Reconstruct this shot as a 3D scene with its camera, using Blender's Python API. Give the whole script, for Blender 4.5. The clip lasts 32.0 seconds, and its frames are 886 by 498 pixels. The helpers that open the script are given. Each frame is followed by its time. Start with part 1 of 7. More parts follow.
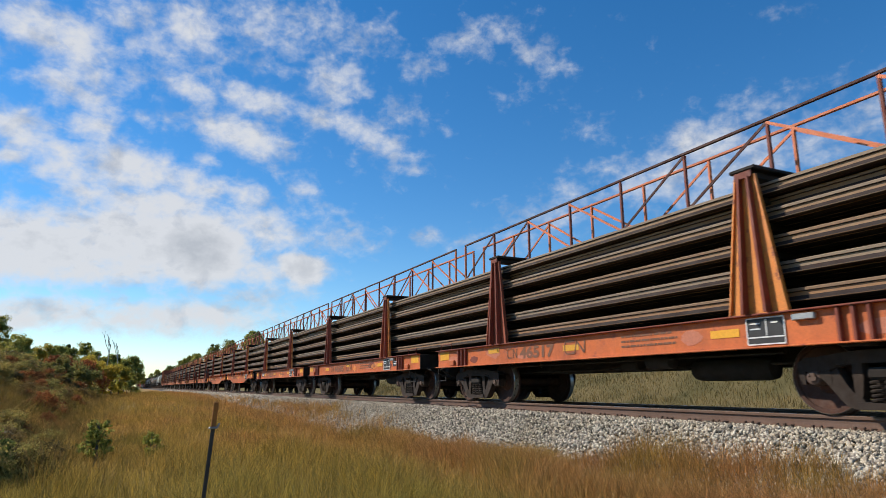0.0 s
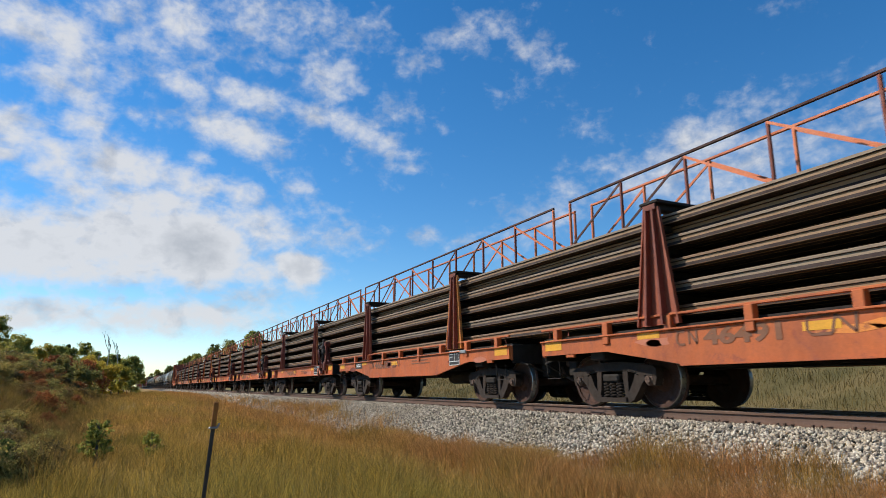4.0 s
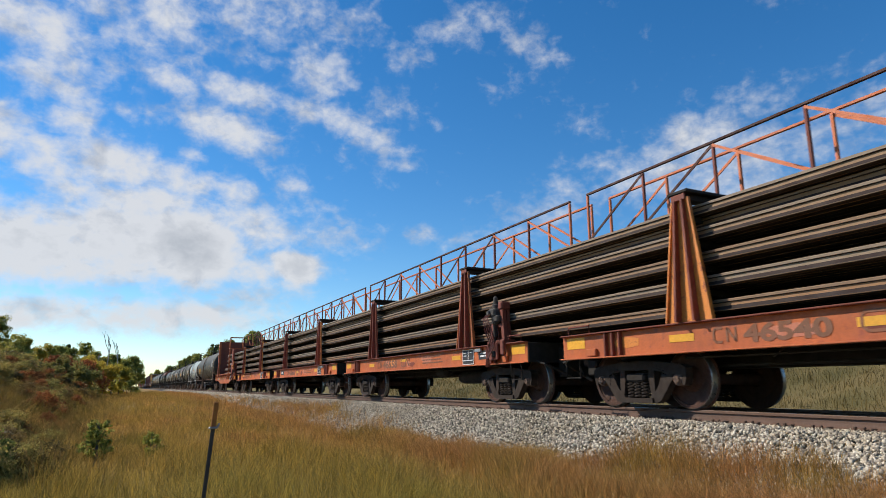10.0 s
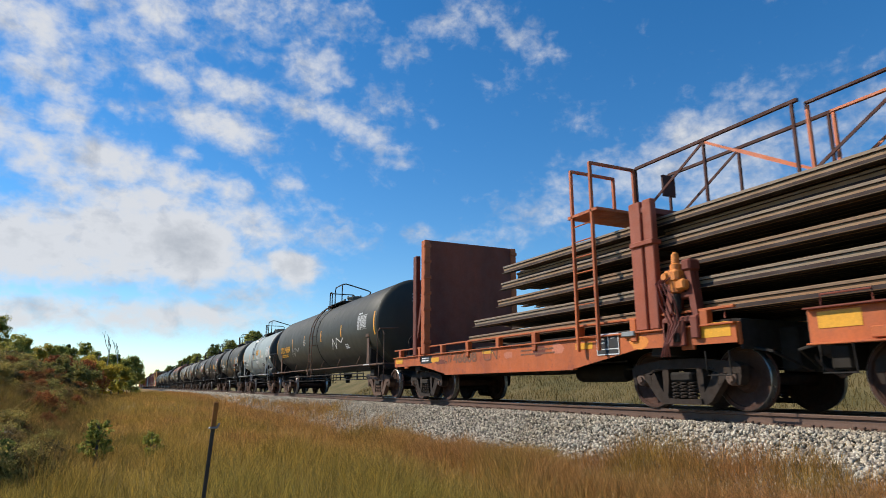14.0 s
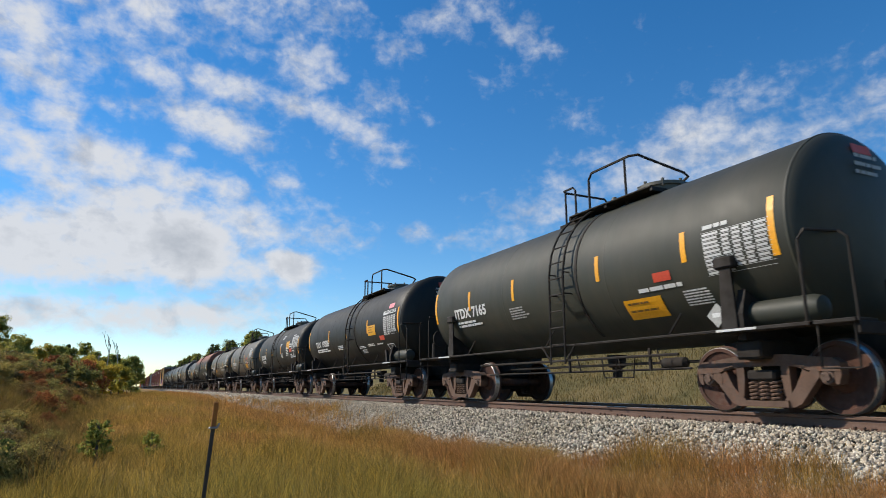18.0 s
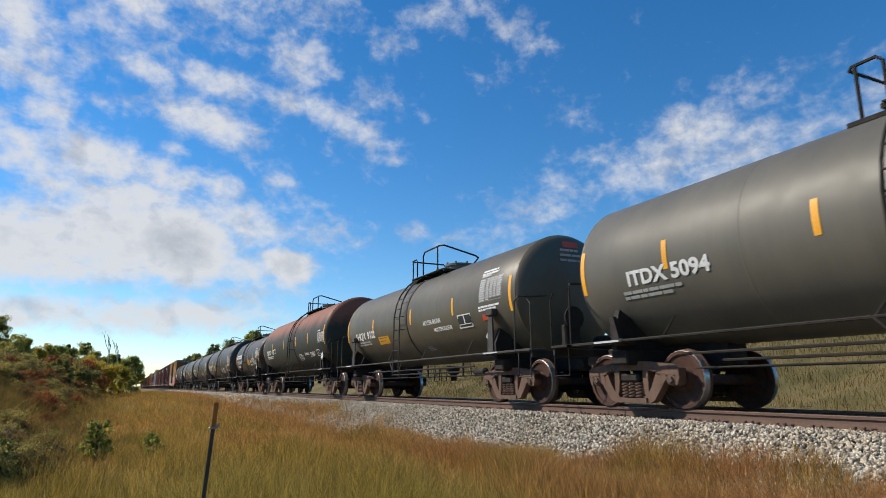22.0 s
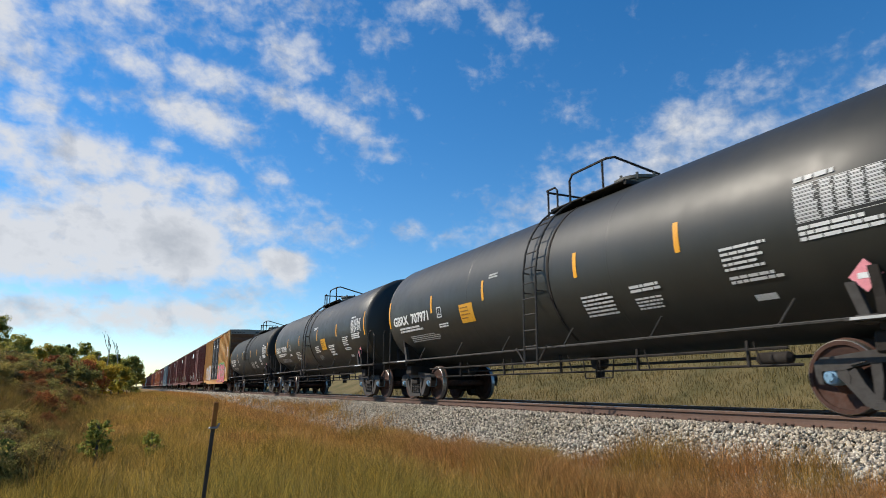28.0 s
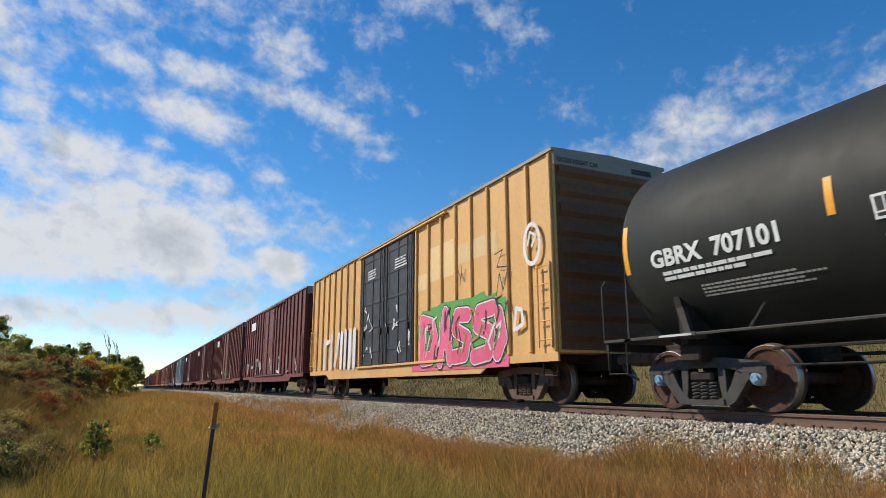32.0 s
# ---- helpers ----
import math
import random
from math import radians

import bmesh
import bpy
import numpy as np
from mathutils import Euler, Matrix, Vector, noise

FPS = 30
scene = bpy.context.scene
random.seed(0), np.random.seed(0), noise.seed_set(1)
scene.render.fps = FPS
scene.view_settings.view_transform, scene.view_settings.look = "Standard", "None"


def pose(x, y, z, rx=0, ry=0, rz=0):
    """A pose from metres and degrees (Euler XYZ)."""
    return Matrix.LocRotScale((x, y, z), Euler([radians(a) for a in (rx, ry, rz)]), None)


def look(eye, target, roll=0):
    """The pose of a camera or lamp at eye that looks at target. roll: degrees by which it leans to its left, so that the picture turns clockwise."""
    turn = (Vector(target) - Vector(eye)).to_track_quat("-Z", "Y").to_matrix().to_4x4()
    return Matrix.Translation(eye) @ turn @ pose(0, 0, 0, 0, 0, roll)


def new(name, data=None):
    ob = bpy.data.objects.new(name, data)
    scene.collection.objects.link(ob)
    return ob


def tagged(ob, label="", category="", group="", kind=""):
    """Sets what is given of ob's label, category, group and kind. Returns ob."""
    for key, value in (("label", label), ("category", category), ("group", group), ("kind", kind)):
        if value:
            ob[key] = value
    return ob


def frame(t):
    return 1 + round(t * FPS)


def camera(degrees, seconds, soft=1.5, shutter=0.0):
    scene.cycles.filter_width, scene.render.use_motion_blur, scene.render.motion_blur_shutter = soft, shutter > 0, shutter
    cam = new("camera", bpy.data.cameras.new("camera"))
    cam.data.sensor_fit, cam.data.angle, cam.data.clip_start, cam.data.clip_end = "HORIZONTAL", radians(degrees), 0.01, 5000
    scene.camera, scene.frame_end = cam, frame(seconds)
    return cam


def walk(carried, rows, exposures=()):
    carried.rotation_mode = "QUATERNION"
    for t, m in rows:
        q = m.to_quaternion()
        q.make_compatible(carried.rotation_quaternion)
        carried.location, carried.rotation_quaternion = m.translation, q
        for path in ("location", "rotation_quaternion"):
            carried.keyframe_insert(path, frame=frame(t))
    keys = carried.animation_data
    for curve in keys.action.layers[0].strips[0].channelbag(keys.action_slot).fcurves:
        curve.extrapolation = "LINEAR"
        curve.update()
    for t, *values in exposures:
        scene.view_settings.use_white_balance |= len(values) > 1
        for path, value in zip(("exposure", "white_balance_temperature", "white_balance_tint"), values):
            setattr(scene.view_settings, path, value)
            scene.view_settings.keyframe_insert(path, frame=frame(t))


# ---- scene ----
# One plan: x to the right across the track, y along the track, z up from the rail heads.
TX = 8.652          # track centre line
EYE = (0.0, 0.0, 0.353)
cam = camera(69.9, 32.0, soft=0.8, shutter=0.08)
VIEW = look(EYE, (EYE[0] + 0.42574, EYE[1] + 0.87963, EYE[2] + 0.21210), roll=-0.106)
walk(cam, [(0.0, VIEW), (32.0, VIEW)])


def run(t):
    """Metres that the train has come by t seconds."""
    return 11.5 * t if t < 15 else 172.5 + 11.4 * (t - 15)


# ---- light ----
SUN = Vector((-0.61, 0.50, 0.64)).normalized()     # towards the sun
world = bpy.data.worlds.new("sky")
scene.world = world
world.use_nodes = True
wn = world.node_tree.nodes
sky = wn.new("ShaderNodeTexSky")
sky.sky_type = "NISHITA"
sky.sun_disc = False
sky.sun_elevation = math.asin(SUN.z)
sky.sun_rotation = math.atan2(SUN.x, SUN.y)
sky.air_density, sky.dust_density, sky.ozone_density = 1.0, 0.0, 4.0
wn["Background"].inputs["Strength"].default_value = 0.14
rich = wn.new("ShaderNodeHueSaturation")
rich.inputs["Saturation"].default_value, rich.inputs["Value"].default_value = 1.29, 1.03
world.node_tree.links.new(sky.outputs[0], rich.inputs["Color"])
world.node_tree.links.new(rich.outputs[0], wn["Background"].inputs["Color"])
sun_lamp = bpy.data.lights.new("sun", "SUN")
sun_lamp.energy, sun_lamp.angle, sun_lamp.color = 5.0, radians(0.53), (1.0, 0.91, 0.77)
new("sun", sun_lamp).matrix_world = look((0, 0, 50), Vector((0, 0, 50)) - SUN)
scene.view_settings.exposure = 0.0


# ---- materials ----
def nodes_of(name):
    m = bpy.data.materials.new(name)
    m.use_nodes = True
    nt = m.node_tree
    return m, nt, nt.nodes["Principled BSDF"], nt.nodes, nt.links


def ramp(nt, src, stops):
    r = nt.nodes.new("ShaderNodeValToRGB")
    el = r.color_ramp.elements
    while len(el) < len(stops):
        el.new(0.5)
    for e, (p, c) in zip(el, stops):
        e.position, e.color = p, (*c, 1) if len(c) == 3 else c
    nt.links.new(src, r.inputs[0])
    return r.outputs[0]


def noise_tex(nt, scale, detail=4, rough=0.6, coord="Object", stretch=(1, 1, 1)):
    tc = nt.nodes.new("ShaderNodeTexCoord")
    mp = nt.nodes.new("ShaderNodeMapping")
    mp.inputs["Scale"].default_value = stretch
    n = nt.nodes.new("ShaderNodeTexNoise")
    n.inputs["Scale"].default_value, n.inputs["Detail"].default_value, n.inputs["Roughness"].default_value = scale, detail, rough
    nt.links.new(tc.outputs[coord], mp.inputs[0])
    nt.links.new(mp.outputs[0], n.inputs["Vector"])
    return n.outputs["Fac"]


def mix_rgb(nt, fac, a, b, mode="MIX"):
    x = nt.nodes.new("ShaderNodeMix")
    x.data_type, x.blend_type = "RGBA", mode
    for sock, val in ((x.inputs[0], fac), (x.inputs[6], a), (x.inputs[7], b)):
        if isinstance(val, (int, float)):
            sock.default_value = val
        elif isinstance(val, tuple):
            sock.default_value = (*val, 1)
        else:
            nt.links.new(val, sock)
    return x.outputs[2]


def bump(nt, bsdf, height, strength, dist=0.01):
    b = nt.nodes.new("ShaderNodeBump")
    b.inputs["Strength"].default_value, b.inputs["Distance"].default_value = strength, dist
    nt.links.new(height, b.inputs["Height"])
    nt.links.new(b.outputs[0], bsdf.inputs["Normal"])


def painted(name, base, dirt, rough=0.5, amount=0.5, metal=0.0, scale=1.2, grain=30, streak=(1, 1, 0.25), rust=None, tint=((0.88,) * 3, (1.06,) * 3)):
    """Weathered paint or metal: base colour, dirt in streaks, specks of grain, optional rust patches."""
    m, nt, p, n, l = nodes_of(name)
    big = ramp(nt, noise_tex(nt, scale, 5, 0.65, stretch=streak), ((0.35, (0, 0, 0)), (0.75, (amount,) * 3)))
    fine = ramp(nt, noise_tex(nt, grain, 3, 0.7), ((0.3, (0.86,) * 3), (0.7, (1.1,) * 3)))
    c = mix_rgb(nt, big, base, dirt)
    if rust:
        c = mix_rgb(nt, ramp(nt, noise_tex(nt, scale * 3.1, 6, 0.75), ((0.56, (0, 0, 0)), (0.66, (1, 1, 1)))), c, rust)
    c = mix_rgb(nt, 1.0, c, fine, "MULTIPLY")
    info = n.new("ShaderNodeObjectInfo")
    c = mix_rgb(nt, 1.0, c, ramp(nt, info.outputs["Random"], ((0, tint[0]), (1, tint[1]))), "MULTIPLY")
    l.new(c, p.inputs["Base Color"])
    l.new(ramp(nt, noise_tex(nt, scale * 4, 4), ((0.3, (max(rough - 0.12, 0.05),) * 3), (0.7, (min(rough + 0.15, 1),) * 3))), p.inputs["Roughness"])
    p.inputs["Metallic"].default_value = metal
    bump(nt, p, noise_tex(nt, grain * 1.5, 3), 0.12, 0.004)
    return m


M = {}
M["orange"] = painted("orange_paint", (0.58, 0.135, 0.026), (0.20, 0.05, 0.02), 0.6, 0.75, rust=(0.30, 0.07, 0.03))
M["orange_bright"] = painted("orange_stand_paint", (0.74, 0.25, 0.035), (0.36, 0.10, 0.03), 0.55, 0.6, rust=(0.22, 0.05, 0.025))
M["orange_dark"] = painted("rusty_red_paint", (0.22, 0.045, 0.022), (0.09, 0.025, 0.016), 0.7, 0.8)
M["rail_steel"] = painted("new_rail_web", (0.27, 0.145, 0.068), (0.37, 0.23, 0.125), 0.65, 0.7, 0.1, 0.5, 12, (1, 0.05, 1), tint=((1.0, 0.88, 0.75), (0.9, 0.95, 1.0)))
M["rail_grey"] = painted("grey_rail_web", (0.25, 0.155, 0.088), (0.37, 0.275, 0.18), 0.6, 0.7, 0.15, 0.5, 12, (1, 0.05, 1), tint=((1.0, 0.88, 0.74), (0.9, 0.97, 1.05)))
M["rail_top"] = painted("new_rail_head", (0.22, 0.145, 0.09), (0.33, 0.25, 0.18), 0.5, 0.6, 0.2, 0.5, 12, (1, 0.05, 1), tint=((0.9, 0.75, 0.62), (1.0, 1.05, 1.1)))
# foot, lower web and head underside: shade in the stack put into the colour
M["rail_foot_shade"] = painted("shaded_rail_foot", (0.026, 0.013, 0.010), (0.05, 0.026, 0.019), 0.8, 0.7, 0.0, 0.5, 12, (1, 0.05, 1))
M["rail_end"] = painted("cut_rail_end", (0.30, 0.18, 0.10), (0.12, 0.07, 0.05), 0.6, 0.6)
M["soot"] = painted("underframe_grime", (0.013, 0.0095, 0.007), (0.032, 0.022, 0.015), 0.85, 0.7)
M["truck_rust"] = painted("rusty_cast_steel", (0.145, 0.084, 0.056), (0.055, 0.034, 0.024), 0.85, 0.85, scale=2.5, rust=(0.17, 0.072, 0.038))
# for flat cars: grimy steel with the shade under the sill in its colour
M["truck_grime"] = painted("shaded_grimy_steel", (0.019, 0.0115, 0.0075), (0.052, 0.030, 0.018), 0.9, 0.7, scale=3)
M["truck_grey"] = painted("grey_cast_steel", (0.052, 0.047, 0.042), (0.030, 0.024, 0.020), 0.8, 0.7, scale=2.5)
M["wheel_rust"] = painted("wheel_plate_rust", (0.085, 0.034, 0.020), (0.026, 0.014, 0.010), 0.85, 0.8, scale=4)
M["wheel_rim"] = painted("bright_worn_rim", (0.50, 0.48, 0.45), (0.30, 0.26, 0.23), 0.35, 0.5, 0.85, 4)
M["bearing"] = painted("bearing_cap_paint", (0.13, 0.075, 0.05), (0.05, 0.035, 0.028), 0.7, 0.8, scale=6)
M["bearing_blue"] = painted("blue_bearing_cap", (0.20, 0.36, 0.50), (0.10, 0.15, 0.2), 0.5, 0.6, scale=6)
M["yellow"] = painted("reflective_yellow", (0.75, 0.36, 0.015), (0.50, 0.24, 0.03), 0.5, 0.45)
M["amber"] = painted("reflective_amber", (0.85, 0.38, 0.01), (0.70, 0.30, 0.02), 0.45, 0.35)
M["white"] = painted("stencil_white", (0.74, 0.74, 0.72), (0.48, 0.47, 0.45), 0.6, 0.5)
M["black"] = painted("black_plate", (0.018, 0.018, 0.02), (0.05, 0.045, 0.04), 0.6, 0.6)
M["grey_mark"] = painted("worn_grey_stencil", (0.16, 0.075, 0.04), (0.30, 0.09, 0.035), 0.7, 0.6)
M["red_mark"] = painted("red_label", (0.60, 0.07, 0.03), (0.4, 0.06, 0.04), 0.5, 0.4)
M["pink_mark"] = painted("red_white_placard", (0.75, 0.25, 0.28), (0.6, 0.2, 0.22), 0.5, 0.4)
M["rail_track"] = painted("track_rail_rust", (0.15, 0.085, 0.058), (0.09, 0.052, 0.038), 0.75, 0.7, 0.1, 1.0, 40, (1, 0.2, 1))
M["rail_head"] = painted("polished_rail_head", (0.45, 0.45, 0.45), (0.3, 0.28, 0.26), 0.25, 0.4, 0.9)
M["tie"] = painted("creosoted_wood", (0.07, 0.050, 0.036), (0.13, 0.105, 0.085), 0.85, 0.8, scale=3, streak=(0.3, 3, 3))
M["hose_red"] = painted("dusty_red_hose", (0.16, 0.03, 0.02), (0.05, 0.02, 0.018), 0.6, 0.7, scale=5)
M["bulkhead_red"] = painted("stained_red_bulkhead", (0.26, 0.058, 0.026), (0.07, 0.022, 0.014), 0.7, 0.8, scale=0.8, rust=(0.20, 0.05, 0.026))
M["galv"] = painted("bare_grey_steel", (0.33, 0.34, 0.34), (0.18, 0.17, 0.16), 0.45, 0.6, 0.5)

M["green_paint"] = painted("spray_green", (0.10, 0.34, 0.05), (0.06, 0.2, 0.04), 0.5, 0.5, scale=3)
M["pink_paint"] = painted("spray_pink", (0.78, 0.13, 0.24), (0.62, 0.06, 0.10), 0.45, 0.8, scale=1.2)
M["cream_paint"] = painted("faded_cream", (0.72, 0.50, 0.24), (0.64, 0.40, 0.16), 0.6, 0.5)
M["white_spray"] = painted("spray_white", (0.70, 0.68, 0.66), (0.5, 0.47, 0.45), 0.6, 0.6, scale=3)


# ---- mesh building ----
class Build:
    """Collects points and faces of one mesh."""

    def __init__(self):
        self.v, self.f, self.s, self.slot = [], [], [], []

    def add(self, verts, faces, smooth=False, slot=0):
        o = len(self.v)
        self.v += [tuple(q) for q in verts]
        self.f += [tuple(i + o for i in f) for f in faces]
        self.s += [smooth] * len(faces)
        self.slot += [slot] * len(faces)
        return self

    def box(self, a, b, bev=0.0, slot=0, m=None):
        """A block between two corners, with chamfered edges where bev is given."""
        (x0, x1), (y0, y1), (z0, z1) = [(min(p, q), max(p, q)) for p, q in zip(a, b)]
        if bev <= 0:
            vs = [(x, y, z) for x in (x0, x1) for y in (y0, y1) for z in (z0, z1)]
            fs = [(0, 1, 3, 2), (4, 6, 7, 5), (0, 4, 5, 1), (2, 3, 7, 6), (0, 2, 6, 4), (1, 5, 7, 3)]
        else:
            bev = min(bev, (x1 - x0) * 0.45, (y1 - y0) * 0.45, (z1 - z0) * 0.45)
            vs, ix = [], {}
            for i, x in enumerate((x0, x1)):
                for j, y in enumerate((y0, y1)):
                    for k, z in enumerate((z0, z1)):
                        sx, sy, sz = 1 - 2 * i, 1 - 2 * j, 1 - 2 * k
                        for ax in range(3):
                            q = [x + sx * bev, y + sy * bev, z + sz * bev]
                            q[ax] = (x, y, z)[ax]
                            ix[i, j, k, ax] = len(vs)
                            vs.append(q)
            fs = []
            for ax in range(3):
                u, w = [c for c in range(3) if c != ax]
                for side in (0, 1):
                    loop = []
                    for cu, cw in ((0, 0), (1, 0), (1, 1), (0, 1)):
                        c = [0, 0, 0]
                        c[ax], c[u], c[w] = side, cu, cw
                        loop.append(ix[(*c, ax)])
                    flip = (side == 0) ^ (ax == 1)
                    fs.append(tuple(reversed(loop)) if flip else tuple(loop))
            for ax in range(3):
                u, w = [c for c in range(3) if c != ax]
                for cu in (0, 1):
                    for cw in (0, 1):
                        q = []
                        for end, order in ((0, (u, w)), (1, (w, u))):
                            c = [0, 0, 0]
                            c[ax], c[u], c[w] = end, cu, cw
                            q += [ix[(*c, order[0])], ix[(*c, order[1])]]
                        flip = (cu ^ cw) ^ (ax == 1)
                        fs.append(tuple(q) if flip else tuple(reversed(q)))
            for i in (0, 1):
                for j in (0, 1):
                    for k in (0, 1):
                        t = [ix[i, j, k, a] for a in range(3)]
                        fs.append(tuple(t) if (i + j + k) % 2 else tuple(reversed(t)))
        if m is not None:
            vs = [m @ Vector(q) for q in vs]
        return self.add(vs, fs, False, slot)

    def ring(self, centre, axis, profile, n=24, slot=0, smooth=True, caps=(True, True), slots=None):
        """A turned form: profile of (along, radius) about an axis 'x', 'y' or 'z' through centre."""
        vs, fs, sl = [], [], []
        for along, r in profile:
            for i in range(n):
                a = math.tau * i / n
                c, s = math.cos(a) * r, math.sin(a) * r
                q = {"x": (along, c, s), "y": (s, along, c), "z": (c, s, along)}[axis]
                vs.append([centre[j] + q[j] for j in range(3)])
        for k in range(len(profile) - 1):
            for i in range(n):
                j = (i + 1) % n
                fs.append((k * n + i, k * n + j, (k + 1) * n + j, (k + 1) * n + i))
                sl.append(slots[k] if slots else slot)
        if caps[0]:
            fs.append(tuple(reversed(range(n))))
            sl.append(slots[0] if slots else slot)
        if caps[1]:
            fs.append(tuple(range((len(profile) - 1) * n, len(profile) * n)))
            sl.append(slots[-1] if slots else slot)
        self.add(vs, fs, smooth, slot)
        self.slot[-len(fs):] = sl
        return self

    def tube(self, path, r, n=8, slot=0, closed=False):
        """A round bar along a path of points."""
        pts = [Vector(q) for q in path]
        vs, fs = [], []
        up = Vector((0.31, 0.17, 0.93)).normalized()
        for i, q in enumerate(pts):
            d = (pts[min(i + 1, len(pts) - 1)] - pts[max(i - 1, 0)]).normalized()
            a = d.cross(up)
            a = (a if a.length > 1e-3 else d.cross(Vector((1, 0, 0)))).normalized()
            b = d.cross(a)
            for k in range(n):
                w = math.tau * k / n
                vs.append(q + (a * math.cos(w) + b * math.sin(w)) * r)
        for i in range(len(pts) - 1):
            for k in range(n):
                j = (k + 1) % n
                fs.append((i * n + k, (i + 1) * n + k, (i + 1) * n + j, i * n + j))
        fs += [tuple(range(n)), tuple(reversed(range((len(pts) - 1) * n, len(pts) * n)))]
        return self.add(vs, fs, True, slot)

    def bar(self, a, b, w, t, slot=0, side=(1, 0, 0)):
        """A flat bar from a to b, w wide, t thick; side: the way of its thickness."""
        a, b = Vector(a), Vector(b)
        d = (b - a).normalized()
        s = Vector(side)
        s = (s - d * s.dot(d)).normalized()
        u = d.cross(s)
        vs = [q + s * i * t / 2 + u * j * w / 2 for q in (a, b) for i, j in ((-1, -1), (1, -1), (1, 1), (-1, 1))]
        return self.add(vs, [(0, 1, 2, 3), (7, 6, 5, 4), (0, 4, 5, 1), (1, 5, 6, 2), (2, 6, 7, 3), (3, 7, 4, 0)], False, slot)

    def prism(self, outline, x0, x1, slot=0, axis="x"):
        """A plate with the outline (a, b) between x0 and x1 along the axis."""
        n = len(outline)
        put = (lambda x, a, b: (x, a, b)) if axis == "x" else (lambda x, a, b: (a, x, b))
        vs = [put(x0, a, b) for a, b in outline] + [put(x1, a, b) for a, b in outline]
        fs = [tuple(reversed(range(n))), tuple(range(n, 2 * n))] + [(i, (i + 1) % n, n + (i + 1) % n, n + i) for i in range(n)]
        return self.add(vs, fs, False, slot)

    def mesh(self, name, mats, sharp=35):
        me = bpy.data.meshes.new(name)
        me.from_pydata(self.v, [], self.f)
        for m in mats if isinstance(mats, (list, tuple)) else [mats]:
            me.materials.append(M[m] if isinstance(m, str) else m)
        me.polygons.foreach_set("use_smooth", self.s)
        me.polygons.foreach_set("material_index", self.slot)
        me.update()
        bm = bmesh.new()
        bm.from_mesh(me)
        bmesh.ops.recalc_face_normals(bm, faces=bm.faces)
        bm.to_mesh(me)
        bm.free()
        if any(self.s):
            me.set_sharp_from_angle(angle=radians(sharp))
        return me


SHARED = {}
SMALL_PRINT = ("stencil", "print", "end_writing", "plate_frame", "box_frame", "test_table")   # lines too small to pick apart


def shared(key, make, mats=None):
    """The mesh under that key, made once."""
    if key not in SHARED:
        got = make()
        SHARED[key] = got.mesh(key, mats) if isinstance(got, Build) else got
    return SHARED[key]


def part(name, what, material, parent, label="", at=None):
    """One mesh object under a thing or under a part."""
    me = what.mesh(name, material) if isinstance(what, Build) else what
    ob = new(name, me)
    ob.parent = parent
    if at is not None:
        ob.matrix_parent_inverse = at
    return tagged(ob, label, kind="stuff" if name in SMALL_PRINT else "")


def thing(name, m, label, category, group="", kind=""):
    ob = new(name)
    ob.matrix_world = m
    ob.empty_display_size = 0.2
    return tagged(ob, label, category, group, kind)


def lettering(body, height, width=0.0):
    """A flat mesh of bold writing, its left foot at (0, 0), drawn out to width where it is given: points and faces."""
    cu = bpy.data.curves.new("writing", "FONT")
    cu.body, cu.size, cu.resolution_u, cu.offset = body, height / 0.73, 3, height * 0.05
    ob = bpy.data.objects.new("writing", cu)
    me = bpy.data.meshes.new_from_object(ob)
    vs, fs = [tuple(v.co) for v in me.vertices], [tuple(q.vertices) for q in me.polygons]
    bpy.data.objects.remove(ob)
    bpy.data.meshes.remove(me)
    if width:
        k = width / max(q[0] for q in vs)
        vs = [(q[0] * k, q[1], q[2]) for q in vs]
    return vs, fs


def bars(width, lines, height, seed=0, gap=0.45, fill=0.85):
    """Lines of writing too small to read, as bars: points and faces."""
    rng = random.Random(seed)
    vs, fs = [], []
    for k in range(lines):
        z1 = height * (1 - k / lines)
        z0 = z1 - height / lines * (1 - gap)
        x = 0.0
        stop = width * rng.uniform(fill, 1.0)
        while x < stop - 0.02:
            w = min(rng.choice((2.0, 3.2, 4.5, 6.0)) * max(z1 - z0, 0.025) * rng.uniform(0.8, 1.1), stop - x)
            o = len(vs)
            vs += [(x, z0, 0), (x + w, z0, 0), (x + w, z1, 0), (x, z1, 0)]
            fs.append((o, o + 1, o + 2, o + 3))
            x += w + max(0.4 * (z1 - z0), 0.016)
    return vs, fs


def on_plane(flat, x, y, z):
    """Lays a flat pattern on a side at x that faces the camera's side; it reads towards -y."""
    vs, fs = flat
    b = Build()
    b.add([(x, y - q[0], z + q[1]) for q in vs], fs)
    return b


def on_tank(flat, R, zc, y, arc):
    """Lays a flat pattern round a tank's near side; arc: metres up the shell from its middle height."""
    vs, fs = flat
    b = Build()
    out = []
    for q in vs:
        a = (arc + q[1]) / R
        out.append((-R * math.cos(a), y - q[0], zc + R * math.sin(a)))
    b.add(out, fs)
    return b


def grid_patch(w, h, nx=1, nz=6):
    vs = [(w * i / nx, h * k / nz, 0) for k in range(nz + 1) for i in range(nx + 1)]
    fs = [(k * (nx + 1) + i, k * (nx + 1) + i + 1, (k + 1) * (nx + 1) + i + 1, (k + 1) * (nx + 1) + i) for k in range(nz) for i in range(nx)]
    return vs, fs
# ---- running gear, shared by all cars ----
WB, WR = 1.778, 0.457
SPINNING = []
MOVING = []


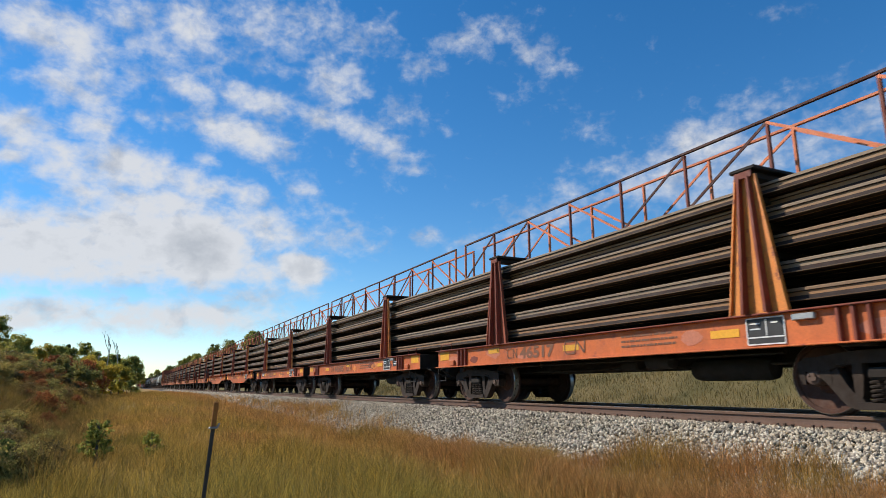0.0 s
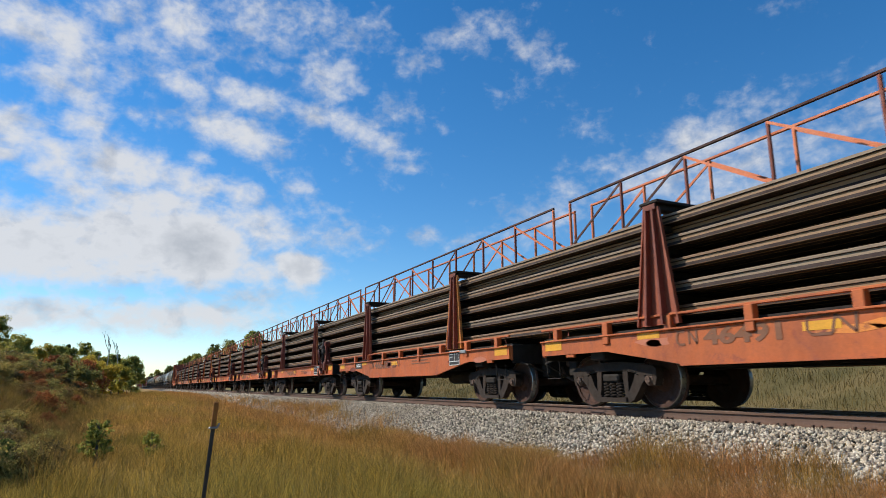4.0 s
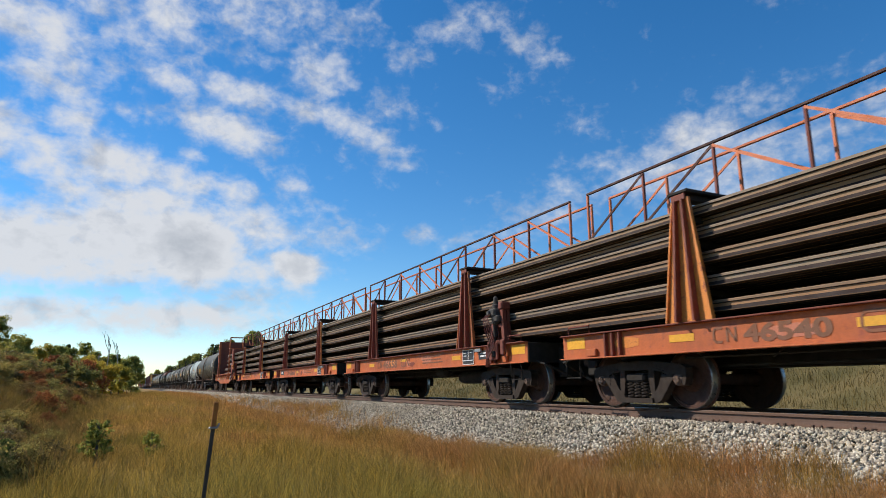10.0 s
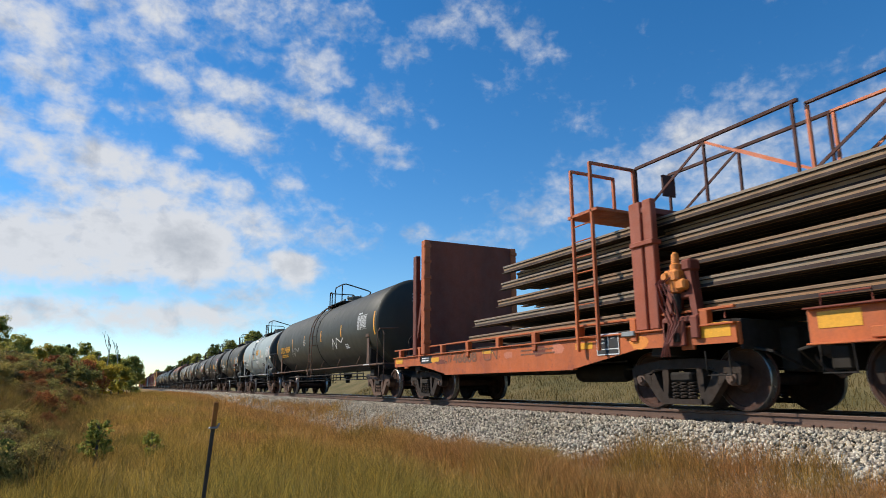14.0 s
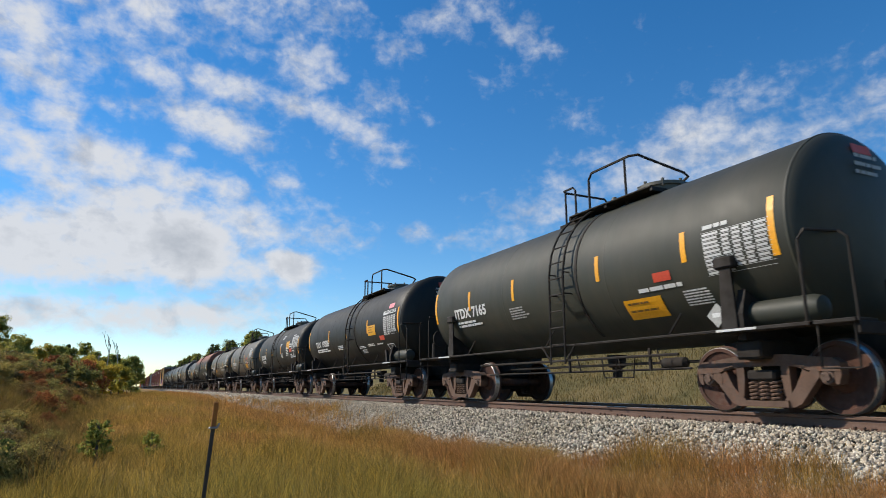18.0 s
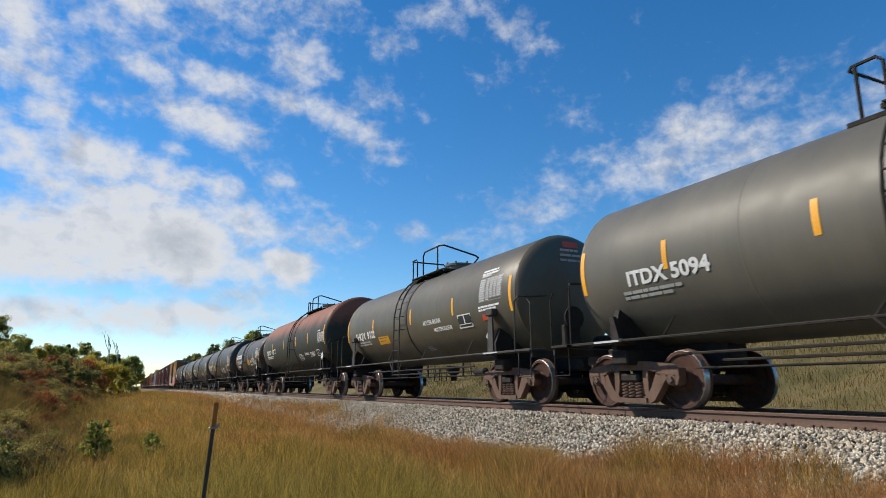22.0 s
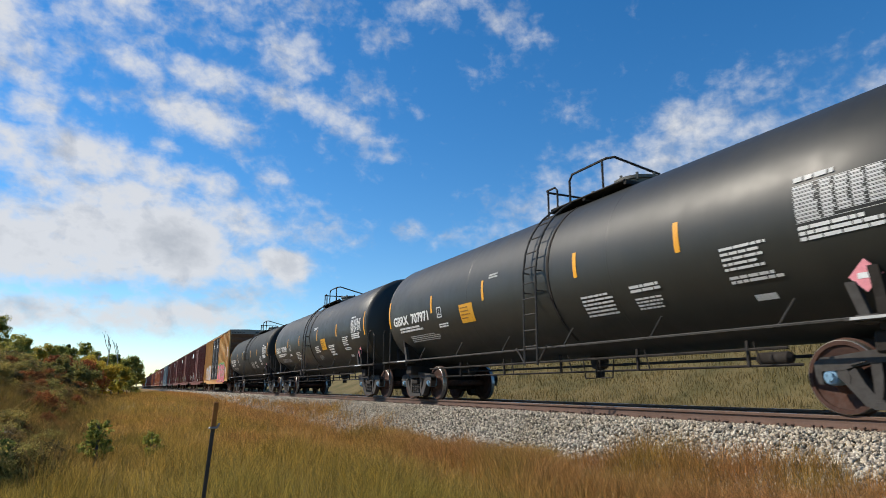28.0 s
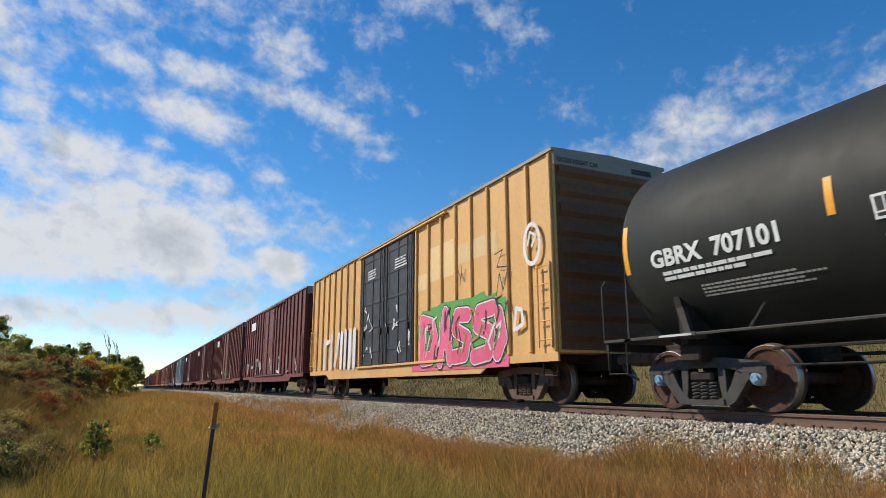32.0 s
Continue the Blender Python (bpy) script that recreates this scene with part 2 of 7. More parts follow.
def wheelset_mesh():
    b = Build()
    for s in (-1, 1):
        f, r = 0.682, WR
        prof = [(f, 0.12), (f + 0.02, 0.20), (f + 0.055, 0.30), (f + 0.01, 0.395), (f - 0.002, 0.40), (f - 0.002, r + 0.024), (f + 0.02, r + 0.026), (f + 0.04, r + 0.003), (f + 0.135, r - 0.004), (f + 0.143, r - 0.014), (f + 0.143, 0.392), (f + 0.118, 0.385), (f + 0.10, 0.30), (f + 0.075, 0.20), (f + 0.15, 0.155), (f + 0.165, 0.11)]
        slots = [0, 0, 0, 0, 0, 0, 0, 1, 1, 0, 0, 0, 0, 0, 0]
        b.ring((0, 0, 0), "x", [(s * a, q) for a, q in prof], 32, slots=slots, caps=(False, False))
    b.ring((0, 0, 0), "x", [(-1.0, 0.06), (-0.86, 0.075), (-0.69, 0.11), (-0.5, 0.085), (0.5, 0.085), (0.69, 0.11), (0.86, 0.075), (1.0, 0.06)], 12)
    return b


def side_frame_mesh():
    """Cast side frame with two openings on each side of the spring pocket, as ribs and plates."""
    b = Build()
    for s in (-1, 1):
        # upper chord, pedestal jaw, diagonal, lower chord
        def plate(q, t=0.13, off=0.0):
            b.prism([(s * a, z) for a, z in q], -t / 2 + off, t / 2 + off)
        plate([(0, 0.61), (0, 0.76), (0.35, 0.755), (0.66, 0.72), (0.80, 0.70), (0.98, 0.69), (1.07, 0.63), (1.07, 0.52), (0.70, 0.535), (0.56, 0.575), (0.36, 0.61)], 0.16)
        plate([(1.07, 0.60), (1.07, 0.48), (1.03, 0.37), (0.985, 0.37), (0.985, 0.60)], 0.15)
        plate([(0.70, 0.60), (0.80, 0.60), (0.80, 0.46), (0.74, 0.40), (0.66, 0.37), (0.64, 0.46)], 0.15)
        plate([(0.58, 0.56), (0.78, 0.45), (0.66, 0.30), (0.52, 0.13), (0.42, 0.085), (0.30, 0.085), (0.30, 0.19), (0.37, 0.22), (0.48, 0.36)], 0.14)
        plate([(0.28, 0.66), (0.40, 0.64), (0.40, 0.16), (0.33, 0.16), (0.30, 0.30), (0.28, 0.45)], 0.14)
        plate([(0, 0.16), (0, 0.085), (0.36, 0.085), (0.36, 0.17)], 0.20)
        plate([(0.44, 0.62), (0.62, 0.585), (0.62, 0.60), (0.44, 0.64)], 0.20)
    return b


def spring_mesh():
    """A coil spring."""
    b = Build()
    path = []
    for i in range(41):
        a = math.tau * i / 8
        path.append((0.066 * math.cos(a), 0.066 * math.sin(a), 0.17 + 0.25 * i / 40))
    b.tube(path, 0.018, 5)
    return b


def bolster_mesh():
    b = Build()
    b.box((-1.12, -0.21, 0.42), (1.12, 0.21, 0.56), 0.03)
    b.box((-0.9, -0.17, 0.56), (0.9, 0.17, 0.66), 0.03)
    b.ring((0, 0, 0), "z", [(0.64, 0.2), (0.72, 0.2)], 16)
    for s in (-1, 1):
        b.box((-0.95, s * 0.42 - 0.06, 0.28), (0.95, s * 0.42 + 0.06, 0.42), 0.02)
        for e in (-1, 1):
            b.box((e * 0.70, s * 0.40, 0.22), (e * 0.84, s * 0.46, 0.62), 0.015)
    return b


def bearing_mesh():
    b = Build()
    b.ring((0, 0, 0), "x", [(0.16, 0.10), (0.02, 0.105), (-0.05, 0.10), (-0.07, 0.085), (-0.075, 0.06), (-0.10, 0.055), (-0.10, 0.02)], 20)
    for i in range(3):
        a = math.tau * i / 3 + 0.5
        b.ring((-0.085, 0.042 * math.cos(a), 0.042 * math.sin(a)), "x", [(0.02, 0.016), (-0.024, 0.016)], 6)
    b.box((0.0, -0.12, 0.07), (0.14, 0.12, 0.15), 0.02)
    return b


def truck(car, y, finish="rust", blue=False):
    """A two-axle truck under a car, its middle at y."""
    iron = {"grey": "truck_grey", "rust": "truck_rust", "grime": "truck_grime"}[finish]
    cap = "bearing_blue" if blue else "bearing"
    tk = part("truck", shared("bolster", bolster_mesh, "soot"), None, car, "", pose(0, y, 0))
    for s in (-1, 1):
        part("side_frame", shared("side_frame_" + finish, side_frame_mesh, iron), None, tk, "", pose(s * 1.0, 0, 0))
        for y in (-0.16, 0.0, 0.16):
            part("spring", shared("spring_" + finish, spring_mesh, iron), None, tk, "", pose(s * 1.02, y, 0))
        for e in (-1, 1):
            part("bearing", shared("bearing_" + cap, bearing_mesh, cap), None, tk, "blue-painted bearing cap" if blue else "", pose(s * 1.0, e * WB / 2, WR, 0, 0, 0 if s < 0 else 180))
    for e in (-1, 1):
        SPINNING.append(part("wheelset", shared("wheelset", wheelset_mesh, ["wheel_rust", "wheel_rim"]), None, tk, "", pose(0, e * WB / 2, WR)))
    return tk


def coupler_mesh():
    b = Build()
    b.box((-0.10, -0.1, 0.76), (0.10, 0.45, 0.94), 0.03)
    b.box((-0.16, 0.38, 0.72), (0.17, 0.66, 0.99), 0.06)
    b.tube([(0.2, 0.25, 0.78), (0.24, 0.42, 0.58), (0.2, 0.66, 0.47)], 0.028, 6)
    b.tube([(-0.3, 0.0, 0.97), (-0.7, 0.03, 0.97), (-1.2, 0.03, 0.93)], 0.016, 5)
    return b


def coupler(car, y, s):
    part("coupler", shared("coupler", coupler_mesh, "truck_rust"), None, car, "", pose(0, y, 0, 0, 0, 0 if s > 0 else 180))


def grab(path, r=0.012):
    return Build().tube(path, r, 6)


# ---- rail-carrying flat cars ----
FLAT_L, FLAT_PITCH = 12.45, 13.69
SIDE = -1.40


def channel(b, y0, y1, z0, z1, x, lip=0.09, edge=1):
    """A side sill: web with top and bottom lips that turn outward."""
    b.box((x, y0, z0), (x + 0.016, y1, z1))
    b.box((x - lip, y0, z1 - 0.02), (x + 0.016, y1, z1 + 0.004), 0.006, edge)
    b.box((x - lip, y0, z0 - 0.004), (x + 0.016, y1, z0 + 0.02), 0.006)


def straight_sill():
    b = Build()
    h = FLAT_L / 2
    for s in (-1, 1):
        t = Build()
        channel(t, -h, h, 0.83, 1.27, SIDE + 0.09)
        for e in (-1, 1):
            for k in (-0.18, 0.0, 0.18):
                t.box((SIDE + 0.02, e * 4.8 + k - 0.022, 0.85), (SIDE + 0.095, e * 4.8 + k + 0.022, 1.25), 0.006, 1)
        if s < 0:
            b.add(t.v, t.f)
        else:
            b.add([(-x, -y, z) for x, y, z in t.v], t.f)
        b.slot[-len(t.f):] = t.slot
    return b


def belly_sill():
    """Fish-belly side sill with stake pockets on top."""
    b = Build()
    h = FLAT_L / 2
    for s in (-1, 1):
        x = s * 1.36
        b.prism([(-h, 1.2), (h, 1.2), (h, 0.93), (h - 1.9, 0.93), (h - 3.6, 0.66), (-h + 3.6, 0.66), (-h + 1.9, 0.93), (-h, 0.93)], x - 0.02, x + 0.02)
        b.box((x - 0.07, -h, 1.18), (x + 0.07, h, 1.21), 0.006)
        b.box((x - 0.05, -h + 3.55, 0.645), (x + 0.05, h - 3.55, 0.67))
        b.box((x - 0.03, -h, 1.40), (x + 0.03, h, 1.44), 0.008)
        for k in range(9):
            y = -h + 0.5 + (FLAT_L - 1.0) * k / 8
            b.box((x - 0.06, y - 0.07, 1.05 if k % 2 else 1.2), (x + 0.06, y + 0.07, 1.41), 0.01)
    for e in (-1, 1):
        b.box((-1.34, e * h - 0.02, 0.90), (1.34, e * h + 0.02, 1.21), 0.01)
    return b


def underframe():
    b = Build()
    h = FLAT_L / 2
    b.box((-0.20, -h, 0.62), (0.20, h, 1.18), 0.02)
    b.box((-1.28, -h + 0.03, 1.18), (1.28, h - 0.03, 1.262))
    for k in range(11):
        y = -h + 0.4 + (FLAT_L - 0.8) * k / 10
        b.box((-1.28, y - 0.06, 0.98), (1.28, y + 0.06, 1.18), 0.01)
    for e in (-1, 1):
        # end beams coloured near black as shade; blocks fill the dark gap between cars
        b.box((-1.30, e * h - 0.025, 0.84), (1.30, e * h + 0.025, 1.25), 0.01)
        b.box((-0.55, e * (h + 0.14) - 0.14, 0.55), (0.55, e * (h + 0.14) + 0.14, 1.16), 0.03)
        b.tube([(-1.1, e * (h + 0.03), 0.86), (-1.1, e * (h + 0.30), 0.80), (-0.5, e * (h + 0.42), 0.55)], 0.022, 6)
        b.box((-1.28, e * 4.7 - 0.18, 0.80), (1.28, e * 4.7 + 0.18, 1.18), 0.02)
    return b


def brake_gear():
    b = Build()
    b.ring((-0.42, 0, 0.60), "y", [(-3.1, 0.05), (-3.05, 0.15), (-2.95, 0.17), (-1.75, 0.17), (-1.65, 0.15), (-1.6, 0.05)], 16)
    b.ring((-0.85, 0, 0.75), "y", [(-1.6, 0.05), (-1.55, 0.13), (-1.05, 0.13), (-1.0, 0.05)], 14)
    b.box((-0.7, -0.55, 0.62), (-0.4, -0.15, 0.88), 0.03)
    b.tube([(-0.95, -3.6, 0.78), (-0.95, 3.6, 0.78)], 0.018, 6)
    b.tube([(-0.5, -4.3, 0.66), (-0.5, 4.3, 0.66)], 0.022, 6)
    b.tube([(-1.1, -2.6, 0.88), (-1.1, 1.8, 0.84), (-0.8, 2.2, 0.75)], 0.014, 6)
    return b


def loft(b, foot, head):
    """A closed form between two outlines of equal count."""
    n = len(foot)
    b.add(list(foot) + list(head), [tuple(reversed(range(n))), tuple(range(n, 2 * n))] + [(i, (i + 1) % n, n + (i + 1) % n, n + i) for i in range(n)])
    return b


def stand_plate(s):
    """One leg of a rail stand: a fan-shaped plate with turned edges."""
    x = s * 1.33

    def section(w, deep, z):
        return [(x + s * d, y, z) for y, d in ((-w, 0), (-w, deep), (-w + 0.025, deep), (-w + 0.025, 0.025), (w - 0.025, 0.025), (w - 0.025, deep), (w, deep), (w, 0))]
    b = loft(Build(), section(0.44, 0.07, 1.274), section(0.165, 0.05, 3.14))
    return b


def stand_rib(s, y0, y1):
    x = s * 1.357

    def section(y, deep, z):
        return [(x, y - 0.02, z), (x + s * deep, y - 0.02, z), (x + s * deep, y + 0.02, z), (x, y + 0.02, z)]
    return loft(Build(), section(y0, 0.12, 1.274), section(y1, 0.07, 3.12))


def stand_cap(s):
    x = s * 1.33
    return Build().box((x - 0.05, -0.14, 3.10), (x + 0.10 * s + 0.02, 0.14, 3.204), 0.01)


TIERS = [1.40, 1.765, 2.13, 2.50, 2.87]


def stand_beam():
    b = Build()
    b.box((-1.42, -0.2, 3.205), (1.42, 0.2, 3.255), 0.01)
    b.box((-1.30, -0.10, 3.11), (1.30, 0.10, 3.205), 0.01)
    return b


def tier_bar(z):
    b = Build()
    b.box((-1.30, -0.09, z - 0.10), (1.30, 0.09, z - 0.006), 0.01)
    return b


# catwalk rails seen backlit: their shade is put into the paint colour
M["truss_dark"] = painted("shaded_truss_paint", (0.085, 0.026, 0.017), (0.03, 0.013, 0.010), 0.8, 0.8)


def truss_side(car, x, up, seed):
    """One side of the catwalk rail over the load: chord, posts and diagonals."""
    h = FLAT_PITCH / 2 - 0.28
    top, foot = 4.31, 3.27
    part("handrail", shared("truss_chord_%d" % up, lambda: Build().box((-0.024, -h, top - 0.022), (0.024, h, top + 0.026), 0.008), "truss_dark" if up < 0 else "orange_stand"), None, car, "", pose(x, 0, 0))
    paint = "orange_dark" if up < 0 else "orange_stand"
    n = 8
    ys = [h - 0.03 - (2 * h - 0.06) * i / n for i in range(n + 1)]
    for i, y in enumerate(ys):
        part("rail_post", shared("truss_post_" + ("end" if i in (0, n) else paint), lambda: Build().box((-0.025, -0.025, foot), (0.025, 0.025, top - 0.03), 0.006), "orange_stand" if i in (0, n) else paint), None, car, "", pose(x, y, 0))
    for i in range(8):
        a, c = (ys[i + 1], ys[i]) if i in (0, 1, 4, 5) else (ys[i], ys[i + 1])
        # one slant keeps the sunlit orange, the near others take the shaded colour
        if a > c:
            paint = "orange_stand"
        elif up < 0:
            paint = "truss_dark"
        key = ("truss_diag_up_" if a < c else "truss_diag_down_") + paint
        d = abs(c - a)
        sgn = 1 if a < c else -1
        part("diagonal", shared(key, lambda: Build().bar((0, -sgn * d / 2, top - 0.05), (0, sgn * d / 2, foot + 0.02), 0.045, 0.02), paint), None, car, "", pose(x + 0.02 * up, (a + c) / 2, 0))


def catwalk_mesh():
    b = Build()
    h = FLAT_PITCH / 2 - 0.3
    b.box((-0.30, -h, 3.262), (0.30, h, 3.285))
    for x in (-0.3, 0.3):
        b.box((x - 0.02, -h, 3.24), (x + 0.02, h, 3.31))
    return b


def flat_body(car, belly, k):
    h = FLAT_L / 2
    part("underframe", shared("underframe", underframe, "soot"), None, car, "grimy black underframe, its ends darkened as shade")
    part("side_sill", shared("belly_sill" if belly else "straight_sill", belly_sill if belly else straight_sill, ["orange", "orange_dark"]), None, car, "weathered orange side sill")
    part("brake_gear", shared("brake_gear", brake_gear, "soot"), None, car)
    for e in (-1, 1):
        truck(car, 4.58 if e > 0 else -4.92, "grime")
        coupler(car, e * h, e)
        part("grab_iron", shared("sill_step", lambda: grab([(0, -0.2, 0.83), (0.02, -0.2, 0.5), (0.02, 0.2, 0.5), (0, 0.2, 0.83)], 0.013), "soot"), None, car, "", pose(-1.38, e * (h - 0.35), 0))
        part("grab_iron", shared("deck_grab", lambda: grab([(0, -0.3, 1.27), (0, -0.3, 1.42), (0, 0.3, 1.42), (0, 0.3, 1.27)], 0.013), "orange_dark"), None, car, "", pose(-1.33, e * (h - 0.5), 0))
        part("bracket", shared("sill_bracket", lambda: Build().box((-0.06, -0.12, 0.87), (0.0, 0.12, 1.0), 0.01), "orange"), None, car, "", pose(-1.31, e * (h - 0.87), 0))


# stands that are more worn than the rest, by car and end
STAND_PAINT = {(5, False): "orange_worn", (2, True): "orange_bright", (7, True): "orange_worn", (5, True): "orange_dark", (2, False): "orange_bright", (8, True): "orange_bright", (11, True): "orange_bright", (9, False): "orange_worn"}


def stands(car, ys):
    for y in ys:
        st = part("rail_stand", shared("stand_beam", stand_beam, "soot"), None, car, "portal stand that holds the rails", pose(0, y, 0))
        for s in (-1, 1):
            paint = STAND_PAINT.get((len(MOVING) - 1, y > 0), "orange_deep" if y > 0 else "orange_bright")
            part("stand_leg", shared("stand_leg_%d_%s" % (s, paint), lambda: stand_plate(s), paint), None, st, "orange fan-shaped leg plate")
            for n, (y0, y1) in enumerate(((-0.17, -0.07), (0.17, 0.07))):
                part("leg_rib", shared("stand_rib_%d_%d" % (s, n), lambda: stand_rib(s, y0, y1), "orange_dark"), None, st)
            part("leg_cap", shared("stand_cap_%d" % s, lambda: stand_cap(s), "orange_dark"), None, st)
        for z in TIERS:
            part("crossbar", shared("tier_bar_%.2f" % z, lambda: tier_bar(z), "soot"), None, st)


def marks_flat(car, number, belly, rng):
    """Number, sign, plates and reflective patches on the near side sill."""
    x = SIDE + 0.083 if not belly else -1.386
    zt = 0.98
    ny = {"46523": 3.05, "46560": 1.9}.get(number, 2.22)
    zt = 0.93
    part("number", on_plane(lettering(number, 0.23, 1.22), x, ny, zt), "grey_mark", car, "worn dark number " + number)
    mark = Build()
    bent = [(0.17, 0.21), (0.05, 0.21), (0.02, 0.16), (0.02, 0.06), (0.06, 0.02), (0.17, 0.02)]
    slant = [(0.25, 0.02), (0.25, 0.21), (0.39, 0.02), (0.39, 0.21)]
    for path in (bent, slant):
        for a, c in zip(path, path[1:]):
            mark.bar((x, ny + 0.52 - a[0], zt + a[1]), (x, ny + 0.52 - c[0], zt + c[1]), 0.036, 0.003)
    part("mark", mark, "grey_mark", car)
    zt = 0.98
    sign = Build()
    loop = [(0.30, 0.26), (0.04, 0.26), (0.0, 0.2), (0.0, 0.06), (0.05, 0.0), (0.30, 0.0), (0.36, 0.26), (0.58, 0.0), (0.60, 0.26)]
    for a, c in zip(loop, loop[1:]):
        sign.bar((x, 0.66 - a[0], zt - 0.03 + a[1] * 0.85), (x, 0.66 - c[0], zt - 0.03 + c[1] * 0.85), 0.036, 0.003)
    part("sign", sign, "grey_mark", car, "dark looped line sign")
    for y, w in ((6.1, 0.52), (-5.62, 0.52)):
        part("reflector", on_plane(grid_patch(w, 0.2, 1, 1), x, y, 1.02), "yellow", car, "yellow reflective patch")
    for y in (3.55, 0.72, -2.75):
        if rng.random() < 0.85:
            part("reflector", on_plane(grid_patch(0.48, 0.11, 1, 1), x, y, zt + rng.choice((0.02, 0.1))), "yellow", car, "yellow reflective patch")
    plate = part("data_plate", on_plane(grid_patch(0.55, 0.34, 1, 1), x - 0.004, -3.36, 0.88), "black", car, "black data plate with a white frame")
    edge = Build()
    for a, c in (((0, 0), (0.55, 0)), ((0.55, 0), (0.55, 0.34)), ((0.55, 0.34), (0, 0.34)), ((0, 0.34), (0, 0)), ((0, 0.09), (0.55, 0.09)), ((0.29, 0.11), (0.29, 0.32)), ((0.05, 0.27), (0.2, 0.27)), ((0.05, 0.2), (0.2, 0.2)), ((0.36, 0.27), (0.46, 0.27))):
        edge.bar((x - 0.008, -3.36 - a[0], 0.88 + a[1]), (x - 0.008, -3.36 - c[0], 0.88 + c[1]), 0.018, 0.003)
    part("plate_frame", edge, "white", plate)
    part("bracket", Build().box((x - 0.07, -4.35, 1.14), (x - 0.005, -4.05, 1.22), 0.01), "galv", car)
    for y, w, odds in ((4.25, 0.75, 0.45), (-4.15, 0.6, 0.5)):
        if rng.random() < odds:
            lb = part("label", on_plane(grid_patch(w, 0.2, 1, 1), x, y, 0.97), "black", car, "dark worn label")
            part("print", on_plane(bars(w * 0.7, 2, 0.13, 3), x - 0.004, y - w * 0.15, 1.0), "white", lb)
    part("stencil", on_plane(bars(1.3, 3, 0.24, rng.randint(0, 99), 0.6), x, -0.9, 0.93), "grey_mark", car, "faded stencilled lines")
    for i in range(6):
        w = rng.uniform(0.3, 1.1)
        y = rng.uniform(-5, 6)
        hh = rng.uniform(0.10, 0.3)
        n = 9
        o = [(w / 2 + w / 2 * math.cos(math.tau * k / n) * rng.uniform(0.6, 1), hh / 2 + hh / 2 * math.sin(math.tau * k / n) * rng.uniform(0.6, 1), 0) for k in range(n)]
        part("paint_patch", on_plane((o, [tuple(range(n))]), x + 0.003, y, rng.uniform(0.86, 0.95)), rng.choice(("orange_dark", "orange_bright", "orange_faded")), car, "patch of other orange paint")


def hydraulic_arm(car, y, head="truck_grey"):
    """A folded hydraulic clamp by the car's end: two leaning legs, a cylinder block on top, hoses over the sill."""
    b = Build()
    b.box((-1.44, y - 0.34, 1.26), (-1.12, y + 0.34, 1.36), 0.02)
    b.box((-1.46, y - 0.10, 0.92), (-1.40, y + 0.30, 1.30), 0.015)
    for foot, top in ((0.26, 0.10), (-0.28, -0.16)):
        b.bar((-1.36, y + foot, 1.33), (-1.34, y + top, 2.12), 0.11, 0.09)
        b.bar((-1.22, y + foot * 0.8, 1.33), (-1.22, y + top, 2.02), 0.09, 0.07)
        b.box((-1.46, y + foot - 0.07, 1.02), (-1.38, y + foot + 0.07, 1.34), 0.015)
    b.box((-1.40, y - 0.22, 1.62), (-1.20, y + 0.18, 1.72), 0.02)
    b.box((-1.42, y - 0.26, 2.02), (-1.18, y - 0.08, 2.20), 0.03)
    arm = part("clamp_arm", b, "orange_dark", car, "rust-red hydraulic clamp frame")
    c = Build()
    c.ring((-1.40, y + 0.02, 0), "z", [(1.70, 0.05), (1.72, 0.10), (1.96, 0.11), (1.98, 0.085), (2.14, 0.085), (2.16, 0.06), (2.30, 0.055), (2.34, 0.02)], 14)
    c.box((-1.52, y - 0.10, 1.86), (-1.30, y + 0.20, 2.06), 0.04)
    c.box((-1.50, y - 0.20, 1.74), (-1.36, y - 0.02, 1.90), 0.03)
    c.ring((-1.52, y + 0.12, 1.96), "x", [(-0.05, 0.05), (0.0, 0.07), (0.05, 0.07)], 10)
    part("clamp_head", c, head, arm, "cylinder block with a domed top")
    rod = Build()
    rod.ring((-1.42, y + 0.02, 0), "z", [(1.10, 0.035), (1.40, 0.035), (1.42, 0.055), (1.70, 0.055)], 10)
    rod.box((-1.50, y - 0.02, 0.98), (-1.40, y + 0.10, 1.12), 0.02)
    part("clamp_rod", rod, "soot", arm)
    hose = Build()
    for i in range(4):
        q = 0.06 * i
        hose.tube([(-1.44, y + 0.16 - q, 2.02), (-1.60, y + 0.26 - q, 1.86), (-1.58, y + 0.20 - q * 1.6, 1.55), (-1.50, y + 0.12 - q, 1.25), (-1.56, y + 0.20 - q * 0.4, 0.96), (-1.48, y + 0.36 - q, 0.78)], 0.014, 6)
    part("hose", hose, "hose_red", arm, "bundle of red and black hoses")
    return arm


def flat_car(k):
    u = 15.45 + FLAT_PITCH * k - FLAT_L / 2
    belly = k in (3, 4)
    number = NUMBERS[k]
    label = ("Orange fish-belly flat car with stake pockets under a rail load" if belly else
             "Weathered orange flat car with rail stands and a catwalk")
    car = thing("flat_car", pose(TX, u, 0), label, "flat car", "cars of the rail train")
    MOVING.append((car, u))
    rng = random.Random(k + 5)
    flat_body(car, belly, k)
    stands(car, (3.08, -3.6))
    part("catwalk", shared("catwalk", catwalk_mesh, "soot"), None, car, "narrow steel catwalk over the load")
    for s in (-1, 1):
        truss_side(car, s * 0.3, s, k)
    if number:
        marks_flat(car, number, belly, rng)
    if k in (5, 6, 7, 8, 9):
        hydraulic_arm(car, -5.15, "orange_bright" if k == 8 else "truck_grey")
    return car


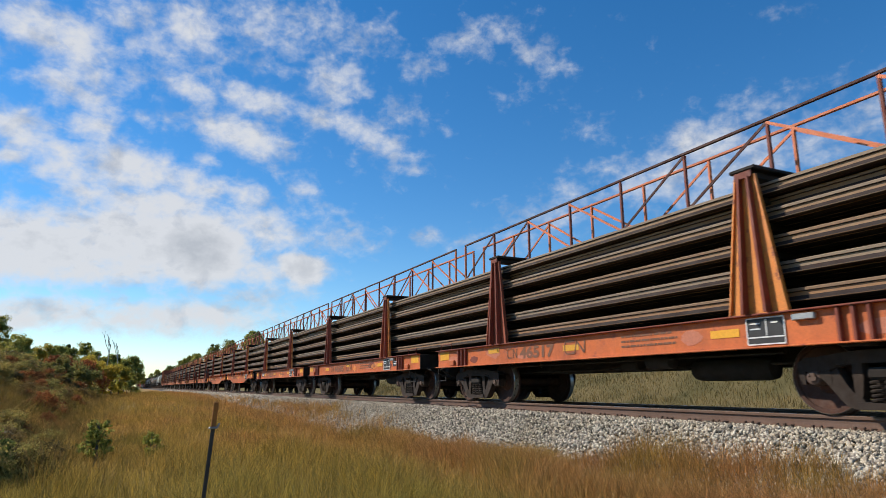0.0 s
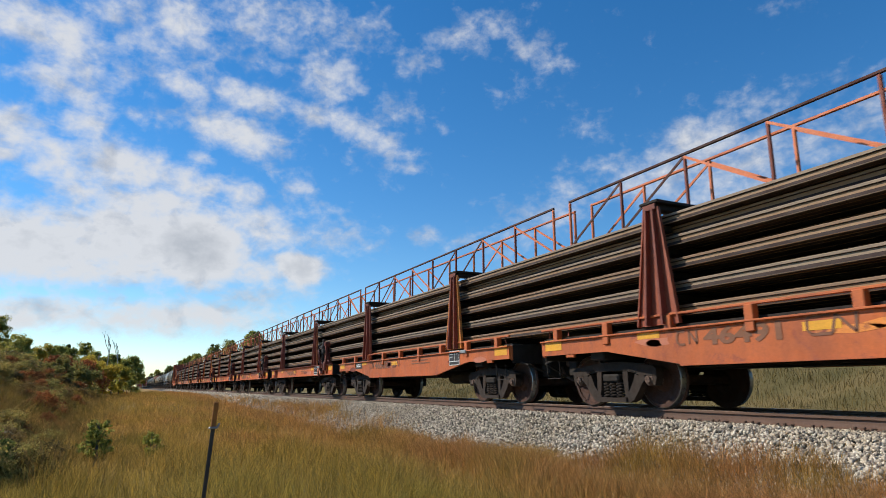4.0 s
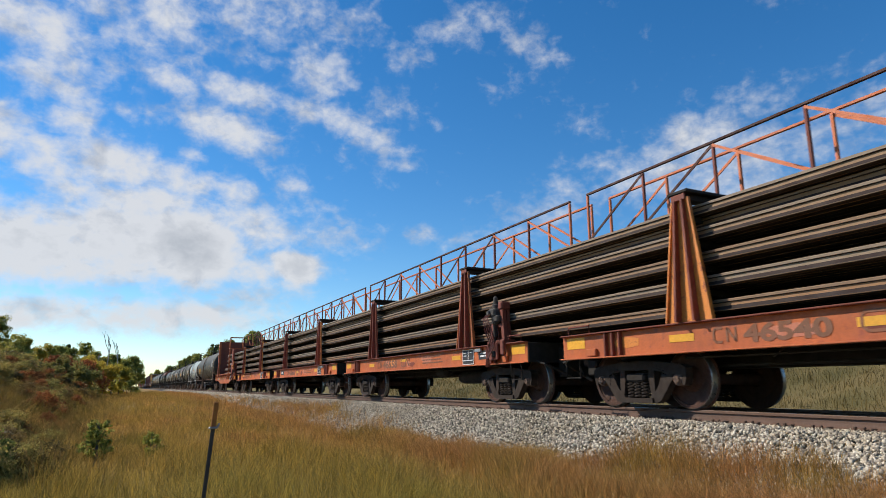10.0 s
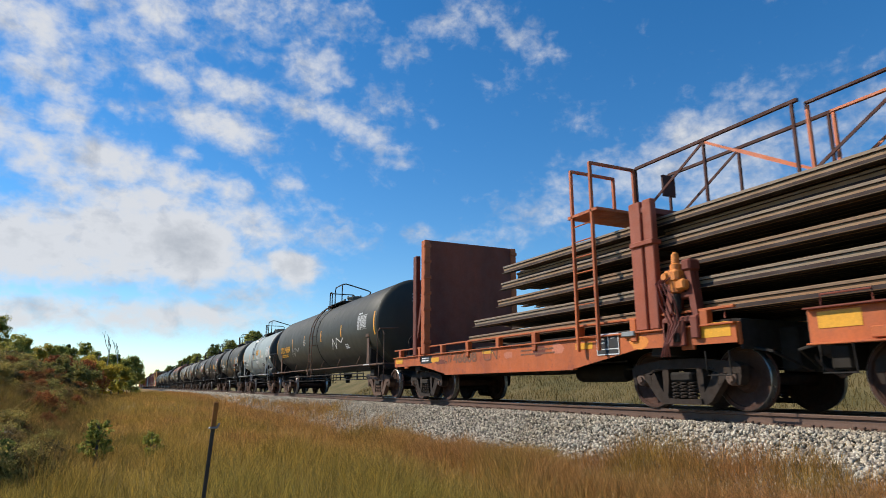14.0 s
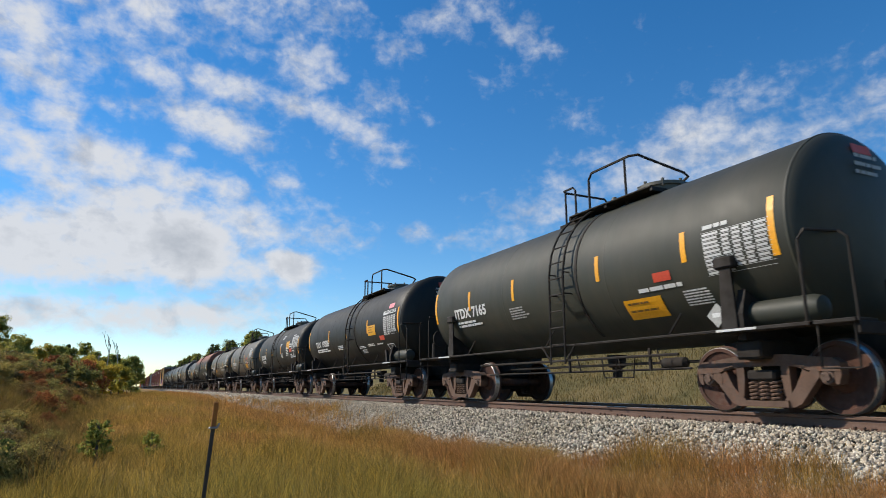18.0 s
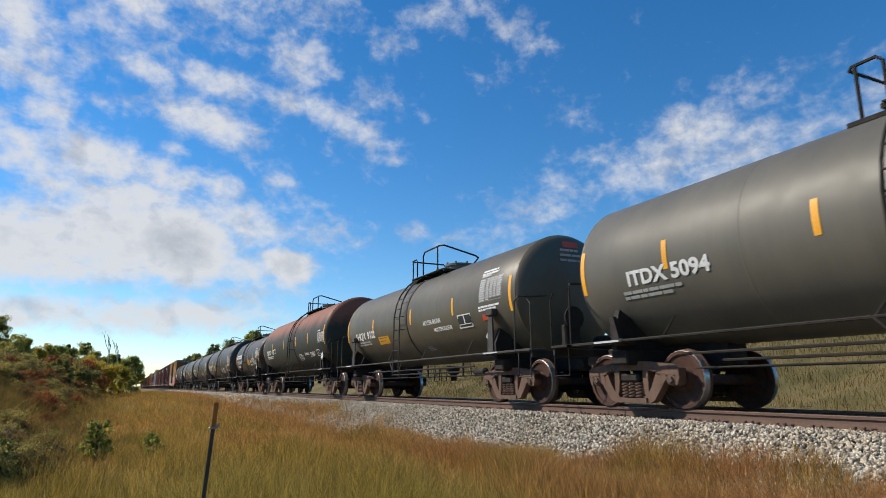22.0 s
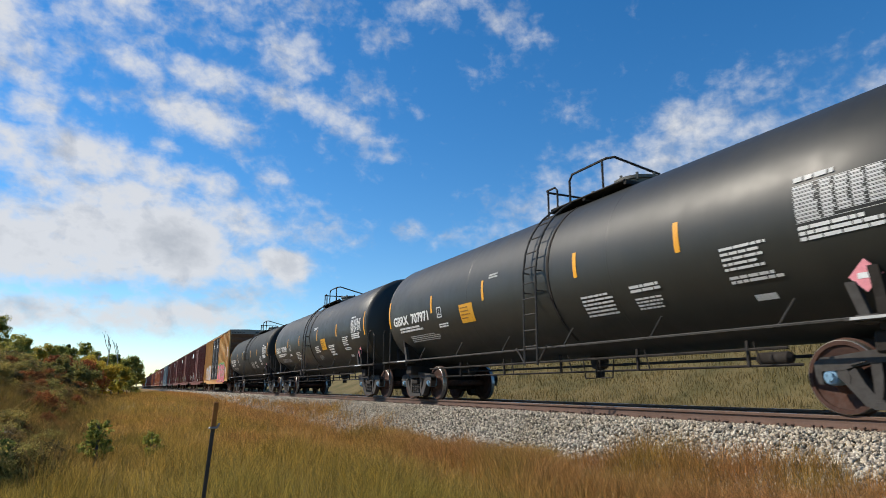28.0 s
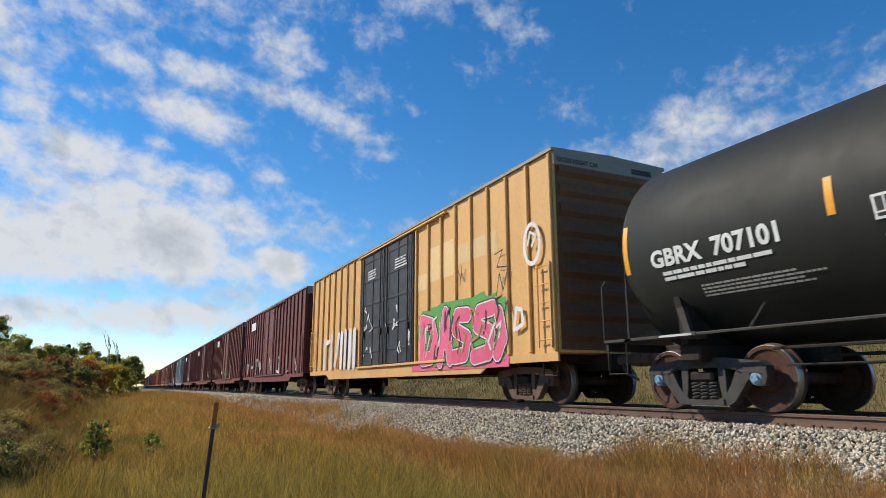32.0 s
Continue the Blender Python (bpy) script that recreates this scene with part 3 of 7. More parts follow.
M["orange_worn"] = painted("rust_worn_orange_paint", (0.52, 0.145, 0.035), (0.10, 0.028, 0.016), 0.7, 0.9, scale=2.2, rust=(0.09, 0.03, 0.02))
M["orange_deep"] = painted("deep_red_orange_paint", (0.34, 0.075, 0.03), (0.16, 0.04, 0.02), 0.65, 0.7)
M["orange_faded"] = painted("faded_pink_orange_paint", (0.55, 0.19, 0.11), (0.4, 0.12, 0.05), 0.65, 0.7)
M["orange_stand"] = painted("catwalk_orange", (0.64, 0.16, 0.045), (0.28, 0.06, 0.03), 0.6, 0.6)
NUMBERS = ["46517", "46505", "46535", "46491", "46502", "46560", "46523", "46527", "46540", "46558", "46516", "46541"]
for k in range(12):
    flat_car(k)


# the long rails, one load that lies through all the stands
def rail_profile(s=1.0):
    half = [(0, 0.0), (0.066, 0.0), (0.07, 0.010), (0.012, 0.028), (0.008, 0.070), (0.008, 0.118), (0.034, 0.128), (0.036, 0.158), (0.028, 0.168), (0, 0.170)]
    return [(x * s, z) for x, z in half] + [(-x * s, z) for x, z in reversed(half[1:-1])]


def rail_build(y0, y1, sag=0.0, seed=0):
    """A rail between y0 and y1, with a slight wave between its supports."""
    rng = random.Random(seed)
    prof = rail_profile()
    n = max(2, int((y1 - y0) / 3.4))
    b = Build()
    vs, fs = [], []
    c = len(prof)
    face = []
    for i in range(n + 1):
        y = y0 + (y1 - y0) * i / n
        dx, dz = rng.uniform(-1, 1) * sag, -abs(rng.uniform(0, 1)) * sag * 0.8
        vs += [(x + dx, y, z + dz) for x, z in prof]
    for i in range(n):
        for j in range(c):
            q = (j + 1) % c
            fs.append((i * c + j, i * c + q, (i + 1) * c + q, (i + 1) * c + j))
            # slot 2 darkens the faces where shade falls, slot 3 is the paler head
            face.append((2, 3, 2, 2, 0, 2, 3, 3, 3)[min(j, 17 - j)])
    b.add(vs, fs)
    b.slot = face
    b.add(vs[:c], [tuple(range(c))], slot=1)
    b.add(vs[-c:], [tuple(range(c))], slot=1)
    return b


LOAD_U0 = -14.0
load = thing("rail_load", pose(TX, LOAD_U0, 1.3), "Long new steel rails stacked in tiers on flat cars", "rails")
MOVING.append((load, LOAD_U0, 1.3))
rng = random.Random(3)
END_U = [175.0, 174.75, 173.6, 173.4, 173.3]
for ti, z in enumerate(TIERS):
    for i in range(16):
        x = -1.15 + 2.3 * i / 15
        end = END_U[ti] - LOAD_U0 - (rng.uniform(0.0, 0.9) if i else 0)
        web = "rail_steel" if ti > 2 or (ti * 7 + i * 3) % 4 == 0 else "rail_grey"
        part("rail", rail_build(0, end, 0.012, ti * 20 + i), [web, "rail_end", "rail_foot_shade", "rail_top"], load, "", pose(x, 0, z - 1.3))
# a short tier laid back from the edge, under the topmost
for i in range(14):
    end = 173.0 - LOAD_U0 - rng.uniform(0.0, 0.6)
    part("rail", rail_build(0, end, 0.008, 130 + i), ["rail_steel", "rail_end", "rail_foot_shade", "rail_top"], load, "", pose(-0.99 + 1.98 * i / 13, 0, 2.685 - 1.3))


# the end car of the rail train, with bulkhead and ladder platform
def end_car():
    u = 173.25
    car = thing("flat_car", pose(TX, u, 0), "Orange fish-belly end car with a tall bulkhead and a ladder platform", "flat car", "cars of the rail train")
    MOVING.append((car, u))
    flat_body(car, True, 12)
    bh = Build()
    y = 3.75
    bh.box((-1.42, y, 1.21), (1.42, y + 0.06, 4.42), 0.01)
    wall = part("bulkhead", bh, "bulkhead_red", car, "rust-red steel bulkhead")
    for z in (1.6, 2.3, 3.0, 3.7, 4.3):
        part("stiffener", Build().box((-1.42, y + 0.06, z - 0.05), (1.42, y + 0.16, z + 0.05), 0.01), "orange_dark", wall)
    for s in (-1, 1):
        p = Build()
        p.box((s * 1.42 - 0.09, y - 0.03, 1.21), (s * 1.42 + 0.09, y + 0.22, 4.42), 0.02)
        for i in range(7):
            p.box((s * 1.42 - 0.11, y - 0.05, 1.5 + i * 0.45), (s * 1.42 + 0.11, y + 0.03, 1.6 + i * 0.45), 0.01)
        part("bulkhead_post", p, "orange", wall)
        q = Build()
        q.box((s * 1.36 - 0.07, y + 0.75, 1.21), (s * 1.36 + 0.07, y + 0.98, 4.1), 0.02)
        q.bar((s * 1.36, y + 0.9, 1.3), (s * 1.36, y + 0.1, 3.9), 0.12, 0.05)
        part("brace", q, "orange_dark", wall)
    # ladder platform
    lp = Build()
    yl = -3.25
    for dy in (-0.28, 0.28):
        lp.box((-1.52, yl + dy - 0.03, 0.95), (-1.46, yl + dy + 0.03, 4.35), 0.008)
        lp.box((-0.5, yl + dy - 0.03, 3.42), (-0.44, yl + dy + 0.03, 4.35), 0.008)
        lp.bar((-1.49, yl + dy, 4.33), (-0.47, yl + dy, 4.33), 0.05, 0.05, side=(0, 1, 0))
    for i in range(8):
        lp.tube([(-1.49, yl - 0.28, 1.2 + i * 0.29), (-1.49, yl + 0.28, 1.2 + i * 0.29)], 0.012, 6)
    lp.box((-1.52, yl - 0.45, 3.40), (0.45, yl + 0.40, 3.46), 0.008)
    part("ladder_platform", lp, "orange", car, "orange ladder up to a small platform")
    for x in (-0.42, 0.42):
        hr = part("handrail", Build().bar((x, yl - 0.3, 4.36), (x, yl - 3.6, 4.36), 0.05, 0.05), "truss_dark", car)
        for i in (0, 2, 4):
            part("rail_post", Build().bar((x, yl - 0.3 - i * 0.8, 3.3), (x, yl - 0.3 - i * 0.8, 4.36), 0.04, 0.04), "truss_dark", hr)
        for a, c, paint in ((0.3, 1.9, "truss_dark"), (3.5, 1.9, "orange_stand")):
            part("diagonal", Build().bar((x, yl - a, 3.38), (x, yl - c, 4.33), 0.045, 0.02), paint, hr)
    part("end_plate", Build().box((-0.2, yl - 0.75, 3.75), (0.1, yl - 0.7, 4.15), 0.005), "truss_dark", car)
    st = part("rail_stand", Build().box((-1.42, -4.75, 3.1), (1.42, -4.45, 3.2), 0.01), "orange_dark", car, "narrow portal that holds the rail ends")
    for s in (-1, 1):
        leg = Build()
        for dy, w in ((-4.80, 0.10), (-4.52, 0.13)):
            leg.box((s * 1.38 - 0.06, dy - w, 1.21), (s * 1.38 + 0.06, dy + w, 3.3), 0.015)
        leg.box((s * 1.37 - 0.03, -4.72, 1.3), (s * 1.37 + 0.03, -4.63, 3.2), 0.01)
        leg.box((s * 1.38 - 0.10, -4.92, 2.55), (s * 1.38 + 0.10, -4.40, 2.63), 0.01)
        part("stand_leg", leg, "orange_deep", st, "rust-red post pair")
    for z in TIERS:
        part("crossbar", Build().box((-1.36, -4.74, z - 0.10), (1.36, -4.56, z - 0.006), 0.01), "soot", st)
    hydraulic_arm(car, -5.3, "orange_bright")
    marks_flat(car, "46608", True, random.Random(4))
    return car


end_car()


# ---- tank cars ----
def stroke(path, w):
    """A broad painted line along a path, with round joints: points and faces."""
    vs, fs = [], []
    for i, (a, c) in enumerate(zip(path, path[1:])):
        d = Vector((c[0] - a[0], c[1] - a[1])).normalized()
        q = Vector((-d.y, d.x)) * w / 2
        o = len(vs)
        vs += [(a[0] + q.x, a[1] + q.y, 0), (a[0] - q.x, a[1] - q.y, 0), (c[0] - q.x, c[1] - q.y, 0), (c[0] + q.x, c[1] + q.y, 0)]
        fs.append((o, o + 1, o + 2, o + 3))
    for a in path:
        o = len(vs)
        vs += [(a[0] + math.cos(math.tau * k / 10) * w / 2, a[1] + math.sin(math.tau * k / 10) * w / 2, 0) for k in range(10)]
        fs.append(tuple(range(o, o + 10)))
    return vs, fs


def layer(flat, depth):
    """The faces of a pattern each a hair above the last, so that none share a plane."""
    vs, fs = flat
    out_v, out_f = [], []
    for i, f in enumerate(fs):
        o = len(out_v)
        out_v += [(vs[q][0], vs[q][1], depth + 0.0001 * i) for q in f]
        out_f.append(tuple(range(o, o + len(f))))
    return out_v, out_f


def on_side(flat, x, y, z):
    b = Build()
    b.add([(x - q[2], y - q[0], z + q[1]) for q in flat[0]], flat[1])
    return b


def tank_paint(name, base, dirt, rough=0.42, amount=0.5, top=None, gloss=0.34):
    """Tank paint with streaks that run down from the top; top: colour of rust shed along the crown, and where it begins and is full."""
    m, nt, p, n, l = nodes_of(name)
    st = ramp(nt, noise_tex(nt, 1.1, 5, 0.7, stretch=(0.6, 2.2, 0.18)), ((0.42, (0, 0, 0)), (0.8, (amount,) * 3)))
    c = mix_rgb(nt, st, base, dirt)
    cloud = ramp(nt, noise_tex(nt, 0.5, 4), ((0.3, (0.82,) * 3), (0.7, (1.12,) * 3)))
    c = mix_rgb(nt, 1.0, c, cloud, "MULTIPLY")
    if top:
        tc = n.new("ShaderNodeTexCoord")
        sep = n.new("ShaderNodeSeparateXYZ")
        l.new(tc.outputs["Object"], sep.inputs[0])
        add = n.new("ShaderNodeMath")
        add.operation = "MULTIPLY_ADD"
        l.new(noise_tex(nt, 1.6, 6, 0.7, stretch=(0.5, 1.6, 0.3)), add.inputs[0])
        add.inputs[1].default_value = 1.5
        l.new(sep.outputs["Z"], add.inputs[2])
        mr = n.new("ShaderNodeMapRange")
        mr.inputs["From Min"].default_value, mr.inputs["From Max"].default_value = top[1], top[2]
        l.new(add.outputs[0], mr.inputs["Value"])
        c = mix_rgb(nt, mr.outputs[0], c, top[0])
    l.new(c, p.inputs["Base Color"])
    l.new(ramp(nt, noise_tex(nt, 3, 4), ((0.3, (rough - 0.03,) * 3), (0.7, (rough + 0.06,) * 3))), p.inputs["Roughness"])
    p.inputs["Specular IOR Level"].default_value = gloss
    bump(nt, p, noise_tex(nt, 0.9, 2), 0.012, 0.02)
    return m


M["tank_black"] = tank_paint("tank_black_paint", (0.014, 0.0135, 0.010), (0.034, 0.029, 0.021), 0.55, 0.5)
M["tank_brown"] = tank_paint("tank_dusty_black_paint", (0.040, 0.041, 0.030), (0.068, 0.058, 0.042), 0.55, 0.7)
M["tank_gloss"] = tank_paint("tank_newer_black_paint", (0.027, 0.027, 0.022), (0.048, 0.044, 0.035), 0.46, 0.35, gloss=0.45)
M["tank_satin"] = tank_paint("tank_satin_black_paint", (0.020, 0.021, 0.018), (0.032, 0.031, 0.026), 0.6, 0.4, gloss=0.25)
M["tank_grey"] = tank_paint("tank_dark_grey_paint", (0.110, 0.102, 0.082), (0.16, 0.138, 0.105), 0.5, 0.5)
M["tank_pale"] = tank_paint("tank_pale_green_grey_paint", (0.33, 0.385, 0.37), (0.24, 0.26, 0.235), 0.42, 0.45)
M["tank_olive"] = tank_paint("tank_olive_black_paint", (0.100, 0.092, 0.064), (0.13, 0.070, 0.036), 0.45, 0.6)
M["tank_rusted"] = tank_paint("tank_rust_crowned_paint", (0.027, 0.029, 0.018), (0.048, 0.042, 0.028), 0.6, 0.5, top=((0.23, 0.075, 0.038), 1.08, 1.62))


def tank_shell(R, half):
    b = Build()
    hd = 0.37
    prof = []
    for i in range(9):
        q = (0.012, 0.25, 0.45, 0.62, 0.76, 0.87, 0.94, 0.98, 1.0)[i]
        prof.append((-half - hd * (1 - q ** 2.3) ** 0.66, R * q))
    n = 10
    for i in range(1, n):
        prof.append((-half + 2 * half * i / n, R))
    prof += [(-y, r) for y, r in reversed(prof[:9])]
    b.ring((0, 0, 0), "y", prof, 64)
    return b


def seam(R):
    return Build().ring((0, 0, 0), "y", [(-0.022, R), (-0.010, R + 0.006), (0.010, R + 0.006), (0.022, R)], 64, caps=(False, False))


def ladder_mesh(R, zc):
    """Straight ladder whose rails bend over the shell to the top platform."""
    b = Build()
    for dy in (-0.22, 0.22):
        path = [(-R - 0.16, dy, 0.75), (-R - 0.14, dy, zc + 0.05)]
        for i in range(1, 9):
            a = math.radians(8 + 62 * i / 8)
            path.append((-(R + 0.13) * math.cos(a), dy, zc + (R + 0.13) * math.sin(a)))
        b.tube(path, 0.022, 6)
        b.tube([(-R - 0.15, dy, 0.78), (-R - 0.15, dy * 2.4, 1.10)], 0.016, 6)
    for i in range(10):
        z = 0.80 + 0.31 * i
        if z < zc + 0.05:
            x = -R - 0.15
        else:
            a = math.asin(min((z - zc) / (R + 0.13), 0.97))
            x = -(R + 0.13) * math.cos(a)
        b.tube([(x, -0.22, z), (x, 0.22, z)], 0.014, 6)
    for z in (zc - 0.35, zc + 0.05):
        for dy in (-0.22, 0.22):
            b.tube([(-R - 0.15, dy, z), (-R + 0.05, dy, z)], 0.014, 5)
    return b


def band_mesh(R):
    """A strap round the shell beside the ladder."""
    vs, fs = [], []
    for i in range(25):
        a = math.radians(-55 + 140 * i / 24)
        for r in (R - 0.002, R + 0.012):
            for y in (-0.03, 0.03):
                vs.append((-r * math.cos(a), y, r * math.sin(a)))
    for i in range(24):
        o = i * 4
        fs += [(o + 2, o + 3, o + 7, o + 6), (o, o + 2, o + 6, o + 4), (o + 1, o + 5, o + 7, o + 3)]
    return Build().add(vs, fs)


def top_platform(car, R, zc, y0, tall):
    top = zc + R
    deck = Build()
    for x in (-0.62, 0.62):
        deck.box((x - 0.20, y0 - 1.2, top - 0.06), (x + 0.20, y0 + 1.1, top - 0.03), 0.006)
    for y in (y0 - 1.2, y0, y0 + 1.1):
        deck.box((-0.80, y - 0.03, top - 0.12), (0.80, y + 0.03, top - 0.06))
    pf = part("platform", deck, "soot", car, "dark steel top platform")
    ly = y0 + 0.65
    hi = top + (0.64 if R > 1.5 else 0.78)
    low = top + (0.52 if R > 1.5 else 0.64)
    r = Build()
    r.tube([(-0.62, ly + 0.46, top - 0.22), (-0.62, ly + 0.46, low - 0.08), (-0.62, ly + 0.54, low), (-0.62, ly + 0.84, low), (-0.54, ly + 0.92, low), (0.54, ly + 0.92, low), (0.62, ly + 0.92, low - 0.08), (0.62, ly + 0.92, top - 0.22)], 0.024, 6)
    r.tube([(-0.62, ly + 0.80, top - 0.22), (-0.62, ly + 0.80, low)], 0.024, 6)
    r.box((-0.66, ly + 0.30, top - 0.16), (-0.58, ly + 0.98, top - 0.10))
    part("ladder_railing", r, "soot", pf, "black pipe railing round the ladder head")
    r = Build()
    r.tube([(-0.60, ly + 0.04, top - 0.15), (-0.60, ly + 0.04, hi - 0.12), (-0.60, ly - 0.06, hi), (-0.60, ly - 1.14, hi), (-0.50, ly - 1.28, hi), (0.46, ly - 1.46, hi - 0.27), (0.58, ly - 1.44, hi - 0.32), (0.60, ly - 1.30, hi - 0.36), (0.60, ly - 0.55, top + 0.10), (0.58, ly - 0.45, top - 0.10)], 0.026, 6)
    r.tube([(-0.60, ly - 1.02, top - 0.15), (-0.60, ly - 1.02, hi)], 0.024, 6)
    part("railing", r, "soot", pf, "black pipe railing")
    d = Build()
    d.ring((0, y0 - 0.7, 0), "z", [(top - 0.12, 0.42), (top + 0.12, 0.42), (top + 0.13, 0.46), (top + 0.19, 0.46), (top + 0.24, 0.2)], 20)
    for i in range(8):
        a = math.tau * i / 8
        d.ring((0.43 * math.cos(a), y0 - 0.7 + 0.43 * math.sin(a), 0), "z", [(top + 0.1, 0.03), (top + 0.24, 0.03)], 6)
    d.ring((0.1, y0 - 0.1, 0), "z", [(top - 0.1, 0.14), (top + 0.1, 0.14), (top + 0.1, 0.2), (top + 0.16, 0.2), (top + 0.2, 0.08), (top + 0.32, 0.08)], 12)
    d.ring((-0.25, y0 + 0.35, 0), "z", [(top - 0.1, 0.1), (top + 0.1, 0.1), (top + 0.24, 0.05)], 10)
    part("manway", d, "tank_grey", pf, "round manway with bolted lid")


def end_gear(car, e, trk, half, R, zc, steel, tall):
    """Stub sill, saddle, end platform and handrails by one end."""
    end = trk + 1.62
    b = Build()
    b.box((-0.22, min(e * (trk - 1.3), e * end), 0.68), (0.22, max(e * (trk - 1.3), e * end), 1.05), 0.02)
    b.box((-1.48, e * (end - 0.04) - 0.04, 0.92), (1.48, e * (end - 0.04) + 0.04, 1.06), 0.01)
    b.box((-1.30, e * trk - 0.2, 0.70), (1.30, e * trk + 0.2, 0.95), 0.03)
    for s in (-1, 1):
        b.prism([(s * 0.35, 0.95), (s * 1.38, 0.95), (s * 1.40, 1.3), (s * (R * 0.93), zc - R * 0.55), (s * 0.4, zc - R * 0.93)], e * trk - 0.06, e * trk + 0.06, axis="y")
    sill = part("stub_sill", b, "soot", car)
    w = Build()
    w.box((-1.53, e * (end - 0.62) - 0.05, 1.05), (-1.12, e * (end - 0.02), 1.10), 0.008)
    w.box((-1.53, e * (trk - 0.35), 1.05), (-1.28, e * (end - 0.5), 1.10), 0.008)
    part("end_platform", w, steel, sill)
    part("edge_stripe", Build().box((-1.536, e * (trk - 0.28), 1.062), (-1.531, e * (trk + 0.34), 1.094)), "white_table", sill, "pale stripe on the platform edge")
    hr = Build()
    hr.tube([(-1.5, e * (end - 0.6), 1.08), (-1.5, e * (end - 0.6), 2.1), (-1.45, e * (end - 0.55), 2.22), (-0.5, e * (end - 0.5), 2.28), (0.5, e * (end - 0.5), 2.28), (1.45, e * (end - 0.55), 2.22), (1.5, e * (end - 0.6), 1.08)], 0.02, 6)
    hr.tube([(-1.5, e * end, 1.06), (-1.5, e * end, 2.0), (-1.5, e * (end - 0.1), 2.1)], 0.016, 6)
    hr.tube([(-1.48, e * (end - 0.5), 1.05), (-1.48, e * (end - 0.5), 0.55), (-1.48, e * (end - 0.06), 0.55), (-1.48, e * (end - 0.06), 1.05)], 0.015, 6)
    part("end_handrail", hr, steel, sill)
    k = Build()
    if tall:
        k.prism([(-0.13, 1.05), (0.13, 1.05), (0.09, zc - 0.42), (-0.09, zc - 0.42)], -1.42, -1.38)
        k.box((-1.46, -0.16, zc - 0.46), (-1.30, 0.16, zc - 0.30), 0.02)
    else:
        k.prism([(-0.06, 1.05), (0.06, 1.05), (0.20, 1.5), (0.08, 1.5)], -1.44, -1.36)
    k.box((-1.46, -0.14, 1.02), (-1.2, 0.14, 1.12), 0.02)
    part("jacking_bracket", k, steel, sill, "", pose(0, e * (trk - 0.15), 0))
    coupler(car, e * end, e)


def brake_stand(car, y):
    b = Build()
    b.box((-0.62, y - 0.14, 1.06), (-0.22, y + 0.02, 1.62), 0.03)
    b.ring((-0.42, y - 0.18, 1.75), "y", [(-0.02, 0.24), (0.02, 0.24)], 18)
    b.ring((0.5, y, 1.28), "y", [(-0.25, 0.1), (-0.2, 0.15), (0.2, 0.15), (0.25, 0.1)], 12)
    b.tube([(-0.42, y - 0.1, 1.06), (-0.42, y - 0.1, 2.0)], 0.03, 6)
    b.box((-0.45, y - 0.1, 1.06), (0.55, y - 0.06, 1.14))
    part("hand_brake", b, "soot", car, "hand brake wheel and gear")


def tank_under(car, trk):
    b = Build()
    y0, y1 = -trk + 1.3, trk - 1.3
    b.tube([(-0.95, y0, 0.62), (-0.95, y1, 0.62)], 0.018, 6)
    b.tube([(-0.35, y0, 0.75), (-0.35, y1, 0.75)], 0.024, 6)
    b.tube([(-1.2, y0, 0.83), (-1.2, y1, 0.83)], 0.022, 6)
    b.ring((0, -0.3, 0), "z", [(0.95, 0.2), (0.72, 0.16), (0.70, 0.1), (0.52, 0.09)], 14)
    b.ring((-0.7, 0, 0.72), "y", [(y0 + 0.3, 0.04), (y0 + 0.35, 0.09), (y0 + 0.8, 0.09), (y0 + 0.85, 0.04)], 12)
    for y in (-1.3, -1.75):
        b.tube([(-1.0, y - 0.15, 0.83), (-1.0, y - 0.1, 0.5), (-1.0, y + 0.2, 0.5), (-1.0, y + 0.25, 0.83)], 0.014, 5)
    n = int((y1 - y0) / 2.1)
    for i in range(n):
        y = y0 + 0.6 + i * 2.1
        b.box((-1.22, y - 0.02, 0.60), (-1.18, y + 0.02, 0.95))
        b.tube([(-0.95, y, 0.62), (-0.95, y + 0.1, 0.95)], 0.014, 5)
    part("brake_rigging", b, "soot", car)


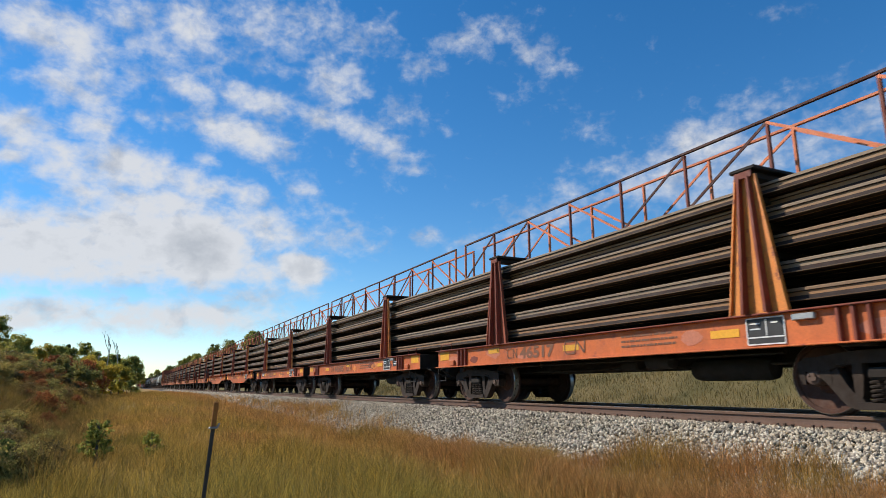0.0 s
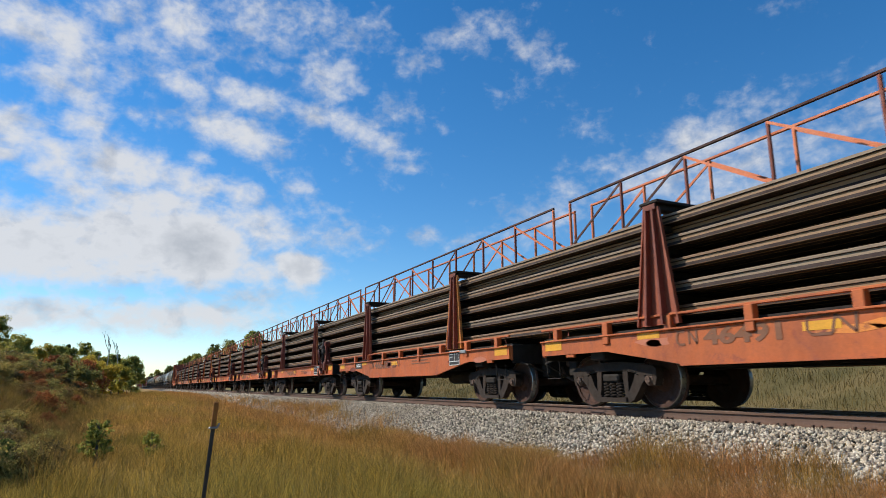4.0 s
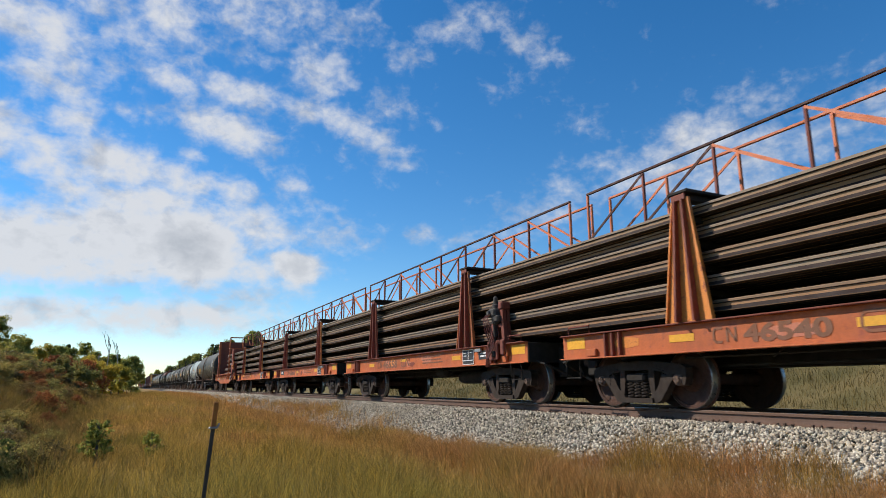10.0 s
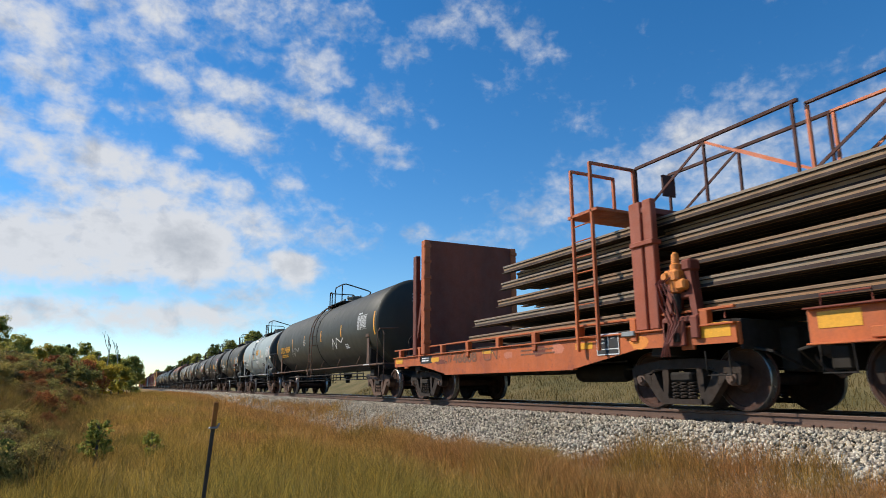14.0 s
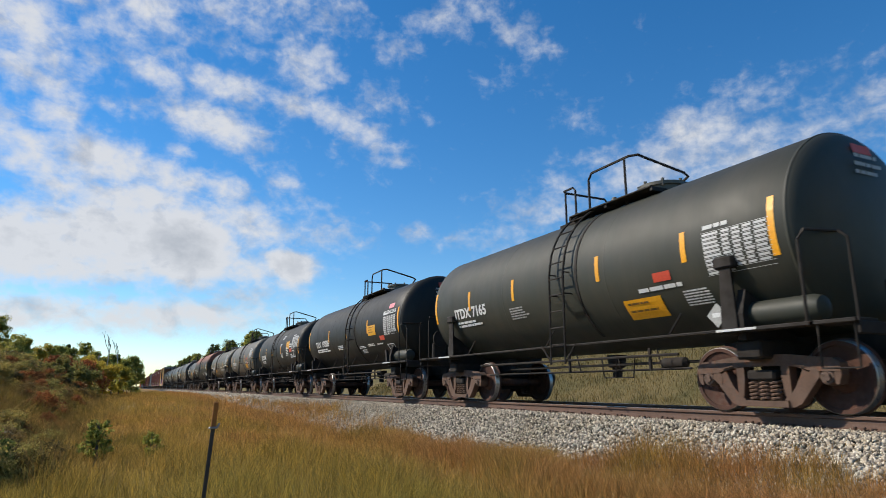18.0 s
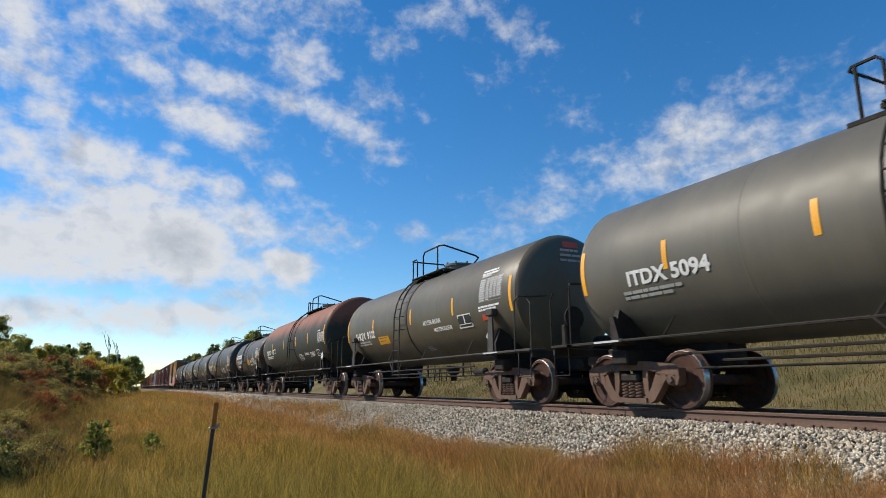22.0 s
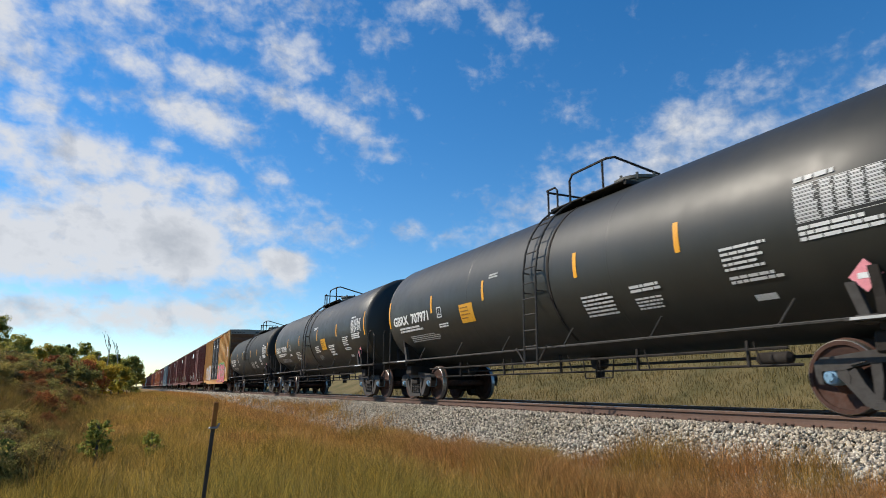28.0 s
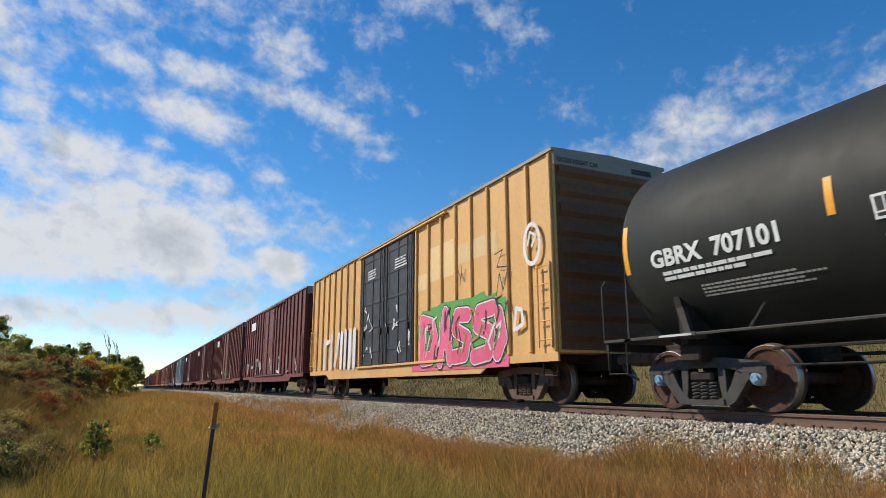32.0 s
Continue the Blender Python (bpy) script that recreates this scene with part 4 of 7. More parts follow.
def tank_car(near, far, R, zc, shell, steel, finish, text, label, marks, blue=False, number=(0.24, "white"), ladder_y=0.0, tall=False, strips=(), text_at=None, over=0.82):
    u, trk = (near + far) / 2, (far - near) / 2
    half = trk + over
    car = thing("tank_car", pose(TX, u, 0), label, "tank car", "tank cars of the train")
    MOVING.append((car, u))
    key = "%.2f_%.2f" % (R, half)
    body = part("shell", tank_shell(R, half), shell, car, "", pose(0, 0, zc))
    for e in (-1, 1):
        for q in (0.33, 1.0):
            part("weld_seam", shared("seam_%.2f_%s" % (R, shell), lambda: seam(R - 0.003), shell), None, body, "", pose(0, e * half * q * 0.999, 0))
    for e in (-1, 1):
        end_gear(car, e, trk, half, R, zc, steel, tall)
        truck(car, e * trk, finish, blue)
    brake_stand(car, -trk - 1.45)
    tank_under(car, trk)
    top_platform(car, R, zc, ladder_y - 0.65, blue)
    part("ladder", ladder_mesh(R, zc), steel if steel != "galv" else "galv", car, "", pose(0, ladder_y, 0))
    part("strap", shared("band_%.2f_%s" % (R, steel == "galv"), lambda: band_mesh(R), "soot" if steel != "galv" else "galv"), None, car, "", pose(0, ladder_y - 0.42, zc))
    pipe = Build()
    pipe.tube([(-1.5, -trk + 0.3, 1.08), (-1.5, trk - 0.3, 1.08)], 0.022, 6)
    n = max(2, int(trk * 2 / 2.2))
    for i in range(n):
        y = -trk + 1.2 + (2 * trk - 2.4) * i / (n - 1)
        pipe.tube([(-1.5, y, 1.06), (-1.42, y - 0.22, 1.40)], 0.018, 5)
    part("side_handrail", pipe, steel, car, "long side handrail")
    # amber reflective strips
    for y in (half - 0.06, *strips, -half + 0.2):
        long = 0.80 if abs(y) > half - 0.5 else 0.46
        part("reflector", on_tank(grid_patch(0.10, long, 1, 8), R + 0.006, zc, y + 0.05, -long / 2 - 0.02), "amber", car, "amber reflective strip")
    if text:
        y0, y1 = text_at or (half - 0.52, half - 2.6)
        part("number", on_tank(lettering(text, number[0], y0 - y1), R + 0.013, zc, y0, -0.40), number[1], car, "painted lettering " + text)
    for y, arc, w, lines, hgt, mat, seed in marks:
        part("stencil", on_tank(bars(w, lines, hgt, seed, 0.34 if lines < 4 else 0.48, 0.7), R + 0.012, zc, y, arc), mat, car, "small painted lines of writing")
    return car


def slanted(width, height, count):
    """A row of slanting blocks: points and faces."""
    vs, fs = [], []
    w = width / count
    for i in range(count):
        o = len(vs)
        a, k = i * w, height * 0.25
        outer = [(a, 0, 0), (a + w * 0.82, 0, 0), (a + w * 0.82 + k, height, 0), (a + k, height, 0)]
        inner = [(a + w * 0.24, height * 0.3, 0), (a + w * 0.56, height * 0.3, 0), (a + w * 0.6 + k * 0.5, height * 0.68, 0), (a + w * 0.26 + k * 0.5, height * 0.68, 0)]
        vs += outer + inner
        fs += [(o + q, o + (q + 1) % 4, o + 4 + (q + 1) % 4, o + 4 + q) for q in range(4)]
    return vs, fs


def label_patch(car, R, zc, half, y, arc, w, h, mat, text_seed=None, lines=3, label=""):
    p = part("label", on_tank(grid_patch(w, h, 2, 4), R + 0.008, zc, y, arc), mat, car, label)
    if text_seed is not None:
        part("print", on_tank(bars(w * 0.8, lines, h * 0.74, text_seed, 0.74, 0.6), R + 0.015, zc, y - w * 0.1, arc + h * 0.10), "print_grey" if mat == "white_table" else "print_dark", p)


def diamond(car, R, zc, y, arc, s, mat):
    """A placard in an upright holder that stands off the shell's lower side."""
    x, z = -R * math.cos(arc / R) - 0.16, zc + R * math.sin(arc / R)
    b = Build()
    b.prism([(y - s, z), (y, z - s), (y + s, z), (y, z + s)], x, x + 0.012)
    p = part("placard", b, mat, car, "diamond hazard placard in an upright holder")
    part("placard_print", on_plane(bars(s * 0.9, 1, s * 0.35, 3, 0), x - 0.004, y + s * 0.45, z - s * 0.17), "white", p)
    h = Build()
    h.box((x + 0.012, y - s * 0.45, z - s * 0.45), (x + 0.022, y + s * 0.45, z + s * 0.45))
    for dy in (-0.3, 0.3):
        h.bar((x + 0.02, y + dy * s, z + s * 0.3), (x + 0.24, y + dy * s, z + s * 0.9), 0.02, 0.01, side=(0, 1, 0))
    part("placard_holder", h, "soot", p)


def frame_box(car, R, zc, y, arc, w, h):
    """A white-framed black data box."""
    p = part("data_box", on_tank(grid_patch(w, h, 2, 4), R + 0.008, zc, y, arc), "black", car, "black data box with a white frame")
    vs, fs = [], []
    t = 0.03
    for x0, z0, x1, z1 in ((0, 0, w, t), (0, h - t, w, h), (0, 0, t, h), (w - t, 0, w, h), (w * 0.45, h * 0.25, w * 0.52, h - t), (t, h * 0.25, w - t, h * 0.25 + t * 0.7)):
        o = len(vs)
        vs += [(x0, z0, 0), (x1, z0, 0), (x1, z1, 0), (x0, z1, 0)]
        fs.append((o, o + 1, o + 2, o + 3))
    part("box_frame", on_tank(layer((vs, fs), 0.0), R + 0.016, zc, y, arc), "white", p)


def table(car, R, zc, y, arc, w, h, seed, ink="white_table"):
    """A test table painted on the shell: ruled rows with small white print, a blank grey column and a caption."""
    rng = random.Random(seed)
    rows, cols = 10, (0.0, 0.30, 0.46, 0.62, 0.78, 1.0)
    vs, fs = [], []

    def cell(x0, z0, x1, z1):
        o = len(vs)
        vs.extend([(x0, z0, 0), (x1, z0, 0), (x1, z1, 0), (x0, z1, 0)])
        fs.append((o, o + 1, o + 2, o + 3))
    step = h / rows
    for k in range(rows + 1):
        cell(0.0, k * step - 0.003, w, k * step + 0.003)
    for k in range(rows):
        for a, c in zip(cols, cols[1:]):
            if k == 0 and a > 0.4:
                continue
            cell(w * a + 0.012, (k + 0.22) * step, w * (a + (c - a) * rng.uniform(0.72, 0.93)), (k + 0.76) * step)
    p = part("test_table", on_tank((vs, fs), R + 0.012, zc, y, arc), ink, car, "ruled test table of small white print")
    part("table_frame", on_tank(layer(bars(w * 0.45, 1, 0.06, seed, 0.0), 0.0), R + 0.012, zc, y - w * 0.02, arc + h + 0.05), ink, p)


def reservoir(car, trk):
    b = Build()
    b.ring((-1.12, 0, 1.29), "y", [(-trk - 1.05, 0.04), (-trk - 1.0, 0.15), (-trk - 0.9, 0.18), (-trk + 0.25, 0.18), (-trk + 0.35, 0.15), (-trk + 0.4, 0.04)], 16)
    part("air_reservoir", b, "tank_brown", car, "dusty air reservoir along the end platform")


def head_text(car, R, zc, half, seed, red=False):
    """Small writing on the tank's end that faces back along the train."""
    f = bars(0.7, 3, 0.34, seed, 0.55, 0.6)
    b = Build()
    b.add([(-0.35 + q[0], -half - 0.335, zc + 0.62 + q[1]) for q in f[0]], f[1])
    part("end_writing", b, "grey_white", car, "small writing on the tank end")
    if red:
        g = Build()
        g.add([(-0.2, -half - 0.25, zc + 1.02), (0.2, -half - 0.25, zc + 1.02), (0.2, -half - 0.22, zc + 1.16), (-0.2, -half - 0.22, zc + 1.16)], [(0, 1, 2, 3)])
        part("end_label", g, "red_mark", car)


M["print_dark"] = painted("dark_label_print", (0.16, 0.09, 0.02), (0.25, 0.14, 0.02), 0.6, 0.5)
M["print_grey"] = painted("grey_table_print", (0.06, 0.06, 0.058), (0.12, 0.12, 0.11), 0.6, 0.5)
M["white_table"] = painted("grey_white_table", (0.58, 0.58, 0.56), (0.36, 0.355, 0.34), 0.6, 0.6)
M["grey_white"] = painted("worn_white_stencil", (0.40, 0.40, 0.38), (0.2, 0.19, 0.18), 0.6, 0.5)
SMALL, BIG = (1.40, 2.40), (1.585, 2.52)
R, Z = SMALL


def weights(y, w, col="white", seed=1):
    """The two rows of weights under a number."""
    return [(y, -0.66, w, 2, 0.17, col, seed)]


tk = tank_car(181.75, 196.0, 1.5, 2.47, "tank_brown", "truck_rust", "rust", "UTLX  669694", "Large dusty black tank car with yellow lettering",
              weights(6.85, 1.7, "yellow", 11) + [(2.0, -0.3, 0.5, 4, 0.3, "grey_white", 12), (-4.3, -0.75, 0.5, 3, 0.2, "white", 13)], number=(0.30, "yellow"), strips=(4.28, 1.86, -1.1, -4.0), text_at=(6.94, 4.82), tall=True)
table(tk, 1.5, 2.47, -6.0, -0.15, 1.0, 0.5, 5)
head_text(tk, 1.5, 2.47, 7.95, 3)
for i, (y, q) in enumerate(((4.5, 0.3), (-2.6, 0.55))):
    part("graffiti", on_tank(layer(stroke([(0, 0.1), (0.25, 0.5), (0.5, 0.1), (0.75, 0.5), (1.3, 0.3), (1.6, 0.45)], 0.05), 0.0), 1.515, 2.47, y, -0.75), "white_spray" if i else "grey_white", tk, "white spray-painted scrawl")
tk = tank_car(200.33, 208.43, R, Z, "tank_pale", "galv", "rust", "HOKX 111318", "Pale green-grey tank car with a black end",
              weights(4.42, 1.7, "white", 21) + [(1.60, -0.44, 0.69, 5, 0.32, "white", 22), (-0.36, -0.31, 1.21, 3, 0.22, "white", 23), (-0.22, -0.61, 1.08, 3, 0.20, "white", 24), (-3.11, -0.81, 0.43, 5, 0.32, "white", 25)], ladder_y=0.1, tall=True, strips=(2.10, 0.59, -1.87), text_at=(4.42, 2.50))
part("end_cap", Build().ring((0, 0, 0), "y", [(-0.37 * (1 - q ** 2.3) ** 0.66 - 0.012, (R + 0.004) * q) for q in (0.012, 0.25, 0.45, 0.62, 0.76, 0.87, 0.94, 0.98, 1.0)], 48, caps=(True, False)), "tank_gloss", tk, "black painted end", pose(0, -4.87, Z))
label_patch(tk, R, Z, 0, -0.32, -0.06, 0.79, 0.32, "yellow", 4, 2, "yellow warning label")
part("writing", on_tank(lettering("CAUSTIC", 0.15, 0.66), R + 0.013, Z, -2.16, -0.27), "white", tk)
part("writing", on_tank(lettering("SODA", 0.14, 0.39), R + 0.013, Z, -2.29, -0.49), "white", tk)
frame_box(tk, R, Z, -1.98, -0.94, 0.60, 0.34)
table(tk, R, Z, -3.64, -0.30, 1.11, 0.50, 6, "white")
label_patch(tk, R, Z, 0, -3.9, -0.98, 0.3, 0.3, "white", None, 1, "white placard")
reservoir(tk, 4.05)
tk = tank_car(212.68, 221.42, R, Z, "tank_brown", "soot", "rust", "ITDX 7165", "Dusty black tank car with white lettering",
              weights(4.0, 1.3, "white", 31) + [(1.5, -0.68, 0.7, 5, 0.28, "grey_white", 32), (-2.43, -0.62, 1.05, 1, 0.1, "white", 33), (-3.3, -0.95, 0.55, 6, 0.28, "white", 34)], number=(0.24, "white"), ladder_y=-0.5, tall=True, strips=(3.26, 1.28, -1.52, -3.5), text_at=(4.07, 2.49))
label_patch(tk, R, Z, 0, -1.98, -1.05, 0.85, 0.38, "amber", 4, 2, "orange warning label")
label_patch(tk, R, Z, 0, -2.81, -0.46, 0.36, 0.15, "red_mark", None, 1, "red label")
table(tk, R, Z, -3.87, -0.52, 1.1, 0.62, 7)
diamond(tk, R, Z, -3.75, -1.18, 0.18, "grey_white")
reservoir(tk, 4.37)
head_text(tk, R, Z, 5.19, 4, True)
tk = tank_car(225.6, 235.1, R, Z, "tank_black", "soot", "rust", "TILX  150585", "Dusty black molten sulphur tank car",
              weights(4.25, 1.9, "white", 41) + [(1.2, -0.68, 0.75, 3, 0.2, "white", 42), (-1.3, -0.75, 0.8, 2, 0.1, "white", 43), (-2.3, -0.72, 0.7, 2, 0.1, "white", 44), (-3.2, -0.72, 0.7, 1, 0.07, "white", 45), (-1.5, -0.95, 0.5, 3, 0.16, "white", 46)], ladder_y=-0.7, strips=(2.28, -0.06, -2.51), text_at=(4.3, 2.3))
label_patch(tk, R, Z, 0, -2.57, -0.34, 0.75, 0.34, "yellow", 6, 3, "yellow warning label")
label_patch(tk, R, Z, 0, -3.61, -0.56, 0.42, 0.15, "red_mark", None, 1, "red label")
table(tk, R, Z, -4.1, -0.42, 1.1, 0.6, 8)
part("writing", on_tank(lettering("MOLTEN SULFUR", 0.12, 1.12), R + 0.013, Z, -4.07, 0.24), "white", tk)
label_patch(tk, R, Z, 0, -4.45, 0.42, 0.45, 0.16, "pink_mark", None, 1, "faded red label")
frame_box(tk, R, Z, -4.1, -1.02, 0.55, 0.3)
reservoir(tk, 4.75)
head_text(tk, R, Z, 5.57, 5, True)
tk = tank_car(238.9, 247.94, 1.355, 2.37, "tank_black", "soot", "rust", "DVLX 5010", "Black tank car with many white labels",
              weights(4.45, 1.2, "white", 51) + [(-1.0, 0.12, 0.4, 2, 0.16, "white", 52), (-1.15, -0.5, 0.45, 4, 0.25, "white", 53), (-1.15, 0.5, 0.6, 4, 0.22, "white", 54), (-2.4, -0.45, 0.6, 6, 0.5, "white", 55), (-3.2, -0.05, 0.45, 2, 0.22, "white", 56), (-3.35, -0.58, 0.5, 3, 0.2, "white", 57)], number=(0.26, "white"), ladder_y=0.5, strips=(3.15, 1.35, -1.0), text_at=(4.53, 3.2))
label_patch(tk, 1.355, 2.37, 0, -2.45, -0.08, 0.72, 0.40, "yellow", 6, 3, "large yellow warning label")
label_patch(tk, 1.355, 2.37, 0, -3.2, -0.26, 0.5, 0.18, "red_mark", None, 1, "red label")
table(tk, 1.355, 2.37, -3.7, -0.12, 1.35, 0.62, 9)
frame_box(tk, 1.355, 2.37, -3.85, -0.55, 0.5, 0.34)
reservoir(tk, 4.52)
head_text(tk, 1.355, 2.37, 5.34, 6)
tk = tank_car(252.15, 260.75, 1.365, 2.375, "tank_grey", "soot", "rust", "ITDX 5094", "Faded dark grey tank car with white lettering",
              weights(4.1, 1.5, "grey_white", 61) + [(-1.9, -0.38, 1.0, 2, 0.14, "grey_white", 62), (-3.6, -0.55, 0.5, 4, 0.3, "grey_white", 63)], ladder_y=-0.5, strips=(3.06, 0.59, -1.6, -3.25), text_at=(3.95, 2.23))
label_patch(tk, 1.365, 2.375, 0, -1.85, -0.75, 0.85, 0.3, "yellow", 6, 3, "yellow warning label")
label_patch(tk, 1.365, 2.375, 0, -2.35, -0.12, 0.36, 0.13, "red_mark", None, 1, "red label")
label_patch(tk, 1.365, 2.375, 0, -2.5, -0.42, 0.40, 0.14, "red_mark", None, 1, "red label")
frame_box(tk, 1.365, 2.375, -2.95, -0.62, 0.45, 0.3)
table(tk, 1.365, 2.375, -3.6, -0.05, 1.1, 0.55, 10)
reservoir(tk, 4.3)
head_text(tk, 1.365, 2.375, 5.12, 7)
tk = tank_car(264.69, 274.9, 1.355, 2.38, "tank_olive", "truck_grey", "rust", "SHQX  9122", "Olive-black molten sulphur tank car with rust stains",
              weights(4.75, 1.5, "grey_white", 71) + [(-0.70, -1.17, 0.45, 3, 0.18, "grey_white", 72), (-4.35, 0.55, 0.9, 2, 0.16, "white", 73), (-4.3, -0.32, 1.0, 2, 0.14, "white", 74)], ladder_y=0.56, tall=True, strips=(3.10, -0.15, -2.92), text_at=(4.93, 2.98))
label_patch(tk, 1.355, 2.38, 0, 2.72, -0.69, 0.92, 0.27, "yellow", 6, 2, "yellow warning label")
table(tk, 1.355, 2.38, -4.35, -0.08, 1.05, 0.55, 11)
label_patch(tk, 1.355, 2.38, 0, -4.4, -0.52, 0.36, 0.14, "red_mark", None, 1, "red label")
part("writing", on_tank(lettering("MOLTEN SULFUR", 0.12, 1.15), 1.368, 2.38, -1.03, -0.35), "white", tk)
part("writing", on_tank(lettering("MOLTEN SULFUR", 0.11, 1.1), 1.368, 2.38, -1.65, -0.58), "white", tk)
frame_box(tk, 1.355, 2.38, -3.15, -0.62, 0.7, 0.35)
diamond(tk, 1.355, 2.38, -4.55, -0.95, 0.18, "grey_white")
head_text(tk, 1.355, 2.38, 5.92, 8, True)
tk = tank_car(278.95, 290.83, 1.585, 2.52, "tank_rusted", "soot", "rust", "SJFX  147", "Black tank car with a rust-red crown",
              weights(5.6, 1.8, "white", 81) + [(-1.75, -1.02, 0.85, 6, 0.34, "white", 82), (-2.93, -0.78, 0.78, 3, 0.13, "white", 83), (-3.84, -0.90, 0.92, 4, 0.24, "white", 84)], ladder_y=-0.70, strips=(4.12, 1.21, -1.47, -3.83), text_at=(5.60, 3.62))
frame_box(tk, 1.585, 2.52, 3.52, -0.38, 0.28, 0.26)
table(tk, 1.585, 2.52, -5.58, -0.32, 1.0, 0.42, 12)
frame_box(tk, 1.585, 2.52, -5.03, -0.90, 0.52, 0.30)
diamond(tk, 1.585, 2.52, -6.0, -0.95, 0.18, "white")
head_text(tk, 1.585, 2.52, 6.76, 9)
tk = tank_car(295.05, 303.16, R, Z, "tank_gloss", "soot", "rust", "PROX  60423", "Glossy black tank car with large white lettering",
              [(4.2, -0.70, 1.6, 2, 0.16, "white", 91), (-1.4, -0.45, 0.7, 3, 0.18, "white", 92), (-1.45, -0.66, 0.95, 2, 0.12, "white", 93), (-2.4, -0.42, 0.6, 2, 0.14, "white", 94), (-2.45, -0.62, 1.3, 4, 0.26, "white", 95)], number=(0.22, "white"), ladder_y=0.75, strips=(1.8, -0.36, -2.47), text_at=(4.2, 2.1))
part("sign", on_tank(slanted(2.3, 0.26, 6), R + 0.013, Z, 4.5, -0.02), "white", tk, "owner's sign as white slanting blocks")
frame_box(tk, R, Z, 2.35, -0.35, 0.26, 0.26)
label_patch(tk, R, Z, 0, -0.2, -0.55, 0.85, 0.3, "yellow", 6, 3, "yellow warning label")
part("writing", on_tank(lettering("MOLTEN SULFUR", 0.10, 0.9), R + 0.013, Z, -1.95, -0.26), "white", tk)
table(tk, R, Z, -3.45, -0.18, 1.0, 0.52, 13)
label_patch(tk, R, Z, 0, -4.15, -0.40, 0.36, 0.15, "red_mark", None, 1, "red label")
diamond(tk, R, Z, -3.9, -0.8, 0.15, "grey_white")
head_text(tk, R, Z, 4.95, 10)
for i, (a, c, text) in enumerate(((307.2, 320.69, "GBRX  707989"), (324.76, 338.19, "GBRX  707971"), (342.31, 355.65, "GBRX  707999"), (359.76, 373.2, "GBRX  707101"))):
    other = i == 2          # this one is laid out a little otherwise
    prints = [(4.25 if i < 3 else 3.7, -0.70, 0.62, 2, 0.12, "white", 121 + i), (-4.80, -0.70, 0.72, 5, 0.36, "white", 151 + i), (-4.82, -0.88, 0.80, 2, 0.13, "white", 155 + i), (-5.98, -0.50, 1.1, 3, 0.20, "white", 161 + i)]
    if other:
        prints += [(2.93, -1.00, 0.95, 6, 0.44, "white", 131), (-0.70, 0.22, 0.62, 2, 0.12, "white", 125), (-0.72, -0.78, 0.72, 4, 0.30, "white", 133), (-0.92, -1.12, 0.60, 5, 0.22, "grey_white", 134), (-2.85, -1.02, 0.72, 3, 0.34, "white", 141), (-2.80, -0.66, 0.85, 2, 0.12, "white", 143)]
    else:
        prints += [(1.45, 0.18, 0.45, 2, 0.12, "grey_white", 125 + i), (-1.66, -1.06, 0.86, 6, 0.44, "white", 131 + i), (-2.95, -1.06, 0.66, 4, 0.24, "white", 141 + i), (-2.92, -0.74, 0.85, 2, 0.14, "white", 145 + i)]
    tk = tank_car(a, c, BIG[0], BIG[1], "tank_satin" if i == 3 else "tank_gloss", "truck_grey", "grey", text, "Large near-new black tank car with grey trucks",
                  weights(6.9, 1.9, "white", 101 + i) + [(6.3, -1.0, 1.9, 4, 0.22, "grey_white", 111 + i)] + prints, True, (0.26, "white"), 0.42 if other else -0.40, strips=(4.45, 2.06, -1.22, -4.1) if other else (4.55 if i < 3 else 4.2, 1.75, -1.66, -4.09), text_at=(7.28, 4.78) if i < 3 else (7.08, 4.9), over=0.95)
    frame_box(tk, *BIG, 4.10 if other else 4.22 if i < 3 else 3.75, -0.42, 0.26, 0.28)
    table(tk, *BIG, -5.98, -0.26, 1.12, 0.46, 14 + i)
    diamond(tk, *BIG, -6.60, -1.04, 0.19, "pink_mark")
    head_text(tk, *BIG, (c - a) / 2 + 0.95, 20 + i)
    label_patch(tk, *BIG, 0, -5.05, -1.16, 0.32, 0.10, "white", None, 1, "small white label")
    if i != 3:
        label_patch(tk, *BIG, 0, (3.1, 2.97, -1.78)[i], -0.68, 0.68, 0.46, "yellow", 40 + i, 4, "yellow label")


# ---- box cars ----
def box_paint(name, base, dirt, amount=0.6, rough=0.6):
    return painted(name, base, dirt, rough, amount, 0.0, 0.7, 25, (1, 1, 0.2))


M["box_yellow"] = box_paint("box_tan_yellow_paint", (0.74, 0.42, 0.14), (0.52, 0.28, 0.095), 0.6)
M["box_brown"] = box_paint("box_oxide_red_paint", (0.17, 0.035, 0.025), (0.085, 0.03, 0.024), 0.7)
M["box_orange"] = box_paint("box_orange_paint", (0.42, 0.12, 0.035), (0.2, 0.07, 0.035), 0.7)
M["box_grey"] = box_paint("box_blue_grey_paint", (0.25, 0.29, 0.30), (0.16, 0.16, 0.15), 0.6)
# car ends face away from the sun; that shade is mixed into these colours
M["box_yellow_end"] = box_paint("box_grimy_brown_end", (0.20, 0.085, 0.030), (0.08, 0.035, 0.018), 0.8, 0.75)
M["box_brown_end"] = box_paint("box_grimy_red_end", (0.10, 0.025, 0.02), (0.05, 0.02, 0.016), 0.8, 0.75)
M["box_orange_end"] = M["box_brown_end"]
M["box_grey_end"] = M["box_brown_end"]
M["door_black"] = box_paint("door_black_paint", (0.020, 0.021, 0.026), (0.05, 0.045, 0.04), 0.5)
M["roof_grey"] = box_paint("galvanised_roof", (0.28, 0.25, 0.205), (0.20, 0.175, 0.145), 0.6)


